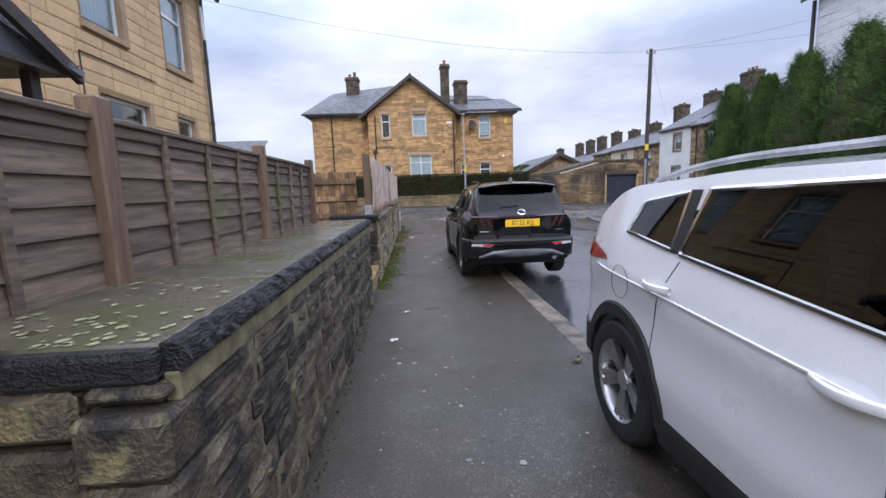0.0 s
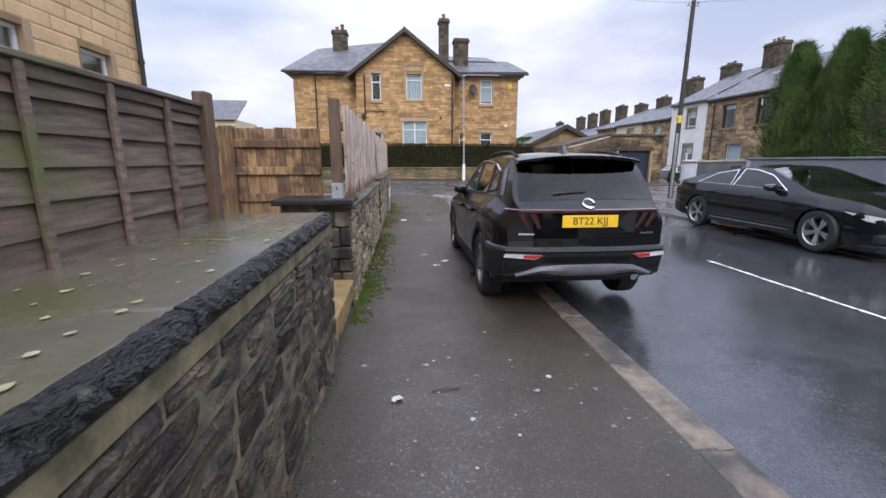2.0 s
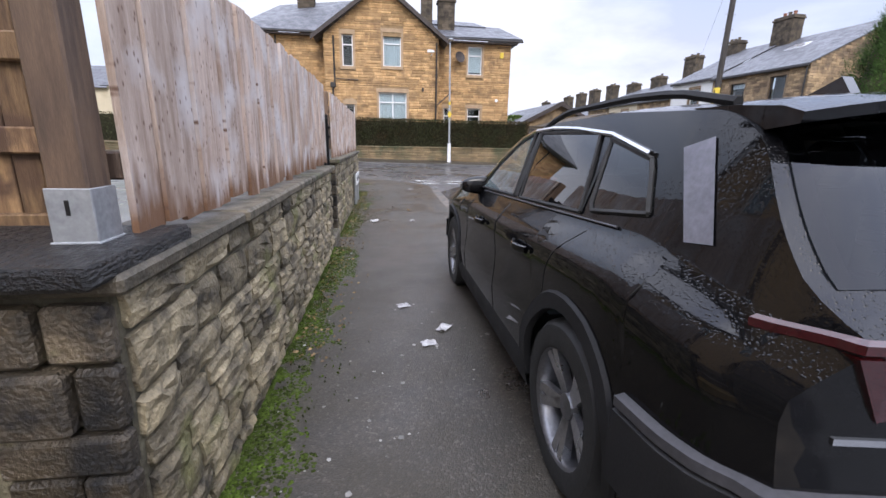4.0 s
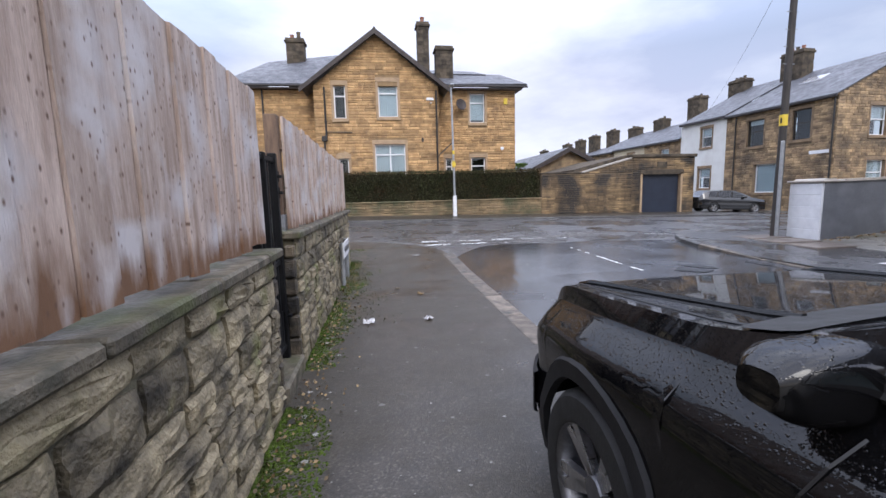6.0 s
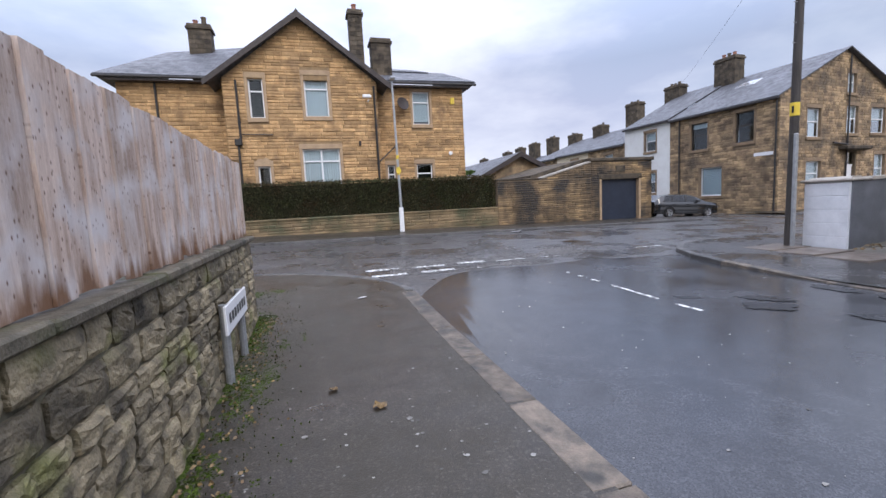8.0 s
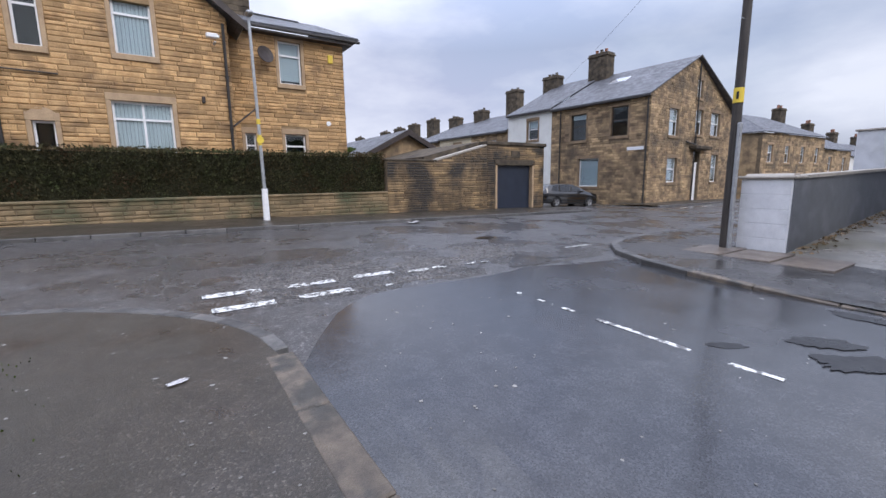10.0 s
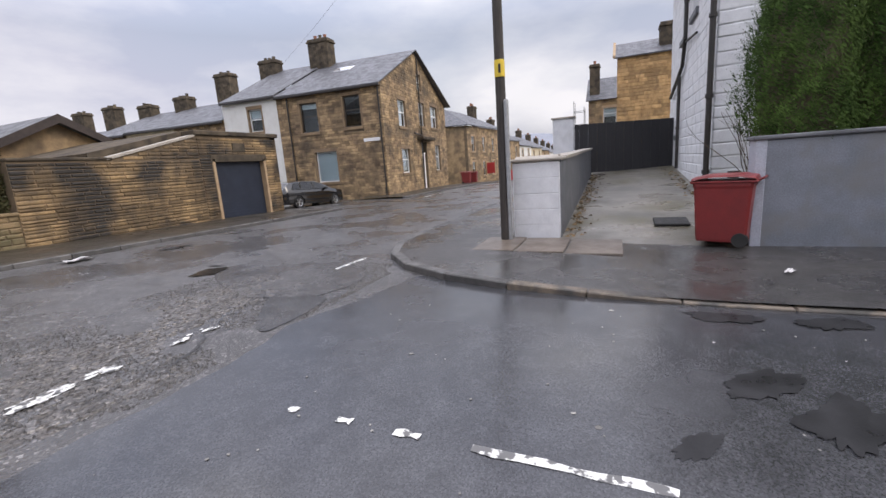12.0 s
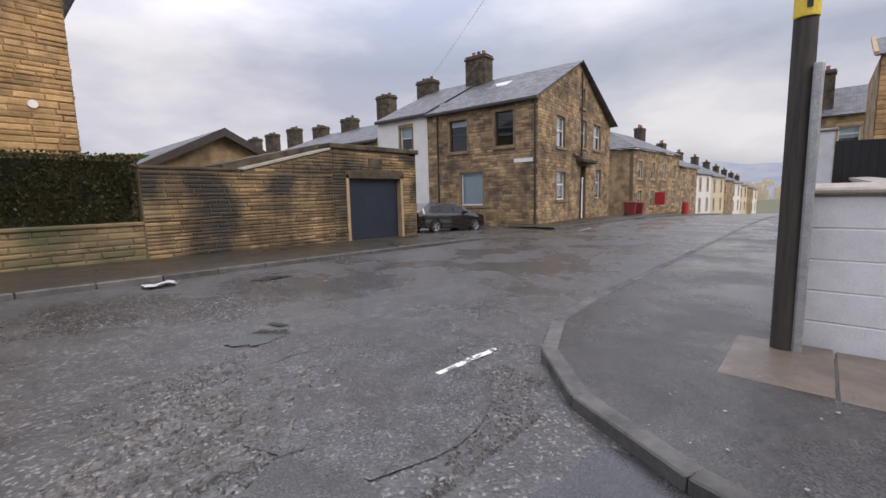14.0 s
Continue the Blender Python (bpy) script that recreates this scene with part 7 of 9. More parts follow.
def plate(parent, m, text, mt, w=0.52, h=0.111):
    p = part("number_plate", Geo(m).box(-w / 2, -0.006, -h / 2, w / 2, 0.0, h / 2, 0.002), mt, parent)
    cu = bpy.data.curves.new("plate_text", "FONT")
    cu.body, cu.size, cu.align_x, cu.align_y, cu.extrude = text, 0.094, "CENTER", "CENTER", 0.0008
    tmp = bpy.data.objects.new("plate_text", cu)
    scene.collection.objects.link(tmp)
    me = bpy.data.meshes.new_from_object(tmp.evaluated_get(bpy.context.evaluated_depsgraph_get()))
    bpy.data.objects.remove(tmp)
    me.transform(m @ Matrix.Translation((0, -0.0075, 0)) @ pose(0, 0, 0, 90, 0, 0) @ Matrix.Diagonal((0.98, 1.0, 1, 1)))
    # every character is a part of its own
    home = list(range(len(me.vertices)))

    def top_of(i):
        while home[i] != i:
            home[i] = home[home[i]]
            i = home[i]
        return i
    for e in me.edges:
        home[top_of(e.vertices[0])] = top_of(e.vertices[1])
    sets, seen = {}, {}
    for v in me.vertices:   # caps and sides of one character touch
        k = tuple(round(c, 4) for c in v.co)
        home[top_of(v.index)] = top_of(seen.setdefault(k, v.index))
    for q in me.polygons:
        sets.setdefault(top_of(q.vertices[0]), []).append(tuple(q.vertices))
    for faces in sets.values():
        ids = sorted({i for f in faces for i in f})
        at = {i: k for k, i in enumerate(ids)}
        part("letter", Geo().add([tuple(me.vertices[i].co) for i in ids], [tuple(at[i] for i in f) for f in faces]), M_INK, p, fix=False)
    bpy.data.meshes.remove(me)
    return p


TAIL = pose(0, 0, 0, 0, 0, -90)   # a plate's or badge's face turned to the car's tail


# black family SUV parked half on the footway
S1 = dict(L=4.45, W=0.87, xr=0.86, xf=3.52, R=0.355, arch=0.405, tumble=0.165, shoulder=0.86, clad=M_CLAD, rim=M_GREYALLOY, spoke=M_ALLOY, rear_glass=M_REARGLASS,
          belt=[(0, 0.97), (0.1, 1.02), (0.6, 1.1), (1.4, 1.07), (2.7, 1.03), (3.1, 1.0), (4.1, 0.92), (4.36, 0.82), (4.45, 0.66)],
          roof=[(0, 1.0), (0.05, 1.06), (0.14, 1.16), (0.36, 1.45), (0.5, 1.52), (1.1, 1.555), (1.7, 1.55), (2.05, 1.49), (2.45, 1.33), (2.95, 1.11), (3.15, 1.07), (4.05, 1.0), (4.33, 0.88), (4.45, 0.7)],
          plan=[(0, 0.72), (0.05, 0.8), (0.2, 0.845), (0.6, 0.87), (3.6, 0.87), (4.1, 0.83), (4.35, 0.74), (4.45, 0.58)],
          sill=[(0, 0.36), (0.5, 0.28), (4.0, 0.26), (4.45, 0.3)],
          wins=[[(0.62, 1.17), (0.98, 1.13), (1.04, 1.4), (0.72, 1.33)], [(1.05, 1.115), (1.84, 1.085), (1.88, 1.45), (1.14, 1.43)], [(1.94, 1.085), (2.78, 1.06), (2.5, 1.25), (2.2, 1.4), (1.98, 1.45)]],
          screens=[(0.1, 0.42), (2.2, 2.85)], cab=(1.5, 3.0), seats=(1.35, 2.0), dash=2.6, mirror=(2.8, 1.02), mirror_out=0.03, handles=[(1.38, 0.9), (2.26, 0.88)], gaps=[(1.9, 0.02), (2.85, -0.1), (1.12, -0.2)], rails=(0.55, 2.1), rail_mat=M_CLAD, mirror_paint=M_WETBLACK)
suv, sh1 = car("suv", "black family SUV with grey lower trim, wet from rain", S1, pose(2.19, 5.57, 0.0, 0, 0.8, 90), M_WETBLACK, [M_CARGLASS, M_CARGLASS, M_FOGGLASS])
plate(suv, Matrix.Translation((-0.012, 0, 0.91)) @ TAIL, "BT22 KJJ", M_PLATE)
part("plate_recess", Geo().box(-0.008, -0.44, 0.8, 0.0, 0.44, 0.985, 0.004), M_BLACKP, suv)
part("light_bar", band(sh1, 0.985, 1.02, 0.014, 0.14), M_DARKLENS, suv, "dark red full-width light bar")
for sgn in (-1, 1):
    for y0, y1 in ((0.5, 0.6), (0.6, 0.7)):
        part("tail_lamp", Geo().add([(-0.016, sgn * y0, 0.985), (-0.016, sgn * (y0 + 0.055), 0.985), (-0.006, sgn * (y1 - 0.13), 0.84), (-0.006, sgn * (y1 - 0.16), 0.85), (0.03, sgn * y0, 0.985), (0.03, sgn * (y0 + 0.055), 0.985), (0.03, sgn * (y1 - 0.13), 0.84), (0.03, sgn * (y1 - 0.16), 0.85)],
                                    [(0, 1, 2, 3), (4, 7, 6, 5), (0, 4, 5, 1), (3, 2, 6, 7), (0, 3, 7, 4), (1, 5, 6, 2)]), M_DARKLENS, suv, "fang-shaped smoked tail lamp")
    part("bumper_lamp", Geo().add([(x, sgn * y, z) for x in (-0.036, 0.02) for y, z in ((0.42, 0.605), (0.76, 0.615), (0.77, 0.58), (0.5, 0.565))], [(0, 1, 2, 3), (7, 6, 5, 4), (0, 4, 5, 1), (1, 5, 6, 2), (2, 6, 7, 3), (3, 7, 4, 0)]), M_CLEARLENS, suv)
    part("reflector", Geo().add([(x, sgn * y, z) for x in (-0.042, 0.02) for y, z in ((0.42, 0.605), (0.6, 0.608), (0.6, 0.58), (0.5, 0.572))], [(0, 1, 2, 3), (7, 6, 5, 4), (0, 4, 5, 1), (1, 5, 6, 2), (2, 6, 7, 3), (3, 7, 4, 0)]), M_REDLENS, suv)
    part("badge_bar", Geo().box(-0.006, min(sgn * 0.5, sgn * 0.64), 0.785, 0.0, max(sgn * 0.5, sgn * 0.64), 0.8), M_CHROME, suv)
part("exhaust", Geo().cyl((-0.01, -0.52, 0.36), (0.12, -0.52, 0.36), 0.04, n=14), M_CHROME, suv)
part("bumper_trim", band(sh1, 0.63, 0.675, 0.03, 0.42), M_SILVERTRIM, suv, smooth=True)
part("bumper", band(sh1, 0.38, 0.632, 0.022, 0.42), M_CLAD, suv, smooth=True)
half_ = [(0.66, 0.415), (0.44, 0.5), (0.2, 0.515), (0.0, 0.515)]
rim_ = [(0.64, 0.375), (0.44, 0.43), (0.2, 0.4), (0.0, 0.4)]
rows = []
for (y0, z0), (y1, z1) in zip([(-y, z) for y, z in half_] + half_[::-1][1:], [(-y, z) for y, z in rim_] + rim_[::-1][1:]):
    rows.append([(0.02, y0, z0), (-0.035, y0, z0), (-0.052, (y0 + y1) / 2, (z0 + z1) / 2), (-0.03, y1, z1), (0.02, y1, z1)])
part("skid_plate", Geo().grid(rows).add(rows[0], [tuple(range(5))]).add(rows[-1], [tuple(range(4, -1, -1))]), M_SKID, suv, smooth=True)
mesh_ = Geo()
for j in range(3):
    for i in range(33):
        y = -0.41 + 0.0252 * i + 0.0126 * (j % 2)
        mesh_.cyl((-0.02, y, 0.54 + 0.021 * j), (-0.03, y, 0.54 + 0.021 * j), 0.012, 0.005, 4)
tagged(part("bumper_mesh", mesh_, M_BLACKP, suv), kind="stuff")
part("badge", Geo(Matrix.Translation((0.045, 0, 1.07)) @ Matrix.Rotation(radians(-40), 4, "Y")).lathe([(0.045, 0.0), (0.055, 0.01), (0.065, 0)], 20, "z"), M_CHROME, suv)
rows = []
for i in range(17):
    y = 0.6 * (-1 + i / 8)
    zt = sh1.top(0.62, y)
    lip = 0.21 + 0.07 * (abs(y) / 0.6) ** 3
    rows.append([(0.66, y, sh1.top(0.66, y) + 0.003), (0.5, y, zt + 0.002), (0.34, y, zt - 0.012), (lip, y, zt - 0.03), (lip + 0.004, y, zt - 0.055), (lip + 0.07, y, zt - 0.062), (0.44, y, zt - 0.07)])
part("spoiler", Geo().grid(rows).add(rows[0], [tuple(range(7))]).add(rows[-1], [tuple(range(6, -1, -1))]), M_WETBLACK, suv, smooth=True)
part("brake_lamp", Geo().box(0.222, -0.16, sh1.top(0.62, 0) - 0.052, 0.24, 0.16, sh1.top(0.62, 0) - 0.036), M_DARKLENS, suv)
part("wiper", Geo().tube([(0.13, 0.0, 1.17), (0.11, 0.3, 1.15)], 0.01), M_RUBBER, suv)
part("aerial_fin", Geo().prism([(0.68, 1.52), (0.9, 1.54), (0.74, 1.61)], -0.02, 0.02), M_BLACKP, suv)
part("wiper", Geo().tube([(2.9, 0.5, 1.13), (2.8, -0.15, 1.22)], 0.01), M_RUBBER, suv)
rows = []
for i in range(17):
    y = -0.72 + 1.44 * i / 16
    x0 = 2.9 + 0.14 * (1 - (y / 0.75) ** 2)
    rows.append([(x0 + 0.05 * j, y, sh1.top(x0 + 0.05 * j, y) + 0.007) for j in range(4)])
part("scuttle", Geo().grid(rows), M_RUBBER, suv)
for sgn in (-1, 1):
    part("side_trim", Geo().tube([(x, sgn * (sh1.side(x, sh1.belt(x)) + 0.004), sh1.belt(x) + 0.012) for x in [0.75 + 0.1 * k for k in range(20)]], 0.005, 5), M_SILVERTRIM, suv)
    part("pillar_trim", Geo().add([(x, sgn * (sh1.side(x, z) + 0.006), z) for x, z in ((0.33, 1.13), (0.43, 1.12), (0.6, 1.37), (0.5, 1.4))], [(0, 1, 2, 3)]), M_SKID, suv)
    part("window_line", Geo().tube([(x, sgn * (sh1.side(x, z) + 0.01), z) for x, z in [(0.74, 1.35), (1.04, 1.42), (1.4, 1.455), (1.7, 1.47), (1.98, 1.465), (2.2, 1.42), (2.36, 1.345), (2.52, 1.26), (2.68, 1.15), (2.8, 1.07)]], 0.011, 6), M_CHROME, suv, smooth=True)
    part("bonnet_crease", Geo().tube([(x, sgn * (0.5 + 0.1 * (x - 3.1)), sh1.top(x, 0.55) + 0.004) for x in [3.1 + 0.1 * k for k in range(11)]], 0.012, 6), M_WETBLACK, suv, smooth=True)
    part("bonnet_gap", Geo().tube([(x, sgn * (sh1.side(x, sh1.edge(x)) - 0.06), sh1.top(x, sh1.side(x, sh1.edge(x)) - 0.06) + 0.001) for x in [3.0 + 0.1 * k for k in range(13)]], 0.004, 4), M_INK, suv)
    part("headlamp", Geo().box(4.26, min(sgn * 0.45, sgn * 0.7), 0.72, 4.36, max(sgn * 0.45, sgn * 0.7), 0.8, 0.02), M_CLEARLENS, suv)
part("bumper", band(sh1, 0.4, 0.6, 0.02, 0.4, 1), M_CLAD, suv, smooth=True)
part("grille", Geo().box(4.37, -0.5, 0.45, 4.452, 0.5, 0.7, 0.02), M_CLAD, suv)
plate(suv, Matrix.Translation((4.475, 0, 0.5)) @ pose(0, 0, 0, 0, 0, 90), "BT22 KJJ", M_PLATEW)


def round_ends(root, L):
    """Bows a car's tail and nose in plan, and rakes and tucks its tail between bumper, tailgate and lamps."""
    rake = [(0.2, 0.14), (0.36, 0.08), (0.46, 0.01), (0.62, 0.0), (0.66, 0.0), (0.7, 0.012), (0.9, 0.014), (0.97, 0.0), (1.03, 0.0), (1.1, 0.02), (1.25, 0.02), (1.5, 0.0)]
    for ob in root.children_recursive:
        if ob.name.startswith(("number_plate", "letter")):
            if min(v.co.x for v in ob.data.vertices) < 1:
                ob.data.transform(Matrix.Translation((0.013, 0, 0)))
            continue
        for v in ob.data.vertices:
            x, y, z = v.co
            tail, nose = max(0.0, 1 - x / 0.7) ** 1.4, max(0.0, 1 - (L - x) / 0.6) ** 1.4
            v.co.x = x + tail * (lerp(rake, z) + 0.11 * (abs(y) / 0.85) ** 2.6) - nose * 0.16 * (abs(y) / 0.85) ** 2.4
        ob.data.update()


round_ends(suv, S1["L"])
solid("red_card", Geo(pose(1.97, 8.42, 1.065, 12, 0, 8)).box(-0.12, -0.05, -0.004, 0.12, 0.05, 0.03, 0.006), M_RED, "red card box lying on the dashboard of the black car", "box")

# white SUV, nose towards the walker
S2 = dict(L=4.5, W=0.92, xr=0.72, xf=3.4, R=0.35, arch=0.39, tumble=0.15, clad=M_RUBBER, rim=M_ALLOY, bright=True,
          belt=[(0, 1.04), (0.2, 1.16), (0.7, 1.17), (1.3, 1.1), (2.2, 1.02), (3.1, 0.98), (4.2, 0.92), (4.5, 0.7)],
          roof=[(0, 1.06), (0.1, 1.17), (0.45, 1.42), (0.65, 1.48), (1.3, 1.54), (2.0, 1.55), (2.5, 1.48), (3.3, 1.1), (4.2, 1.0), (4.5, 0.75)],
          plan=[(0, 0.66), (0.06, 0.78), (0.2, 0.86), (0.6, 0.92), (3.6, 0.92), (4.2, 0.86), (4.5, 0.6)],
          sill=[(0, 0.36), (0.4, 0.3), (4.0, 0.28), (4.5, 0.3)],
          wins=[[(0.72, 1.2), (1.12, 1.15), (1.12, 1.41), (0.8, 1.36)], [(1.18, 1.14), (2.05, 1.055), (2.05, 1.455), (1.2, 1.42)], [(2.12, 1.05), (3.0, 1.02), (2.6, 1.36), (2.14, 1.455)]],
          screens=[(0.14, 0.42), (2.6, 3.2)], cab=(1.5, 3.0), seats=(1.4, 2.3), dash=2.9, mirror=(2.8, 1.04), handles=[(1.1, 0.98), (1.98, 0.9)], gaps=[(1.05, 0.14), (2.08, 0.0), (3.0, -0.1)], rails=(0.75, 2.5), rail_mat=M_GALV, handle_paint=M_WHITEP)
wsuv, sh2 = car("suv", "white SUV with black wheel arches and chrome window line", S2, pose(2.6, 2.32, -0.02, 0, 0, -90), M_WHITEP, [M_CARGLASS, M_CARGLASS, M_CARGLASS])
for sgn in (-1, 1):
    rows = []
    for i in range(9):
        x = 0.01 + 0.56 * i / 8
        zc, h = 1.07 - 0.03 * i / 8, 0.06 * (1 - (i / 8) ** 1.8) + 0.006
        rows.append([(x, sgn * (sh2.side(x, zc + h * j) + 0.012), zc + h * j) for j in (-1, -0.4, 0.2, 0.8)])
    part("tail_lamp", Geo().grid(rows), M_REDLENS, wsuv, "bright red wraparound tail lamp", smooth=True)
    part("fuel_flap", Geo().tube([(0.75 + 0.09 * math.cos(a), sgn * (sh2.side(0.75, 0.95) + 0.001), 0.93 + 0.09 * math.sin(a)) for a in [6.2832 * k / 20 for k in range(21)]], 0.0015, 4), M_CLAD, wsuv) if sgn < 0 else None
    part("side_crease", Geo().tube([(x, sgn * (sh2.side(x, 0.98 - 0.05 * (x - 0.4)) + 0.002), 0.98 - 0.05 * (x - 0.4)) for x in [0.4 + 0.15 * k for k in range(18)]], 0.006, 5), M_WHITEP, wsuv)
part("bumper", band(sh2, 0.36, 0.56, 0.02, 0.34), M_RUBBER, wsuv, smooth=True)
plate(wsuv, Matrix.Translation((-0.012, 0, 0.8)) @ TAIL, "", M_PLATE)

# dark saloon across the side street
S3 = dict(L=4.95, W=0.95, xr=1.05, xf=3.98, R=0.35, arch=0.385, tumble=0.24, rim=M_ALLOY, bright=True,
          belt=[(0, 0.9), (0.3, 0.98), (1.2, 0.98), (3.2, 0.93), (3.6, 0.92), (4.6, 0.8), (4.85, 0.68), (4.95, 0.55)],
          roof=[(0, 0.93), (0.25, 1.03), (0.9, 1.2), (1.6, 1.36), (2.2, 1.42), (2.7, 1.4), (3.2, 1.2), (3.75, 0.98), (4.6, 0.86), (4.85, 0.74), (4.95, 0.58)],
          plan=[(0, 0.72), (0.08, 0.84), (0.4, 0.93), (1.0, 0.95), (4.0, 0.95), (4.6, 0.86), (4.85, 0.72), (4.95, 0.5)],
          sill=[(0, 0.34), (0.5, 0.24), (4.3, 0.22), (4.95, 0.26)],
          wins=[[(0.95, 1.02), (1.95, 1.0), (1.95, 1.31), (1.4, 1.22)], [(2.02, 1.0), (3.3, 0.965), (2.85, 1.22), (2.4, 1.32), (2.05, 1.325)]],
          screens=[(0.4, 1.5), (2.9, 3.55)], cab=(1.6, 3.0), seats=(1.7, 2.5), dash=3.1, mirror=(3.05, 0.96), handles=[(1.45, 0.84), (2.5, 0.82)], gaps=[(1.98, 0.0), (3.35, -0.1), (1.3, -0.12)])
sal, sh3 = car("saloon_car", "dark fastback saloon with chrome window line and alloys", S3, pose(8.2, 12.25, -0.04, 0, 0, -90), M_GREYP, [M_CARGLASS, M_CARGLASS])
for sgn in (-1, 1):
    part("headlamp", Geo().add([(x, sgn * (sh3.side(min(x, 4.85), 0.66) * f + 0.012), z) for x, z, f in ((4.35, 0.72, 1), (4.68, 0.69, 1), (4.9, 0.64, 0.98), (4.9, 0.56, 0.98), (4.66, 0.6, 1))], [(0, 1, 2, 3, 4)]), M_CLEARLENS, sal, "long bright headlamp")
    part("tail_lamp", Geo().add([(x, sgn * (sh3.side(x, z) + 0.01), z) for x, z in ((0.02, 0.86), (0.35, 0.88), (0.3, 0.8), (0.02, 0.76))], [(0, 1, 2, 3)]), M_REDLENS, sal)
    part("sill_trim", Geo().tube([(x, sgn * (sh3.side(x, 0.3) + 0.01), 0.3) for x in (1.5, 2.2, 2.9, 3.5)], 0.008, 5), M_CHROME, sal)
gr = part("grille", Geo().box(4.9, -0.34, 0.36, 4.965, 0.34, 0.72, 0.02), M_INK, sal)
for k in range(5):
    part("grille_bar", Geo().box(4.965, -0.31, 0.4 + 0.06 * k, 4.972, 0.31, 0.415 + 0.06 * k), M_CHROME, gr)
part("air_intake", Geo().box(4.7, -0.78, 0.26, 4.86, 0.78, 0.42, 0.03), M_CLAD, sal)

# small dark estate outside the end house
S4 = dict(L=4.5, W=0.88, xr=0.9, xf=3.5, R=0.32, arch=0.36, tumble=0.2, rim=M_ALLOY,
          belt=[(0, 0.9), (0.3, 0.95), (3.2, 0.9), (4.2, 0.78), (4.5, 0.55)],
          roof=[(0, 0.95), (0.15, 1.1), (0.45, 1.38), (1.0, 1.43), (2.2, 1.44), (2.7, 1.3), (3.3, 0.98), (4.2, 0.84), (4.5, 0.6)],
          plan=[(0, 0.7), (0.2, 0.84), (0.6, 0.88), (3.6, 0.88), (4.2, 0.8), (4.5, 0.5)], sill=[(0, 0.3), (4.5, 0.24)],
          wins=[[(0.5, 0.98), (1.1, 0.97), (1.1, 1.33), (0.7, 1.28)], [(1.15, 0.97), (2.0, 0.955), (2.0, 1.36), (1.18, 1.34)], [(2.06, 0.955), (2.95, 0.94), (2.5, 1.28), (2.1, 1.35)]],
          screens=[(0.15, 0.42), (2.6, 3.2)], cab=(1.5, 3.0), seats=(1.4, 2.3), dash=2.8, mirror=(2.75, 0.94), handles=[(1.2, 0.82), (2.1, 0.8)], gaps=[(2.03, 0.0), (3.0, -0.1)])
est, sh4 = car("estate_car", "small dark estate car parked by the stone house", S4, pose(18.2, 29.9, rise(20, 29) - 0.03, 0, 2.2, -8) @ Matrix.Diagonal((0.88, 0.88, 0.88, 1)), M_BLACKP, [M_CARGLASS] * 3)
for sgn in (-1, 1):
    part("headlamp", Geo().add([(x, sgn * (sh4.side(min(x, 4.4), 0.62) + 0.012), z) for x, z in ((4.05, 0.68), (4.3, 0.66), (4.42, 0.58), (4.2, 0.56))], [(0, 1, 2, 3)]), M_CLEARLENS, est)
plate(est, Matrix.Translation((4.51, 0, 0.42)) @ pose(0, 0, 0, 0, 0, 90), "", M_PLATEW)


# ---- greenery ----
def leaf_cloud(g, pts, size, rnd, up=0.3):
    """Small folded leaf sprays at each point, turned out along its normal."""
    for p, n in pts:
        n = (Vector(n) + Vector((rnd.uniform(-0.7, 0.7), rnd.uniform(-0.7, 0.7), rnd.uniform(-0.4, 0.7) + up))).normalized()
        s = n.cross(Vector((rnd.uniform(-1, 1), rnd.uniform(-1, 1), rnd.uniform(-1, 1)))).normalized()
        l = size * rnd.uniform(0.6, 1.4)
        w = l * rnd.uniform(0.3, 0.5)
        a = Vector(p)
        g.add([tuple(a), tuple(a + n * l * 0.5 + s * w), tuple(a + n * l), tuple(a + n * l * 0.5 - s * w)], [(0, 1, 2, 3)])


hedge = thing("hedge", "long clipped hedge, dark green browning in places, above the wall", "hedge")
rnd = random.Random(21)
# added plain box; its dark colour gives the shade behind the foliage
part("inner_stem", Geo().box(-40, 28.33, 1.05, 8.4, 29.05, 2.36), M_HEDGEIN, hedge, "plain dark box whose colour stands for the shade inside the hedge")
pts = []
wob = lambda x, z: 0.09 * noise.noise(Vector((x * 0.9, z * 1.4, 3))) + 0.05 * noise.noise(Vector((x * 3, z * 3, 7)))
for x0, x1, dens in ((-10, 8.55, 800), (-40, -10, 140)):
    for _ in range(int((x1 - x0) * 1.45 * dens)):
        x, z = rnd.uniform(x0, x1), rnd.uniform(1.05, 2.5)
        if rnd.random() < 0.3 and z < 1.45:
            continue
        pts.append(((x, 28.22 - wob(x, z) + rnd.uniform(0, 0.16), z), (0, -1, 0.1)))
    for _ in range(int((x1 - x0) * 0.9 * dens * 0.45)):
        x, y = rnd.uniform(x0, x1), rnd.uniform(28.2, 29.1)
        pts.append(((x, y, 2.4 + 0.05 * noise.noise(Vector((x * 1.3, y, 0)))), (0, 0, 1)))
for _ in range(900):
    y, z = rnd.uniform(28.2, 29.1), rnd.uniform(1.05, 2.5)
    pts.append(((8.45 + rnd.uniform(-0.1, 0.1), y, z), (1, 0, 0.1)))
g = Geo()
leaf_cloud(g, pts, 0.066, rnd)
tagged(part("foliage", g, M_HEDGE, hedge, fix=False), kind="stuff")


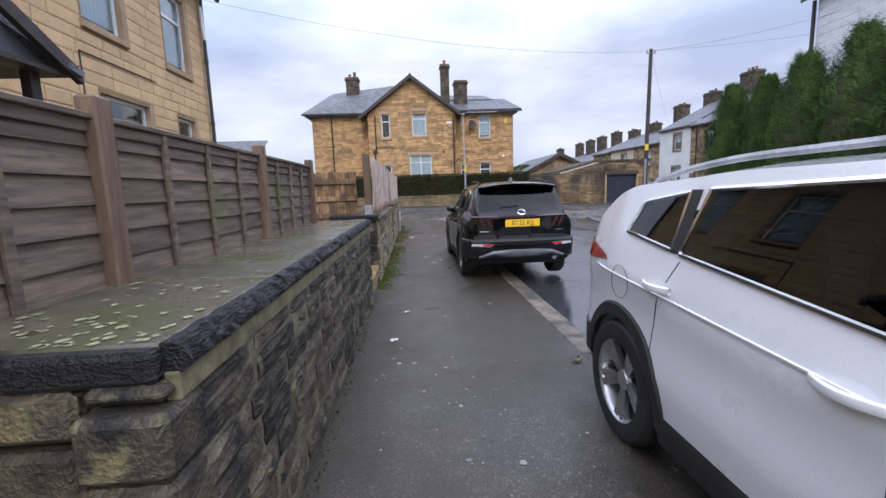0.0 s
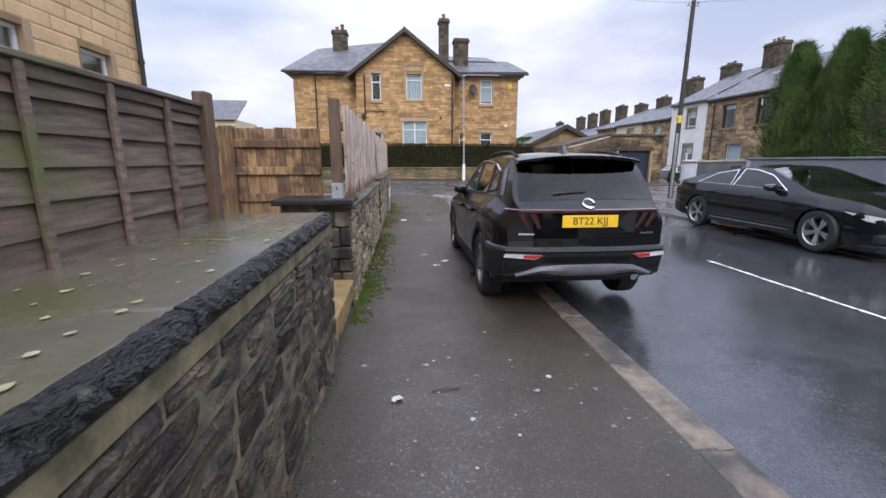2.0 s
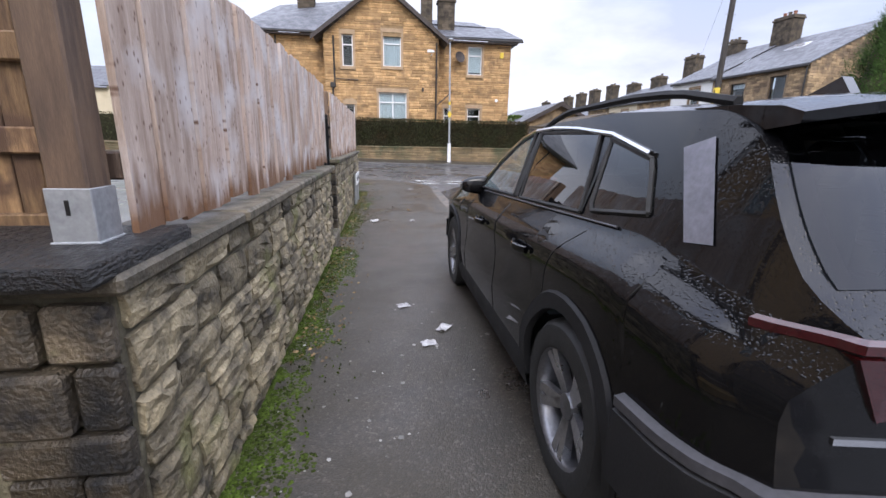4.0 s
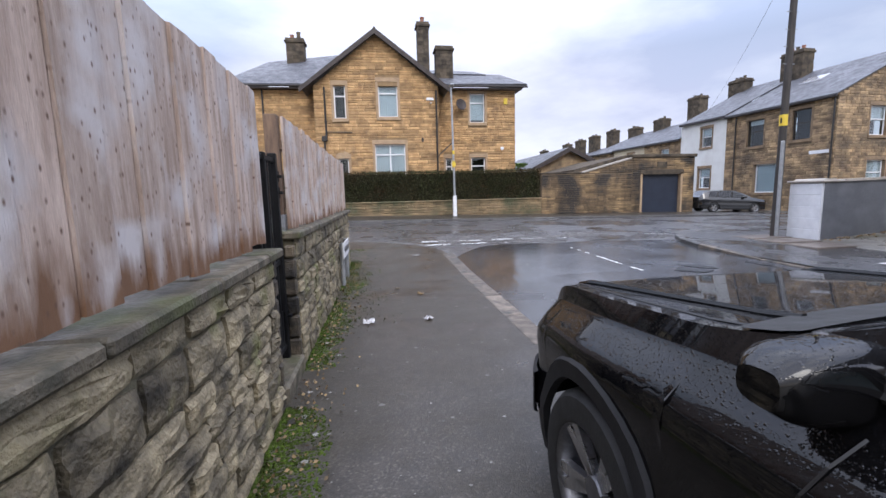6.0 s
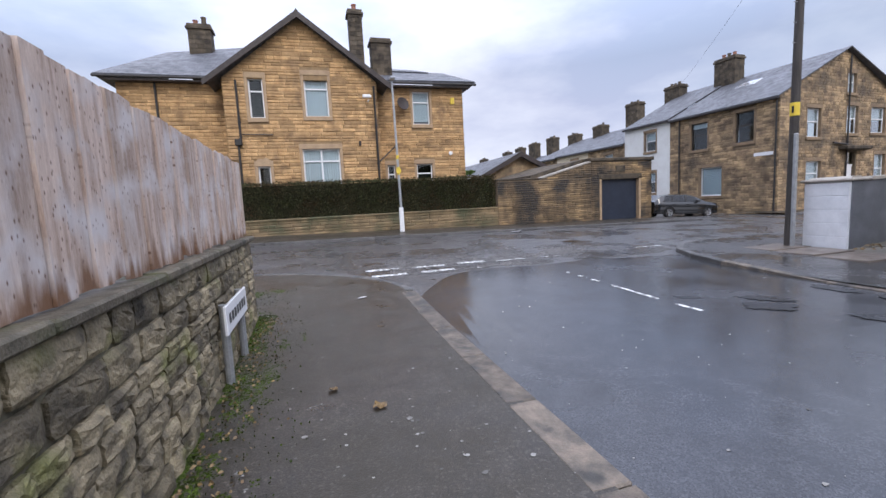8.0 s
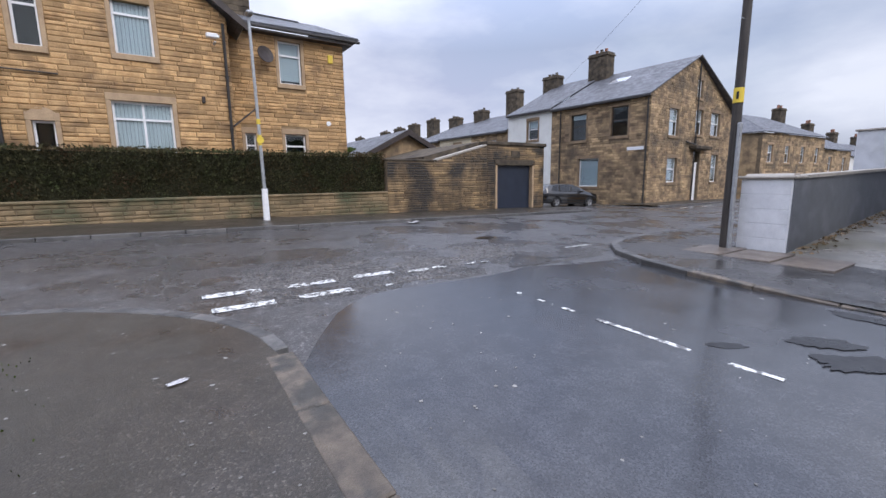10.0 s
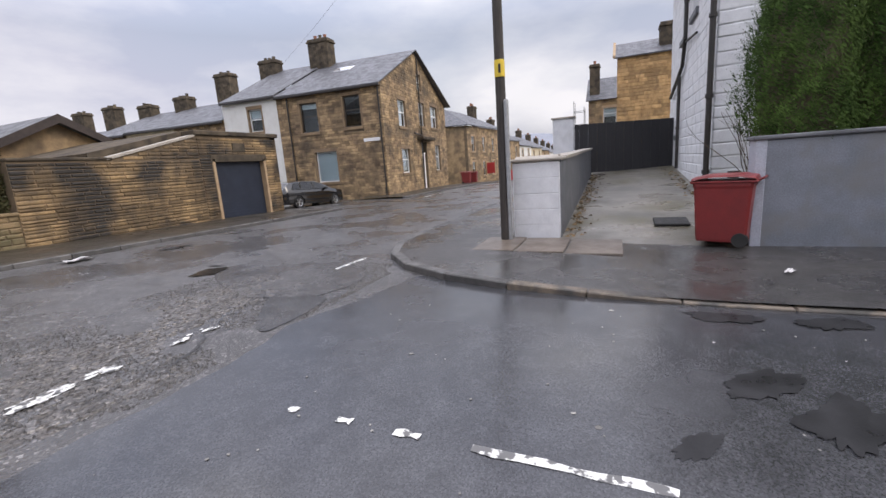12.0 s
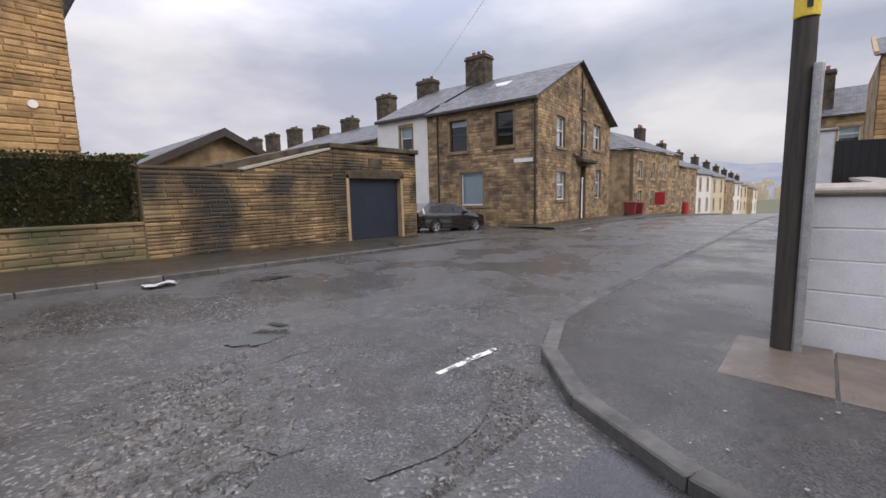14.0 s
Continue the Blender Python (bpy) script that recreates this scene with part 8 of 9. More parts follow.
def conifer(x, y, z0, top, r, seed, sprays=3600, fine=1.0):
    rnd = random.Random(seed)
    t = thing("conifer", "tall dense dark green conifer behind the painted wall", "tree", "conifer screen")
    tr = Geo().cyl((x, y, 0.3), (x, y, top * 0.55), 0.12, 0.06, 9)
    for k in range(14):
        a, z = k * 2.4, z0 + (top - z0) * (k + 1) / 17
        tr.cyl((x, y, z), (x + 0.6 * r * math.cos(a), y + 0.6 * r * math.sin(a), z + 0.3), 0.03, 0.012, 5)
    part("trunk", tr, M_BARK, t)
    g = Geo()
    for _ in range(sprays):
        h = rnd.random() ** 0.85
        z = z0 - 0.1 + (top - z0) * 0.93 * h
        prof = (min(1.0, 0.6 + h * 3.0) if h < 0.15 else 1.0) * (1.0 - max(0.0, h - 0.35) / 0.68) ** 0.6
        a = rnd.uniform(0, 2 * math.pi)
        lump = 1.0 + 0.34 * noise.noise(Vector((math.cos(a) * 2.4 + seed, math.sin(a) * 2.4, z * 1.1))) + 0.2 * noise.noise(Vector((math.cos(a) * 6 + seed, math.sin(a) * 6, z * 2.6)))
        rr = max(0.03, r * prof * lump) * (1 - 0.35 * rnd.random() ** 1.5)
        # one frond: an upswept spray of flat leaflets with a loose tip
        out = Vector((math.cos(a + rnd.uniform(-0.5, 0.5)), math.sin(a + rnd.uniform(-0.5, 0.5)), 0))
        p = Vector((x + rr * math.cos(a), y + rr * math.sin(a), z))
        l, tip = rnd.uniform(0.2, 0.42) * fine, rnd.uniform(0.1, 0.5)
        side = Vector((-out.y, out.x, 0)).lerp(Vector((0, 0, 1)), rnd.uniform(-0.2, 0.2)).normalized()
        for j in range(9):
            u = j / 8
            q = p + (Vector((0, 0, 1)) * (u * (1 - 0.25 * u)) + out * (0.2 * u + tip * u * u)) * l
            w = l * (0.34 * (1 - u) + 0.1) * rnd.uniform(0.7, 1.2)
            s_ = (side * rnd.uniform(0.75, 1.0) * (1 if j % 2 else -1) + Vector((rnd.uniform(-0.35, 0.35), rnd.uniform(-0.35, 0.35), rnd.uniform(0.3, 1.0)))).normalized()
            m_ = s_.cross(out).normalized() * w * 0.085 + Vector((0, 0, 0.004))
            g.add([tuple(q), tuple(q + s_ * w * 0.5 + m_), tuple(q + s_ * w), tuple(q + s_ * w * 0.5 - m_)], [(0, 1, 2, 3)])
    part("crown", g, M_CONIFER, t, fix=False)
    core = Geo()
    core.lathe([(0.02, z0), (r * 0.55, z0 + 0.1), (r * 0.72, z0 + (top - z0) * 0.3), (r * 0.45, z0 + (top - z0) * 0.7), (0.02, z0 + (top - z0) * 0.95)], 10, "z")
    core.v = [(a + x, b + y, c) for a, b, c in core.v]
    part("inner_shade", core, M_BARK, t)


for k, (x, y, top, r) in enumerate(((11.15, 13.1, 4.75, 0.75), (11.4, 12.0, 4.75, 0.78), (11.5, 10.85, 5.0, 0.95), (11.7, 9.5, 5.3, 1.0), (11.7, 8.0, 5.2, 1.0), (11.7, 6.5, 5.3, 1.0), (11.7, 4.9, 5.2, 1.0))):
    conifer(x, y, 1.35, top, r, 30 + k, *((9000, 0.62) if k < 2 else (3600, 1.0)))
bush = thing("bush", "bright yellow-green bush seen over the wall", "bush")
pts = []
for _ in range(2500):
    a, b = rnd.uniform(0, 6.283), rnd.uniform(0, 1.5)
    r = 1.0 + 0.25 * noise.noise(Vector((math.cos(a) * 2, math.sin(a) * 2, b * 3)))
    pts.append(((10.6 + 1.5 * r * math.cos(a) * math.cos(b), 38 + 1.5 * r * math.sin(a) * math.cos(b), 2.4 + 0.9 * r * math.sin(b)), (math.cos(a), math.sin(a), 0.5)))
g = Geo()
leaf_cloud(g, pts, 0.14, rnd)
part("foliage", g, M_BUSH, bush, fix=False)
part("stem", Geo().cyl((10.6, 38, 0.2), (10.6, 38, 2.6), 0.08, 0.03).cyl((10.6, 38, 1.5), (11.4, 38.2, 2.7), 0.04, 0.02).cyl((10.6, 38, 1.4), (9.9, 37.8, 2.7), 0.04, 0.02), M_TWIG, bush)
shrub = thing("bare_shrub", "bare twiggy shrub against the white house", "shrub")
g = Geo()
rnd = random.Random(77)
for k in range(16):
    p = Vector((12.6, 13.1, 0.4))
    d = Vector((rnd.uniform(-0.5, 0.5), rnd.uniform(-0.2, 0.6), 1)).normalized()
    r = 0.014
    for j in range(7):
        q = p + d * 0.27
        g.cyl(tuple(p), tuple(q), r, r * 0.82, 5, False)
        if j > 2 and rnd.random() < 0.8:
            e = (d + Vector((rnd.uniform(-0.8, 0.8), rnd.uniform(-0.8, 0.8), 0.1))).normalized()
            g.cyl(tuple(q), tuple(q + e * 0.28), r * 0.5, r * 0.2, 4, False)
        p, d, r = q, (d + Vector((rnd.uniform(-0.25, 0.25), rnd.uniform(-0.25, 0.25), 0.05))).normalized(), r * 0.82
part("stem", g, M_TWIG, shrub)

# ---- opposite corner: pier, walls, gate ----
stub = thing("garden_wall", "painted block wall, white on its end pier, grey along the drive", "wall", kind="structure")
part("pier", Geo().box(10.86, 16.42, -0.05, 11.32, 17.24, 1.4, 0.015), M_WHITE, stub, "white painted block pier")
for k in range(5):
    part("block_course", Geo().box(10.852, 16.43, 0.02 + 0.275 * k, 10.87, 17.23, 0.285 + 0.275 * k, 0.006), M_WHITE, stub)
part("pier_cap", Geo().box(10.8, 16.36, 1.4, 11.4, 17.3, 1.46, 0.02).prism([(10.9, 1.46), (11.3, 1.46), (11.2, 1.5), (11.0, 1.5)], 16.45, 17.2), M_CAP, stub)
part("wall", Geo().prism([(10.9, -0.05), (19.95, 0.3), (19.95, 1.62), (10.9, 1.4)], 16.405, 16.66), M_GREY, stub)
part("coping", Geo().prism([(11.4, 1.41), (19.95, 1.62), (19.95, 1.68), (11.4, 1.47)], 16.36, 16.7), M_CAP, stub)
part("gate_pillar", Geo().box(19.9, 17.0, 0.2, 20.3, 17.75, 2.8, 0.02), M_WHITE, stub)
part("pillar_cap", Geo().box(19.85, 16.95, 2.8, 20.35, 17.8, 2.86, 0.015), M_CAP, stub)
gate = thing("driveway_gate", "tall black boarded driveway gate, closed", "gate")
d = Vector((21.45 - 20.1, 13.62 - 16.98, 0))
mgate = Matrix.Translation((20.1, 16.98, 0)) @ Matrix.Rotation(math.atan2(d.y, d.x), 4, "Z")
n = 22
for i in range(n):
    a = d.length * i / n
    part("board", Geo(mgate).box(a + 0.003, -0.012 * (i % 2), 0.78, a + d.length / n - 0.003, 0.02, 2.56, 0.004), M_GATE, gate)
for z in (0.95, 1.65, 2.4):
    part("rail", Geo(mgate).box(0, 0.02, z, d.length, 0.06, z + 0.1), M_GATE, gate)
part("post", Geo(mgate).box(d.length, -0.03, 0.7, d.length + 0.1, 0.07, 2.58), M_UPVC, gate)
gw = thing("garden_wall", "blue-grey painted rendered wall below the conifers", "wall", kind="structure")
part("wall", Geo().box(10.5, 4.0, -0.1, 10.8, 13.72, 1.48, 0.01).box(10.5, -20, -0.1, 10.8, 3.99, 1.48), M_BLUEGREY, gw)
part("coping", Geo().box(10.46, -20, 1.48, 10.84, 13.77, 1.54, 0.015), M_GREY, gw)
# thin slab over the wall's end; the light on that face is in its colour
part("end_pier", Geo().box(10.49, 13.6, -0.1, 10.82, 13.735, 1.485, 0.01), M_BLUEGREYLIT, gw, "end face of the wall, coloured paler for the light on it")
part("return", Geo().box(10.8, 13.45, -0.1, 13.0, 13.7, 0.75, 0.01), M_LOWWALL, gw)
solid("garden", Geo().grid([[(x, y, 0.3) for x in spread(10.75, 14.3, 1)] for y in spread(-20, 13.5, 4)]), M_EARTH, "dark earth under the conifers", "ground", kind="structure")

# ---- poles and lamps ----
pole = thing("telegraph_pole", "dark timber telegraph pole with a yellow notice and cable guard", "pole")
part("shaft", Geo().cyl((10.6, 17.33, -0.1), (10.72, 17.36, 6.95), 0.092, 0.07, 16), M_WOODPOLE, pole, smooth=True)
part("cable_guard", Geo().box(10.52, 17.2, 0.0, 10.6, 17.27, 2.45, 0.015), M_GALV, pole)
part("notice", Geo(Matrix.Translation((10.64, 17.34, 0))).lathe([(0.086, 2.82), (0.088, 2.83), (0.088, 3.08), (0.086, 3.09)], 16, "z"), M_YELLOW, pole)
part("notice_print", Geo().box(10.548, 17.3, 2.88, 10.558, 17.34, 3.02), M_INK, pole)
for k, z in enumerate((4.3, 4.7, 5.1, 5.5, 5.9, 6.3)):
    part("step_iron", Geo().cyl((10.68 - 0.16, 17.35, z), (10.68 + 0.16, 17.35, z + 0.0), 0.009, n=6), M_GALV, pole)
part("insulator", Geo().cyl((10.55, 17.35, 6.8), (10.55, 17.35, 6.92), 0.03).cyl((10.88, 17.35, 6.8), (10.88, 17.35, 6.92), 0.03).box(10.5, 17.33, 6.77, 10.93, 17.37, 6.81), M_GALV, pole)


def cable(a, b, sag, name="overhead_cable"):
    pts = []
    for i in range(25):
        t = i / 24
        pts.append((a[0] + (b[0] - a[0]) * t, a[1] + (b[1] - a[1]) * t, a[2] + (b[2] - a[2]) * t - sag * 4 * t * (1 - t)))
    solid(name, Geo().tube(pts, 0.004, 4), M_CABLE, "thin black cable strung between pole and houses", "cable", "overhead cables")


PT = (10.72, 17.36, 6.88)
cable(PT, (-4.8, 11.4, 6.5), 0.5)
cable(PT, (30.0, 8.0, 8.5), 0.8)
cable(PT, (14.4, 12.5, 6.6), 0.15)
cable(PT, (26.0, 40.0, 6.2), 0.6)
lamp = thing("street_lamp", "slim grey street lamp post with a white lower sleeve", "street lamp")
LX, LY, LZ = 4.0, 27.15, rise(4.0, 27.15) + 0.02
part("sleeve", Geo().cyl((LX, LY, LZ), (LX, LY, LZ + 0.95), 0.095, 0.085, 14), M_UPVC, lamp, "white painted sleeve")
part("shaft", Geo().cyl((LX, LY, LZ + 0.95), (LX - 0.06, LY, 6.1), 0.05, 0.038, 12), M_GALV, lamp)
part("band", Geo().cyl((LX - 0.02, LY, 2.55), (LX - 0.02, LY, 2.85), 0.056, n=12), M_YELLOW, lamp)
part("band", Geo().cyl((LX - 0.02, LY, 3.15), (LX - 0.02, LY, 3.3), 0.055, n=12), M_YELLOW, lamp)
part("sign_plate", Geo().cyl((LX - 0.02, LY - 0.07, 2.7), (LX - 0.02, LY - 0.085, 2.7), 0.1, n=20), M_YELLOW, lamp)
part("lamp_head", Geo().box(LX - 0.16, LY - 0.3, 6.08, LX + 0.04, LY + 0.06, 6.18, 0.04), M_GALV, lamp)

# ---- bins ----
def wheelie(m, label, group=""):
    b = thing("wheelie_bin", label, "bin", group)
    g = Geo()
    rows = []
    for z, sx, sy in ((0.06, 0.262, 0.3), (0.1, 0.268, 0.31), (0.82, 0.29, 0.35), (0.86, 0.3, 0.365), (0.92, 0.3, 0.365)):
        rows.append([(x * sx, y * sy, z) for x, y in ((-0.9, -1), (0.9, -1), (1, -0.9), (1, 0.9), (0.9, 1), (-0.9, 1), (-1, 0.9), (-1, -0.9), (-0.9, -1))])
    g.grid(rows).add(rows[0][:8], [tuple(range(8))])
    part("body", g, M_BIN, b)
    lid = Geo()
    rows = []
    for y, z in ((-0.39, 0.925), (-0.38, 0.97), (-0.2, 1.01), (0.2, 1.015), (0.38, 0.985), (0.4, 0.93)):
        rows.append([(-0.315, y, z - 0.03), (-0.29, y, z), (0.0, y, z + 0.012), (0.29, y, z), (0.315, y, z - 0.03)])
    part("lid", lid.grid(rows), M_BIN, b)
    part("lid_rim", Geo().box(-0.315, -0.4, 0.9, 0.315, 0.41, 0.93, 0.01), M_BIN, b)
    part("handle", Geo().tube([(-0.25, 0.4, 0.93), (-0.25, 0.46, 0.96), (0.25, 0.46, 0.96), (0.25, 0.4, 0.93)], 0.016), M_BIN, b)
    for s in (-1, 1):
        part("wheel", Geo(Matrix.Translation((s * 0.27, 0.24, 0.1))).lathe([(0.0, -0.02), (0.1, -0.025), (0.1, 0.025), (0.0, 0.02)], 18, "x"), M_RUBBER, b)
    part("axle", Geo().cyl((-0.27, 0.24, 0.1), (0.27, 0.24, 0.1), 0.012), M_GALV, b)
    b.matrix_world = m
    return b


bin1 = wheelie(pose(10.55, 14.05, 0.03, 0, 0, 160), "maroon plastic wheelie bin standing beside the wall")
for x, y, a in ((37.6, 27.4, 20), (38.4, 27.6, -10), (41.0, 27.8, 5)):
    b_ = copy_thing(bin1, pose(x, y, rise(x, 27.5) + 0.03, 0, 0, a))
    tagged(b_, "maroon wheelie bin outside the stone houses", group="far bins")
solid("red_banner", Geo().box(50.0, 28.2, rise(50, 28) + 0.9, 50.08, 29.1, rise(50, 28) + 2.1, 0.02), M_RED, "red board standing outside a house", "sign")
solid("red_tub", Geo().cyl((55.5, 27.6, rise(55, 27.6)), (55.5, 27.6, rise(55, 27.6) + 1.2), 0.35, 0.3), M_RED, "red plastic tub at the roadside", "tub")
solid("rubber_mat", Geo(Matrix.Translation((11.9, 14.6, drive(11.9) + 0.02)) @ Matrix.Rotation(radians(-4.3), 4, "Y")).box(-0.28, -0.28, -0.01, 0.28, 0.28, 0.035, 0.012), M_RUBBER, "flat black rubber mat lying on the drive", "mat")
solid("downpipe_stub", Geo().cyl((12.4, 13.58, 0.75), (12.4, 13.58, 0.98), 0.09), M_PIPE, "short black chimney pot on the low wall", "pot")

# ---- scaffold by the far houses ----
scf = thing("scaffold", "thin grey scaffold poles beside a far house", "scaffold")
for k, (x, y) in enumerate(((41.2, 18.1), (41.2, 18.9), (42.4, 18.1), (42.4, 18.9))):
    part("upright", Geo().cyl((x, y, -1), (x, y, 5.3 + 0.5 * (k % 2)), 0.03, n=6), M_GALV, scf)
for z in (2.0, 3.6, 5.0):
    part("ledger", Geo().tube([(41.2, 18.1, z), (41.2, 18.9, z), (42.4, 18.9, z), (42.4, 18.1, z), (41.2, 18.1, z)], 0.028, 6), M_GALV, scf)

# ---- distance ----
rows = []
rnd = random.Random(3)
for k in range(41):
    y = -250 + 1000 * k / 40
    h = 40 + 14 * noise.noise(Vector((k * 0.21, 0, 0))) + 5 * noise.noise(Vector((k * 0.9, 4, 0)))
    h *= min(1.0, k / 6, (40 - k) / 12)
    rows.append([(420, y, -30), (560, y, -10 + h * 0.3), (760, y, h * 0.95), (900, y, h), (1100, y, -20)])
solid("hillside", Geo().grid(rows), M_HILL, "hazy wooded hillside across the valley", "hill", kind="structure")
town = Geo()
for _ in range(260):
    y, x = rnd.uniform(-150, 520), rnd.uniform(470, 700)
    k = (y + 250) / 25
    h = (40 + 14 * noise.noise(Vector((k * 0.21, 0, 0)))) * 0.3
    z = -10 + (h + 10) * (x - 420) / 140 * 0.6
    w = rnd.uniform(4, 9)
    town.box(x, y, z - 6, x + 5, y + w, z + rnd.uniform(3, 6))
solid("far_town", town, M_CREAM, "tiny pale houses scattered over the far hillside", "houses", kind="stuff")

# ---- wet patches, moss, leaves and litter ----
M_WATER = surf("standing_water", (0.02, 0.021, 0.023), (0.025, 0.025, 0.026), 0.02, 0.06, scale=3, fine=20, bump=0.02)
M_OIL = surf("dark_wet_stain", (0.015, 0.015, 0.016), (0.024, 0.024, 0.026), 0.25, 0.45, scale=4, fine=60, bump=0.2, spec=0.3)
M_TAR = surf("sealed_crack", (0.015, 0.015, 0.015), (0.02, 0.02, 0.02), 0.35, bump=0.1)


def blob(name, cx, cy, rx, ry, mt, label, cat, z, turn=0.0, seed=0, group="", n=64):
    rnd = random.Random(seed)
    vs = []
    for i in range(n):
        a = 2 * math.pi * i / n
        r = 1 + 0.35 * noise.noise(Vector((math.cos(a) * 1.4 + seed, math.sin(a) * 1.4, 0))) + 0.3 * noise.noise(Vector((math.cos(a) * 4, math.sin(a) * 4 + seed, 1))) + 0.22 * noise.noise(Vector((math.cos(a) * 11, math.sin(a) * 11 + seed, 2)))
        x, y = rx * r * math.cos(a), ry * r * math.sin(a)
        c, s = math.cos(radians(turn)), math.sin(radians(turn))
        px, py = cx + x * c - y * s, cy + x * s + y * c
        vs.append((px, py, rise(px, py) + z))
    solid(name, Geo().add(vs, [tuple(range(n))]), mt, label, cat, group, "structure")


RZ = ROAD_Z + 0.013
blob("puddle", 8.15, 16.9, 0.13, 0.75, M_WATER, "narrow puddle along the kerb", "puddle", RZ - 0.012, -14, 2)
blob("puddle", 7.82, 21.36, 0.3, 0.2, M_WATER, "shallow puddle in the worn road", "puddle", RZ, 10, 21)
blob("pothole", 8.17, 21.65, 0.05, 0.13, M_OIL, "small dark pothole beside the patch", "pothole", RZ, 20, 22)
for cx, cy, rx, ry, turn, seed in ((7.5, 14.62, 0.12, 0.3, 0, 14), (7.5, 13.85, 0.14, 0.26, 10, 3), (6.3, 14.62, 0.13, 0.3, 40, 4), (5.95, 14.35, 0.16, 0.3, 60, 5), (5.52, 15.1, 0.07, 0.17, 50, 15), (6.6, 13.2, 0.2, 0.5, 30, 16)):
    blob("wet_stain", cx, cy, rx, ry, M_OIL, "dark ragged wet stain on the asphalt", "stain", RZ, turn, seed)
blob("manhole", 9.4, 24.3, 0.34, 0.13, M_OIL, "dark iron cover sunk in the road", "manhole cover", RZ, 0, 9)
g = Geo()
rnd = random.Random(40)
for path in ([(5.2, 18.6), (5.9, 19.1), (6.6, 19.4), (7.2, 19.3)], [(4.6, 18.9), (5.4, 18.75), (6.0, 19.0)], [(3.0, 20.6), (4.5, 20.3), (6.0, 20.9), (8.0, 20.6)]):
    p = resample([(a + rnd.uniform(-0.05, 0.05), b + rnd.uniform(-0.05, 0.05)) for a, b in path], 0.12)
    p = [(a + rnd.uniform(-0.04, 0.04), b + rnd.uniform(-0.04, 0.04)) for a, b in p]
    for a, b in zip(p, p[1:]):
        dx, dy = b[0] - a[0], b[1] - a[1]
        l = math.hypot(dx, dy) or 1
        w = rnd.uniform(0.0025, 0.007)
        nx, ny = -dy / l * w, dx / l * w
        g.add([(q[0] + s * nx, q[1] + s * ny, rise(*q) + RZ + 0.001) for q, s in ((a, -1), (b, -1), (b, 1), (a, 1))], [(0, 1, 2, 3)])
solid("road_cracks", g, M_TAR, "ragged dark cracks in the old asphalt", "cracks", kind="stuff")
# loose aggregate of the worn surface by the give-way lines
g = Geo()
for _ in range(22000):
    u, v = rnd.random(), rnd.random()
    x, y = 2.3 + 6.6 * u, 18.45 + 2.6 * v ** 1.3
    if noise.noise(Vector((x * 0.9, y * 1.6, 5))) < -0.12:
        continue
    r = rnd.uniform(0.006, 0.017)
    z = rise(x, y) + ROAD_Z
    a = rnd.uniform(0, 6.28)
    g.add([(x + r * math.cos(a + k * 2.09), y + r * math.sin(a + k * 2.09), z) for k in range(3)] + [(x, y, z + r * 0.8)], [(0, 1, 3), (1, 2, 3), (2, 0, 3)])
solid("loose_aggregate", g, surf("road_aggregate", (0.09, 0.085, 0.082), (0.05, 0.048, 0.046), 0.35, 0.6, bump=0.2, vary=0.5), "coarse exposed stones of the worn road surface", "aggregate", kind="stuff")

# broken old surface beside the give-way line: lifted flakes of asphalt with dark gaps
g = Geo()
rnd = random.Random(44)
for j in range(26):
    for i in range(92):
        cx, cy = 2.2 + 0.062 * i + rnd.uniform(-0.02, 0.02), 18.5 + 0.075 * j + rnd.uniform(-0.02, 0.02)
        wear = noise.noise(Vector((cx * 0.8, cy * 1.5, 12))) + 0.5 * noise.noise(Vector((cx * 3, cy * 5, 3)))
        if wear < -0.1 or cy < 18.62 + 0.05 * math.sin(cx * 2) or (cx > 6.1 and cy < 19.4):
            continue
        z, hgt = rise(cx, cy) + ROAD_Z - 0.002, rnd.uniform(0.006, 0.018)
        tx, ty = rnd.uniform(-0.12, 0.12), rnd.uniform(-0.12, 0.12)
        k = rnd.randint(5, 7)
        lo, hi = [], []
        for q in range(k):
            a = 6.283 * q / k + rnd.uniform(-0.3, 0.3)
            ra, rb = rnd.uniform(0.024, 0.05), rnd.uniform(0.024, 0.05)
            dx, dy = ra * 1.25 * math.cos(a), rb * math.sin(a)
            lo.append((cx + dx, cy + dy, z))
            hi.append((cx + dx * 0.72, cy + dy * 0.72, z + hgt + tx * dx + ty * dy))
        g.add(lo + hi, [tuple(range(k, 2 * k))] + [(q, (q + 1) % k, k + (q + 1) % k, k + q) for q in range(k)])
solid("broken_asphalt", g, asphalt("flaked_asphalt", (0.085, 0.08, 0.077), (0.24, 0.22, 0.2), 0.5, 0.25, 60, 0.7, 0.006, 1.5), "flaking broken asphalt of the worn junction", "asphalt flakes", kind="stuff")

g = Geo()
pts = []
for _ in range(5200):
    y = rnd.uniform(5.5, 16.5)
    wide = 0.07 + 0.2 * max(0, noise.noise(Vector((y * 0.6, 2, 0))) + 0.25) + (0.18 if y > 12 else 0)
    x = 0.015 + abs(rnd.gauss(0, wide))
    if x < 0.9 and (y < 10.5 or y > 11.3):
        pts.append(((x, y, rise(x, y)), (0, 0, 1)))
for _ in range(1500):
    y = 16.5 + rnd.uniform(-0.5, 1.6)
    pts.append(((rnd.gauss(-0.1, 0.25), y, rise(0, y)), (0, 0, 1)))
for _ in range(500):
    y = rnd.uniform(0.4, 5)
    pts.append(((0.012 + abs(rnd.gauss(0, 0.03)), y, 0.0), (0, 0, 1)))
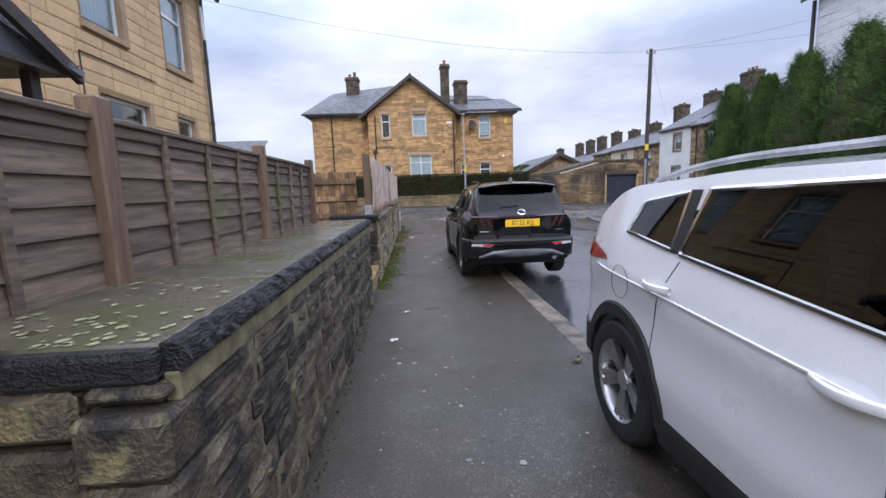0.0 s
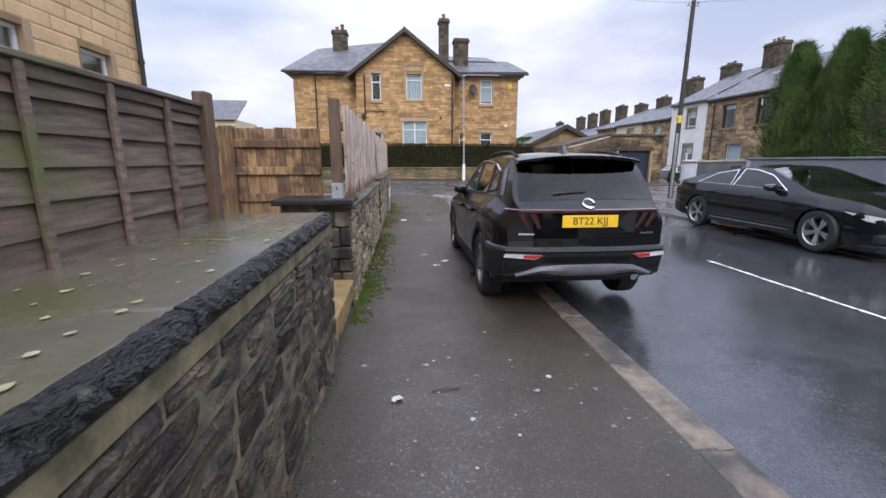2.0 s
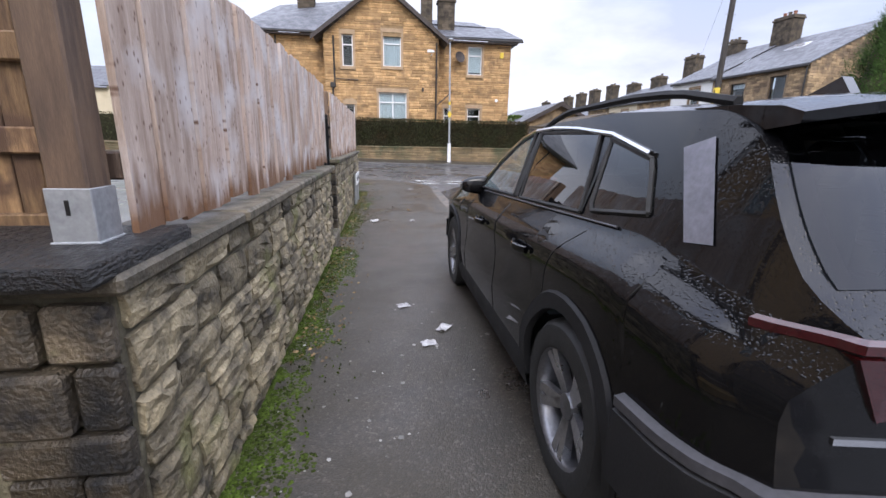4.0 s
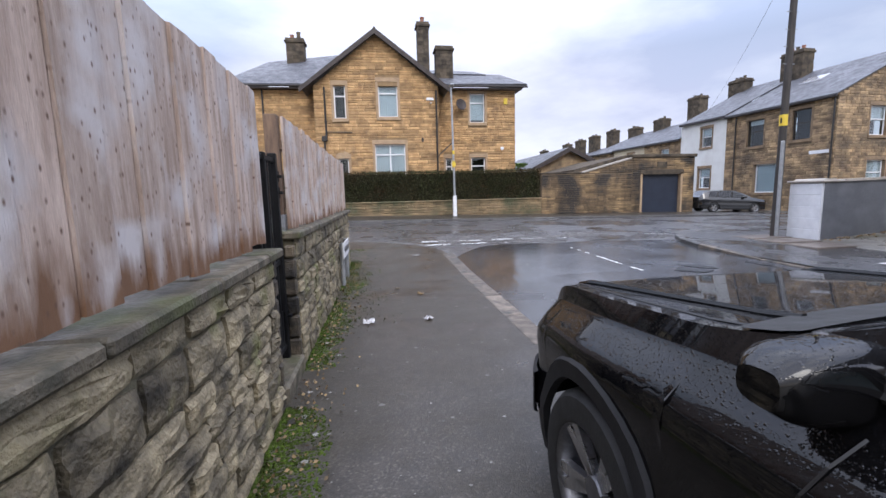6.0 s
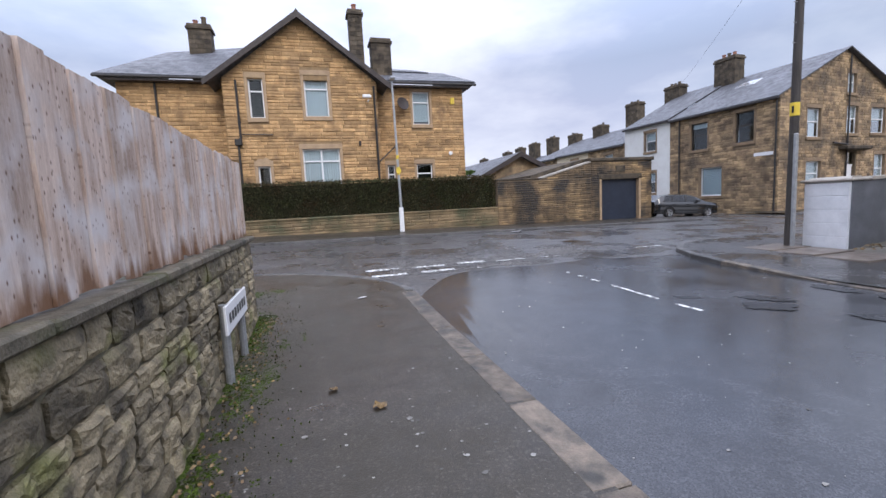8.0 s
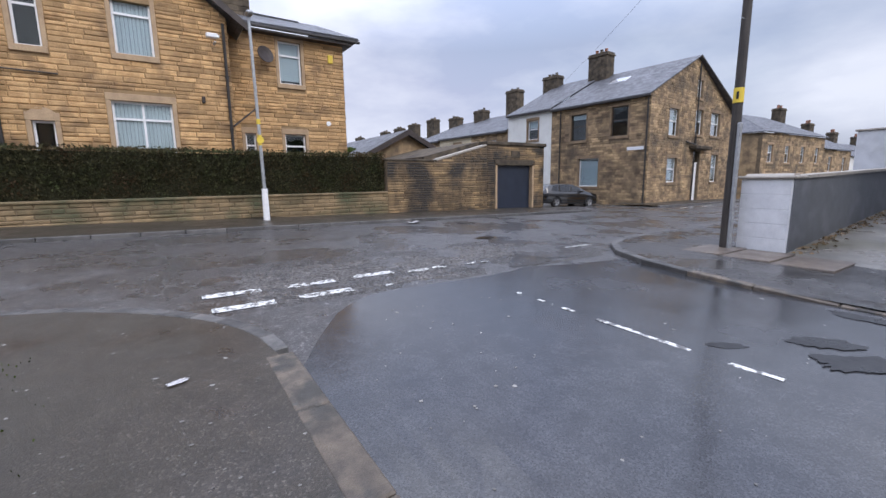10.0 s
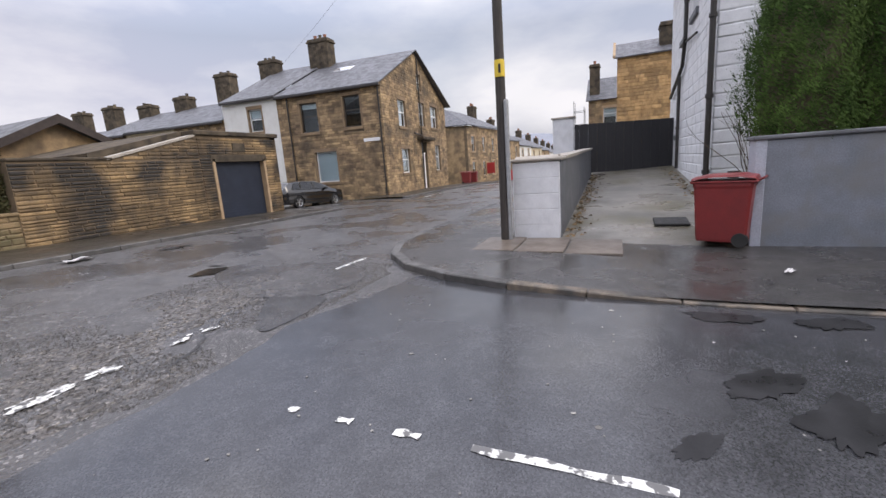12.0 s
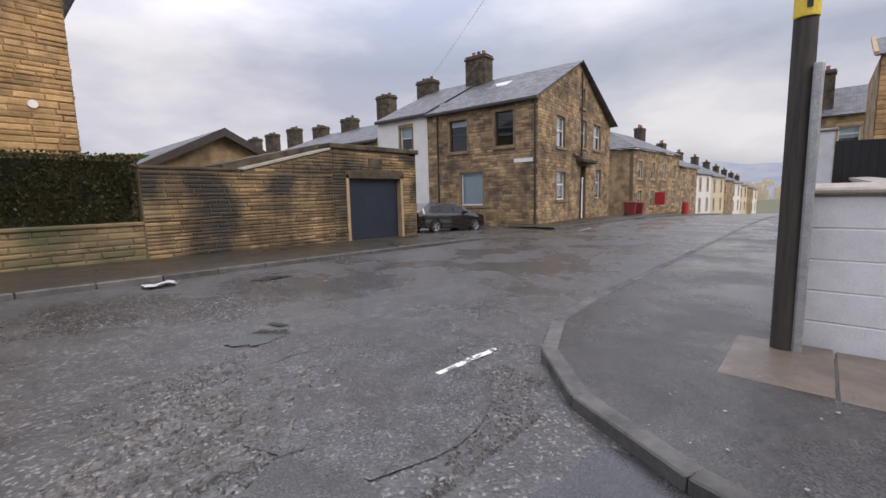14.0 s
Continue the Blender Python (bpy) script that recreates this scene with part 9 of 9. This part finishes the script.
# cushions crowd against the wall and thin out over the footway
for _ in range(30000):
    y = rnd.uniform(5.6, 18.0)
    if 10.55 < y < 11.15:
        continue
    x0 = 0.01 if y < 16.5 else -0.35
    u = rnd.random() ** 2.0 * (0.34 if y < 11 else 0.6)
    x = x0 + u
    v = noise.noise(Vector((x * 2.2, y * 0.9, 9))) + 0.6 * noise.noise(Vector((x * 9, y * 7, 2)))
    if v < 1.5 * u - 0.32:
        continue
    r, h = rnd.uniform(0.005, 0.015), rnd.uniform(0.003, 0.009)
    a, z = rnd.uniform(0, 6.28), rise(x, y) - 0.001
    ring = [(x + r * rnd.uniform(0.7, 1.3) * math.cos(a + k * 1.257), y + r * rnd.uniform(0.7, 1.3) * math.sin(a + k * 1.257), z) for k in range(5)]
    g.add(ring + [(x, y, z + h)], [(k, (k + 1) % 5, 5) for k in range(5)])
leaf_cloud(g, pts[::3], 0.016, rnd)
solid("moss", g, M_MOSS, "moss and fine grass along the foot of the wall", "moss", kind="stuff")
g = Geo()
for _ in range(1100):
    y = rnd.uniform(7.5, 16.3)
    x = 0.04 + abs(rnd.gauss(0, 0.16))
    l, a = rnd.uniform(0.006, 0.018), rnd.uniform(0, 6.28)
    c, s = math.cos(a), math.sin(a)
    g.add([(x + l * c, y + l * s, rise(x, y) + 0.012), (x - l * 0.5 * s, y + l * 0.5 * c, rise(x, y) + 0.02), (x - l * c, y - l * s, rise(x, y) + 0.01), (x + l * 0.5 * s, y - l * 0.5 * c, rise(x, y) + 0.006)], [(0, 1, 2, 3)])
for _ in range(420):
    x = rnd.uniform(10.9, 19.5)
    y = 16.36 - abs(rnd.gauss(0, 0.16)) if rnd.random() < 0.6 else 13.75 + abs(rnd.gauss(0, 0.14))
    l, a = rnd.uniform(0.02, 0.06), rnd.uniform(0, 6.28)
    c, s = math.cos(a), math.sin(a)
    z = drive(x) + 0.012
    g.add([(x + l * c, y + l * s, z), (x - l * 0.5 * s, y + l * 0.5 * c, z + 0.03), (x - l * c, y - l * s, z), (x + l * 0.5 * s, y - l * 0.5 * c, z)], [(0, 1, 2, 3)])
solid("fallen_leaves", g, M_LEAFLIT, "small brown fallen leaves along the wall", "leaves", kind="stuff")
g = Geo()
for _ in range(1300):
    if rnd.random() < 0.78:
        x, y = rnd.uniform(0.1, 2.0), rnd.uniform(-1, 18.5)
        z = rise(x, y) + 0.004
    else:
        x, y = rnd.uniform(2.3, 7.6), rnd.uniform(6, 18)
        z = rise(x, y) + ROAD_Z + 0.008
    r = rnd.uniform(0.004, 0.013) if rnd.random() < 0.9 else rnd.uniform(0.014, 0.024)
    a = rnd.uniform(0, 6.28)
    g.add([(x + r * (0.6 + 0.7 * rnd.random()) * math.cos(a + k * 1.257), y + r * (0.6 + 0.7 * rnd.random()) * math.sin(a + k * 1.257), z) for k in range(5)], [(0, 1, 2, 3, 4)])
for _ in range(160):
    x, y = rnd.uniform(8.2, 10.4), rnd.uniform(12.2, 18)
    r, a = rnd.uniform(0.005, 0.014), rnd.uniform(0, 6.28)
    g.add([(x + r * math.cos(a + k * 1.257), y + r * math.sin(a + k * 1.257), rise(x, y) + 0.04) for k in range(5)], [(0, 1, 2, 3, 4)])
solid("grit", g, M_GRIT, "pale chips and specks scattered over the wet asphalt", "grit", kind="stuff")


def scrap(x, y, w, l, turn, label, mt=M_LITTER, z=None, fold=0.02, seed=0):
    rnd = random.Random(seed)
    z = rise(x, y) + 0.008 if z is None else z
    n = 5
    rows = [[(w * (i / (n - 1) - 0.5) + rnd.uniform(-0.1, 0.1) * w, l * (j / (n - 1) - 0.5) + rnd.uniform(-0.1, 0.1) * l, abs(rnd.gauss(0, fold * 0.5))) for i in range(n)] for j in range(n)]
    g = Geo(Matrix.Translation((x, y, z)) @ Matrix.Rotation(radians(turn), 4, "Z")).grid(rows)
    solid("litter", g, mt, label, "litter", "scattered litter")


scrap(0.81, 8.41, 0.1, 0.08, 20, "torn scrap of printed paper on the footway", seed=1, fold=0.006)
scrap(1.09, 7.94, 0.14, 0.08, 60, "torn scrap of printed paper on the footway", seed=2, fold=0.006)
scrap(0.95, 7.7, 0.1, 0.08, 10, "torn scrap of printed paper on the footway", seed=3, fold=0.006)
scrap(0.49, 12.3, 0.12, 0.1, 0, "crumpled white paper on the damp footway", seed=4, fold=0.05)
scrap(1.13, 12.3, 0.07, 0.09, 30, "crumpled white paper on the damp footway", seed=5, fold=0.03)
scrap(0.46, 4.3, 0.07, 0.06, 10, "small white scrap on the footway", seed=6)
scrap(0.34, 3.35, 0.08, 0.05, 40, "small white scrap beside the wall", seed=7)
scrap(1.37, 16.88, 0.13, 0.06, 20, "flattened white carton on the corner", seed=8, fold=0.01)
scrap(1.87, 2.63, 0.07, 0.05, 0, "yellow-brown leaf on the footway", M_LEAFLIT, seed=9, fold=0.03)
scrap(9.0, 13.7, 0.16, 0.07, -30, "white scrap of paper on the far footway", seed=10)
scrap(7.9, 25.0, 0.5, 0.3, 10, "white plastic bag by the far kerb", z=rise(7.9, 25) - 0.04, seed=11, fold=0.08)
scrap(1.15, 13.5, 0.09, 0.07, 0, "curled brown leaf on the footway", M_LEAFLIT, seed=13, fold=0.03)
scrap(0.85, 13.9, 0.06, 0.06, 0, "curled brown leaf on the footway", M_LEAFLIT, seed=14, fold=0.03)
solid("twig", Geo().tube([(0.68, 4.38, 0.01), (0.74, 4.39, 0.014), (0.86, 4.41, 0.008)], 0.006, 5), M_TWIG, "short broken twig on the footway", "twig")
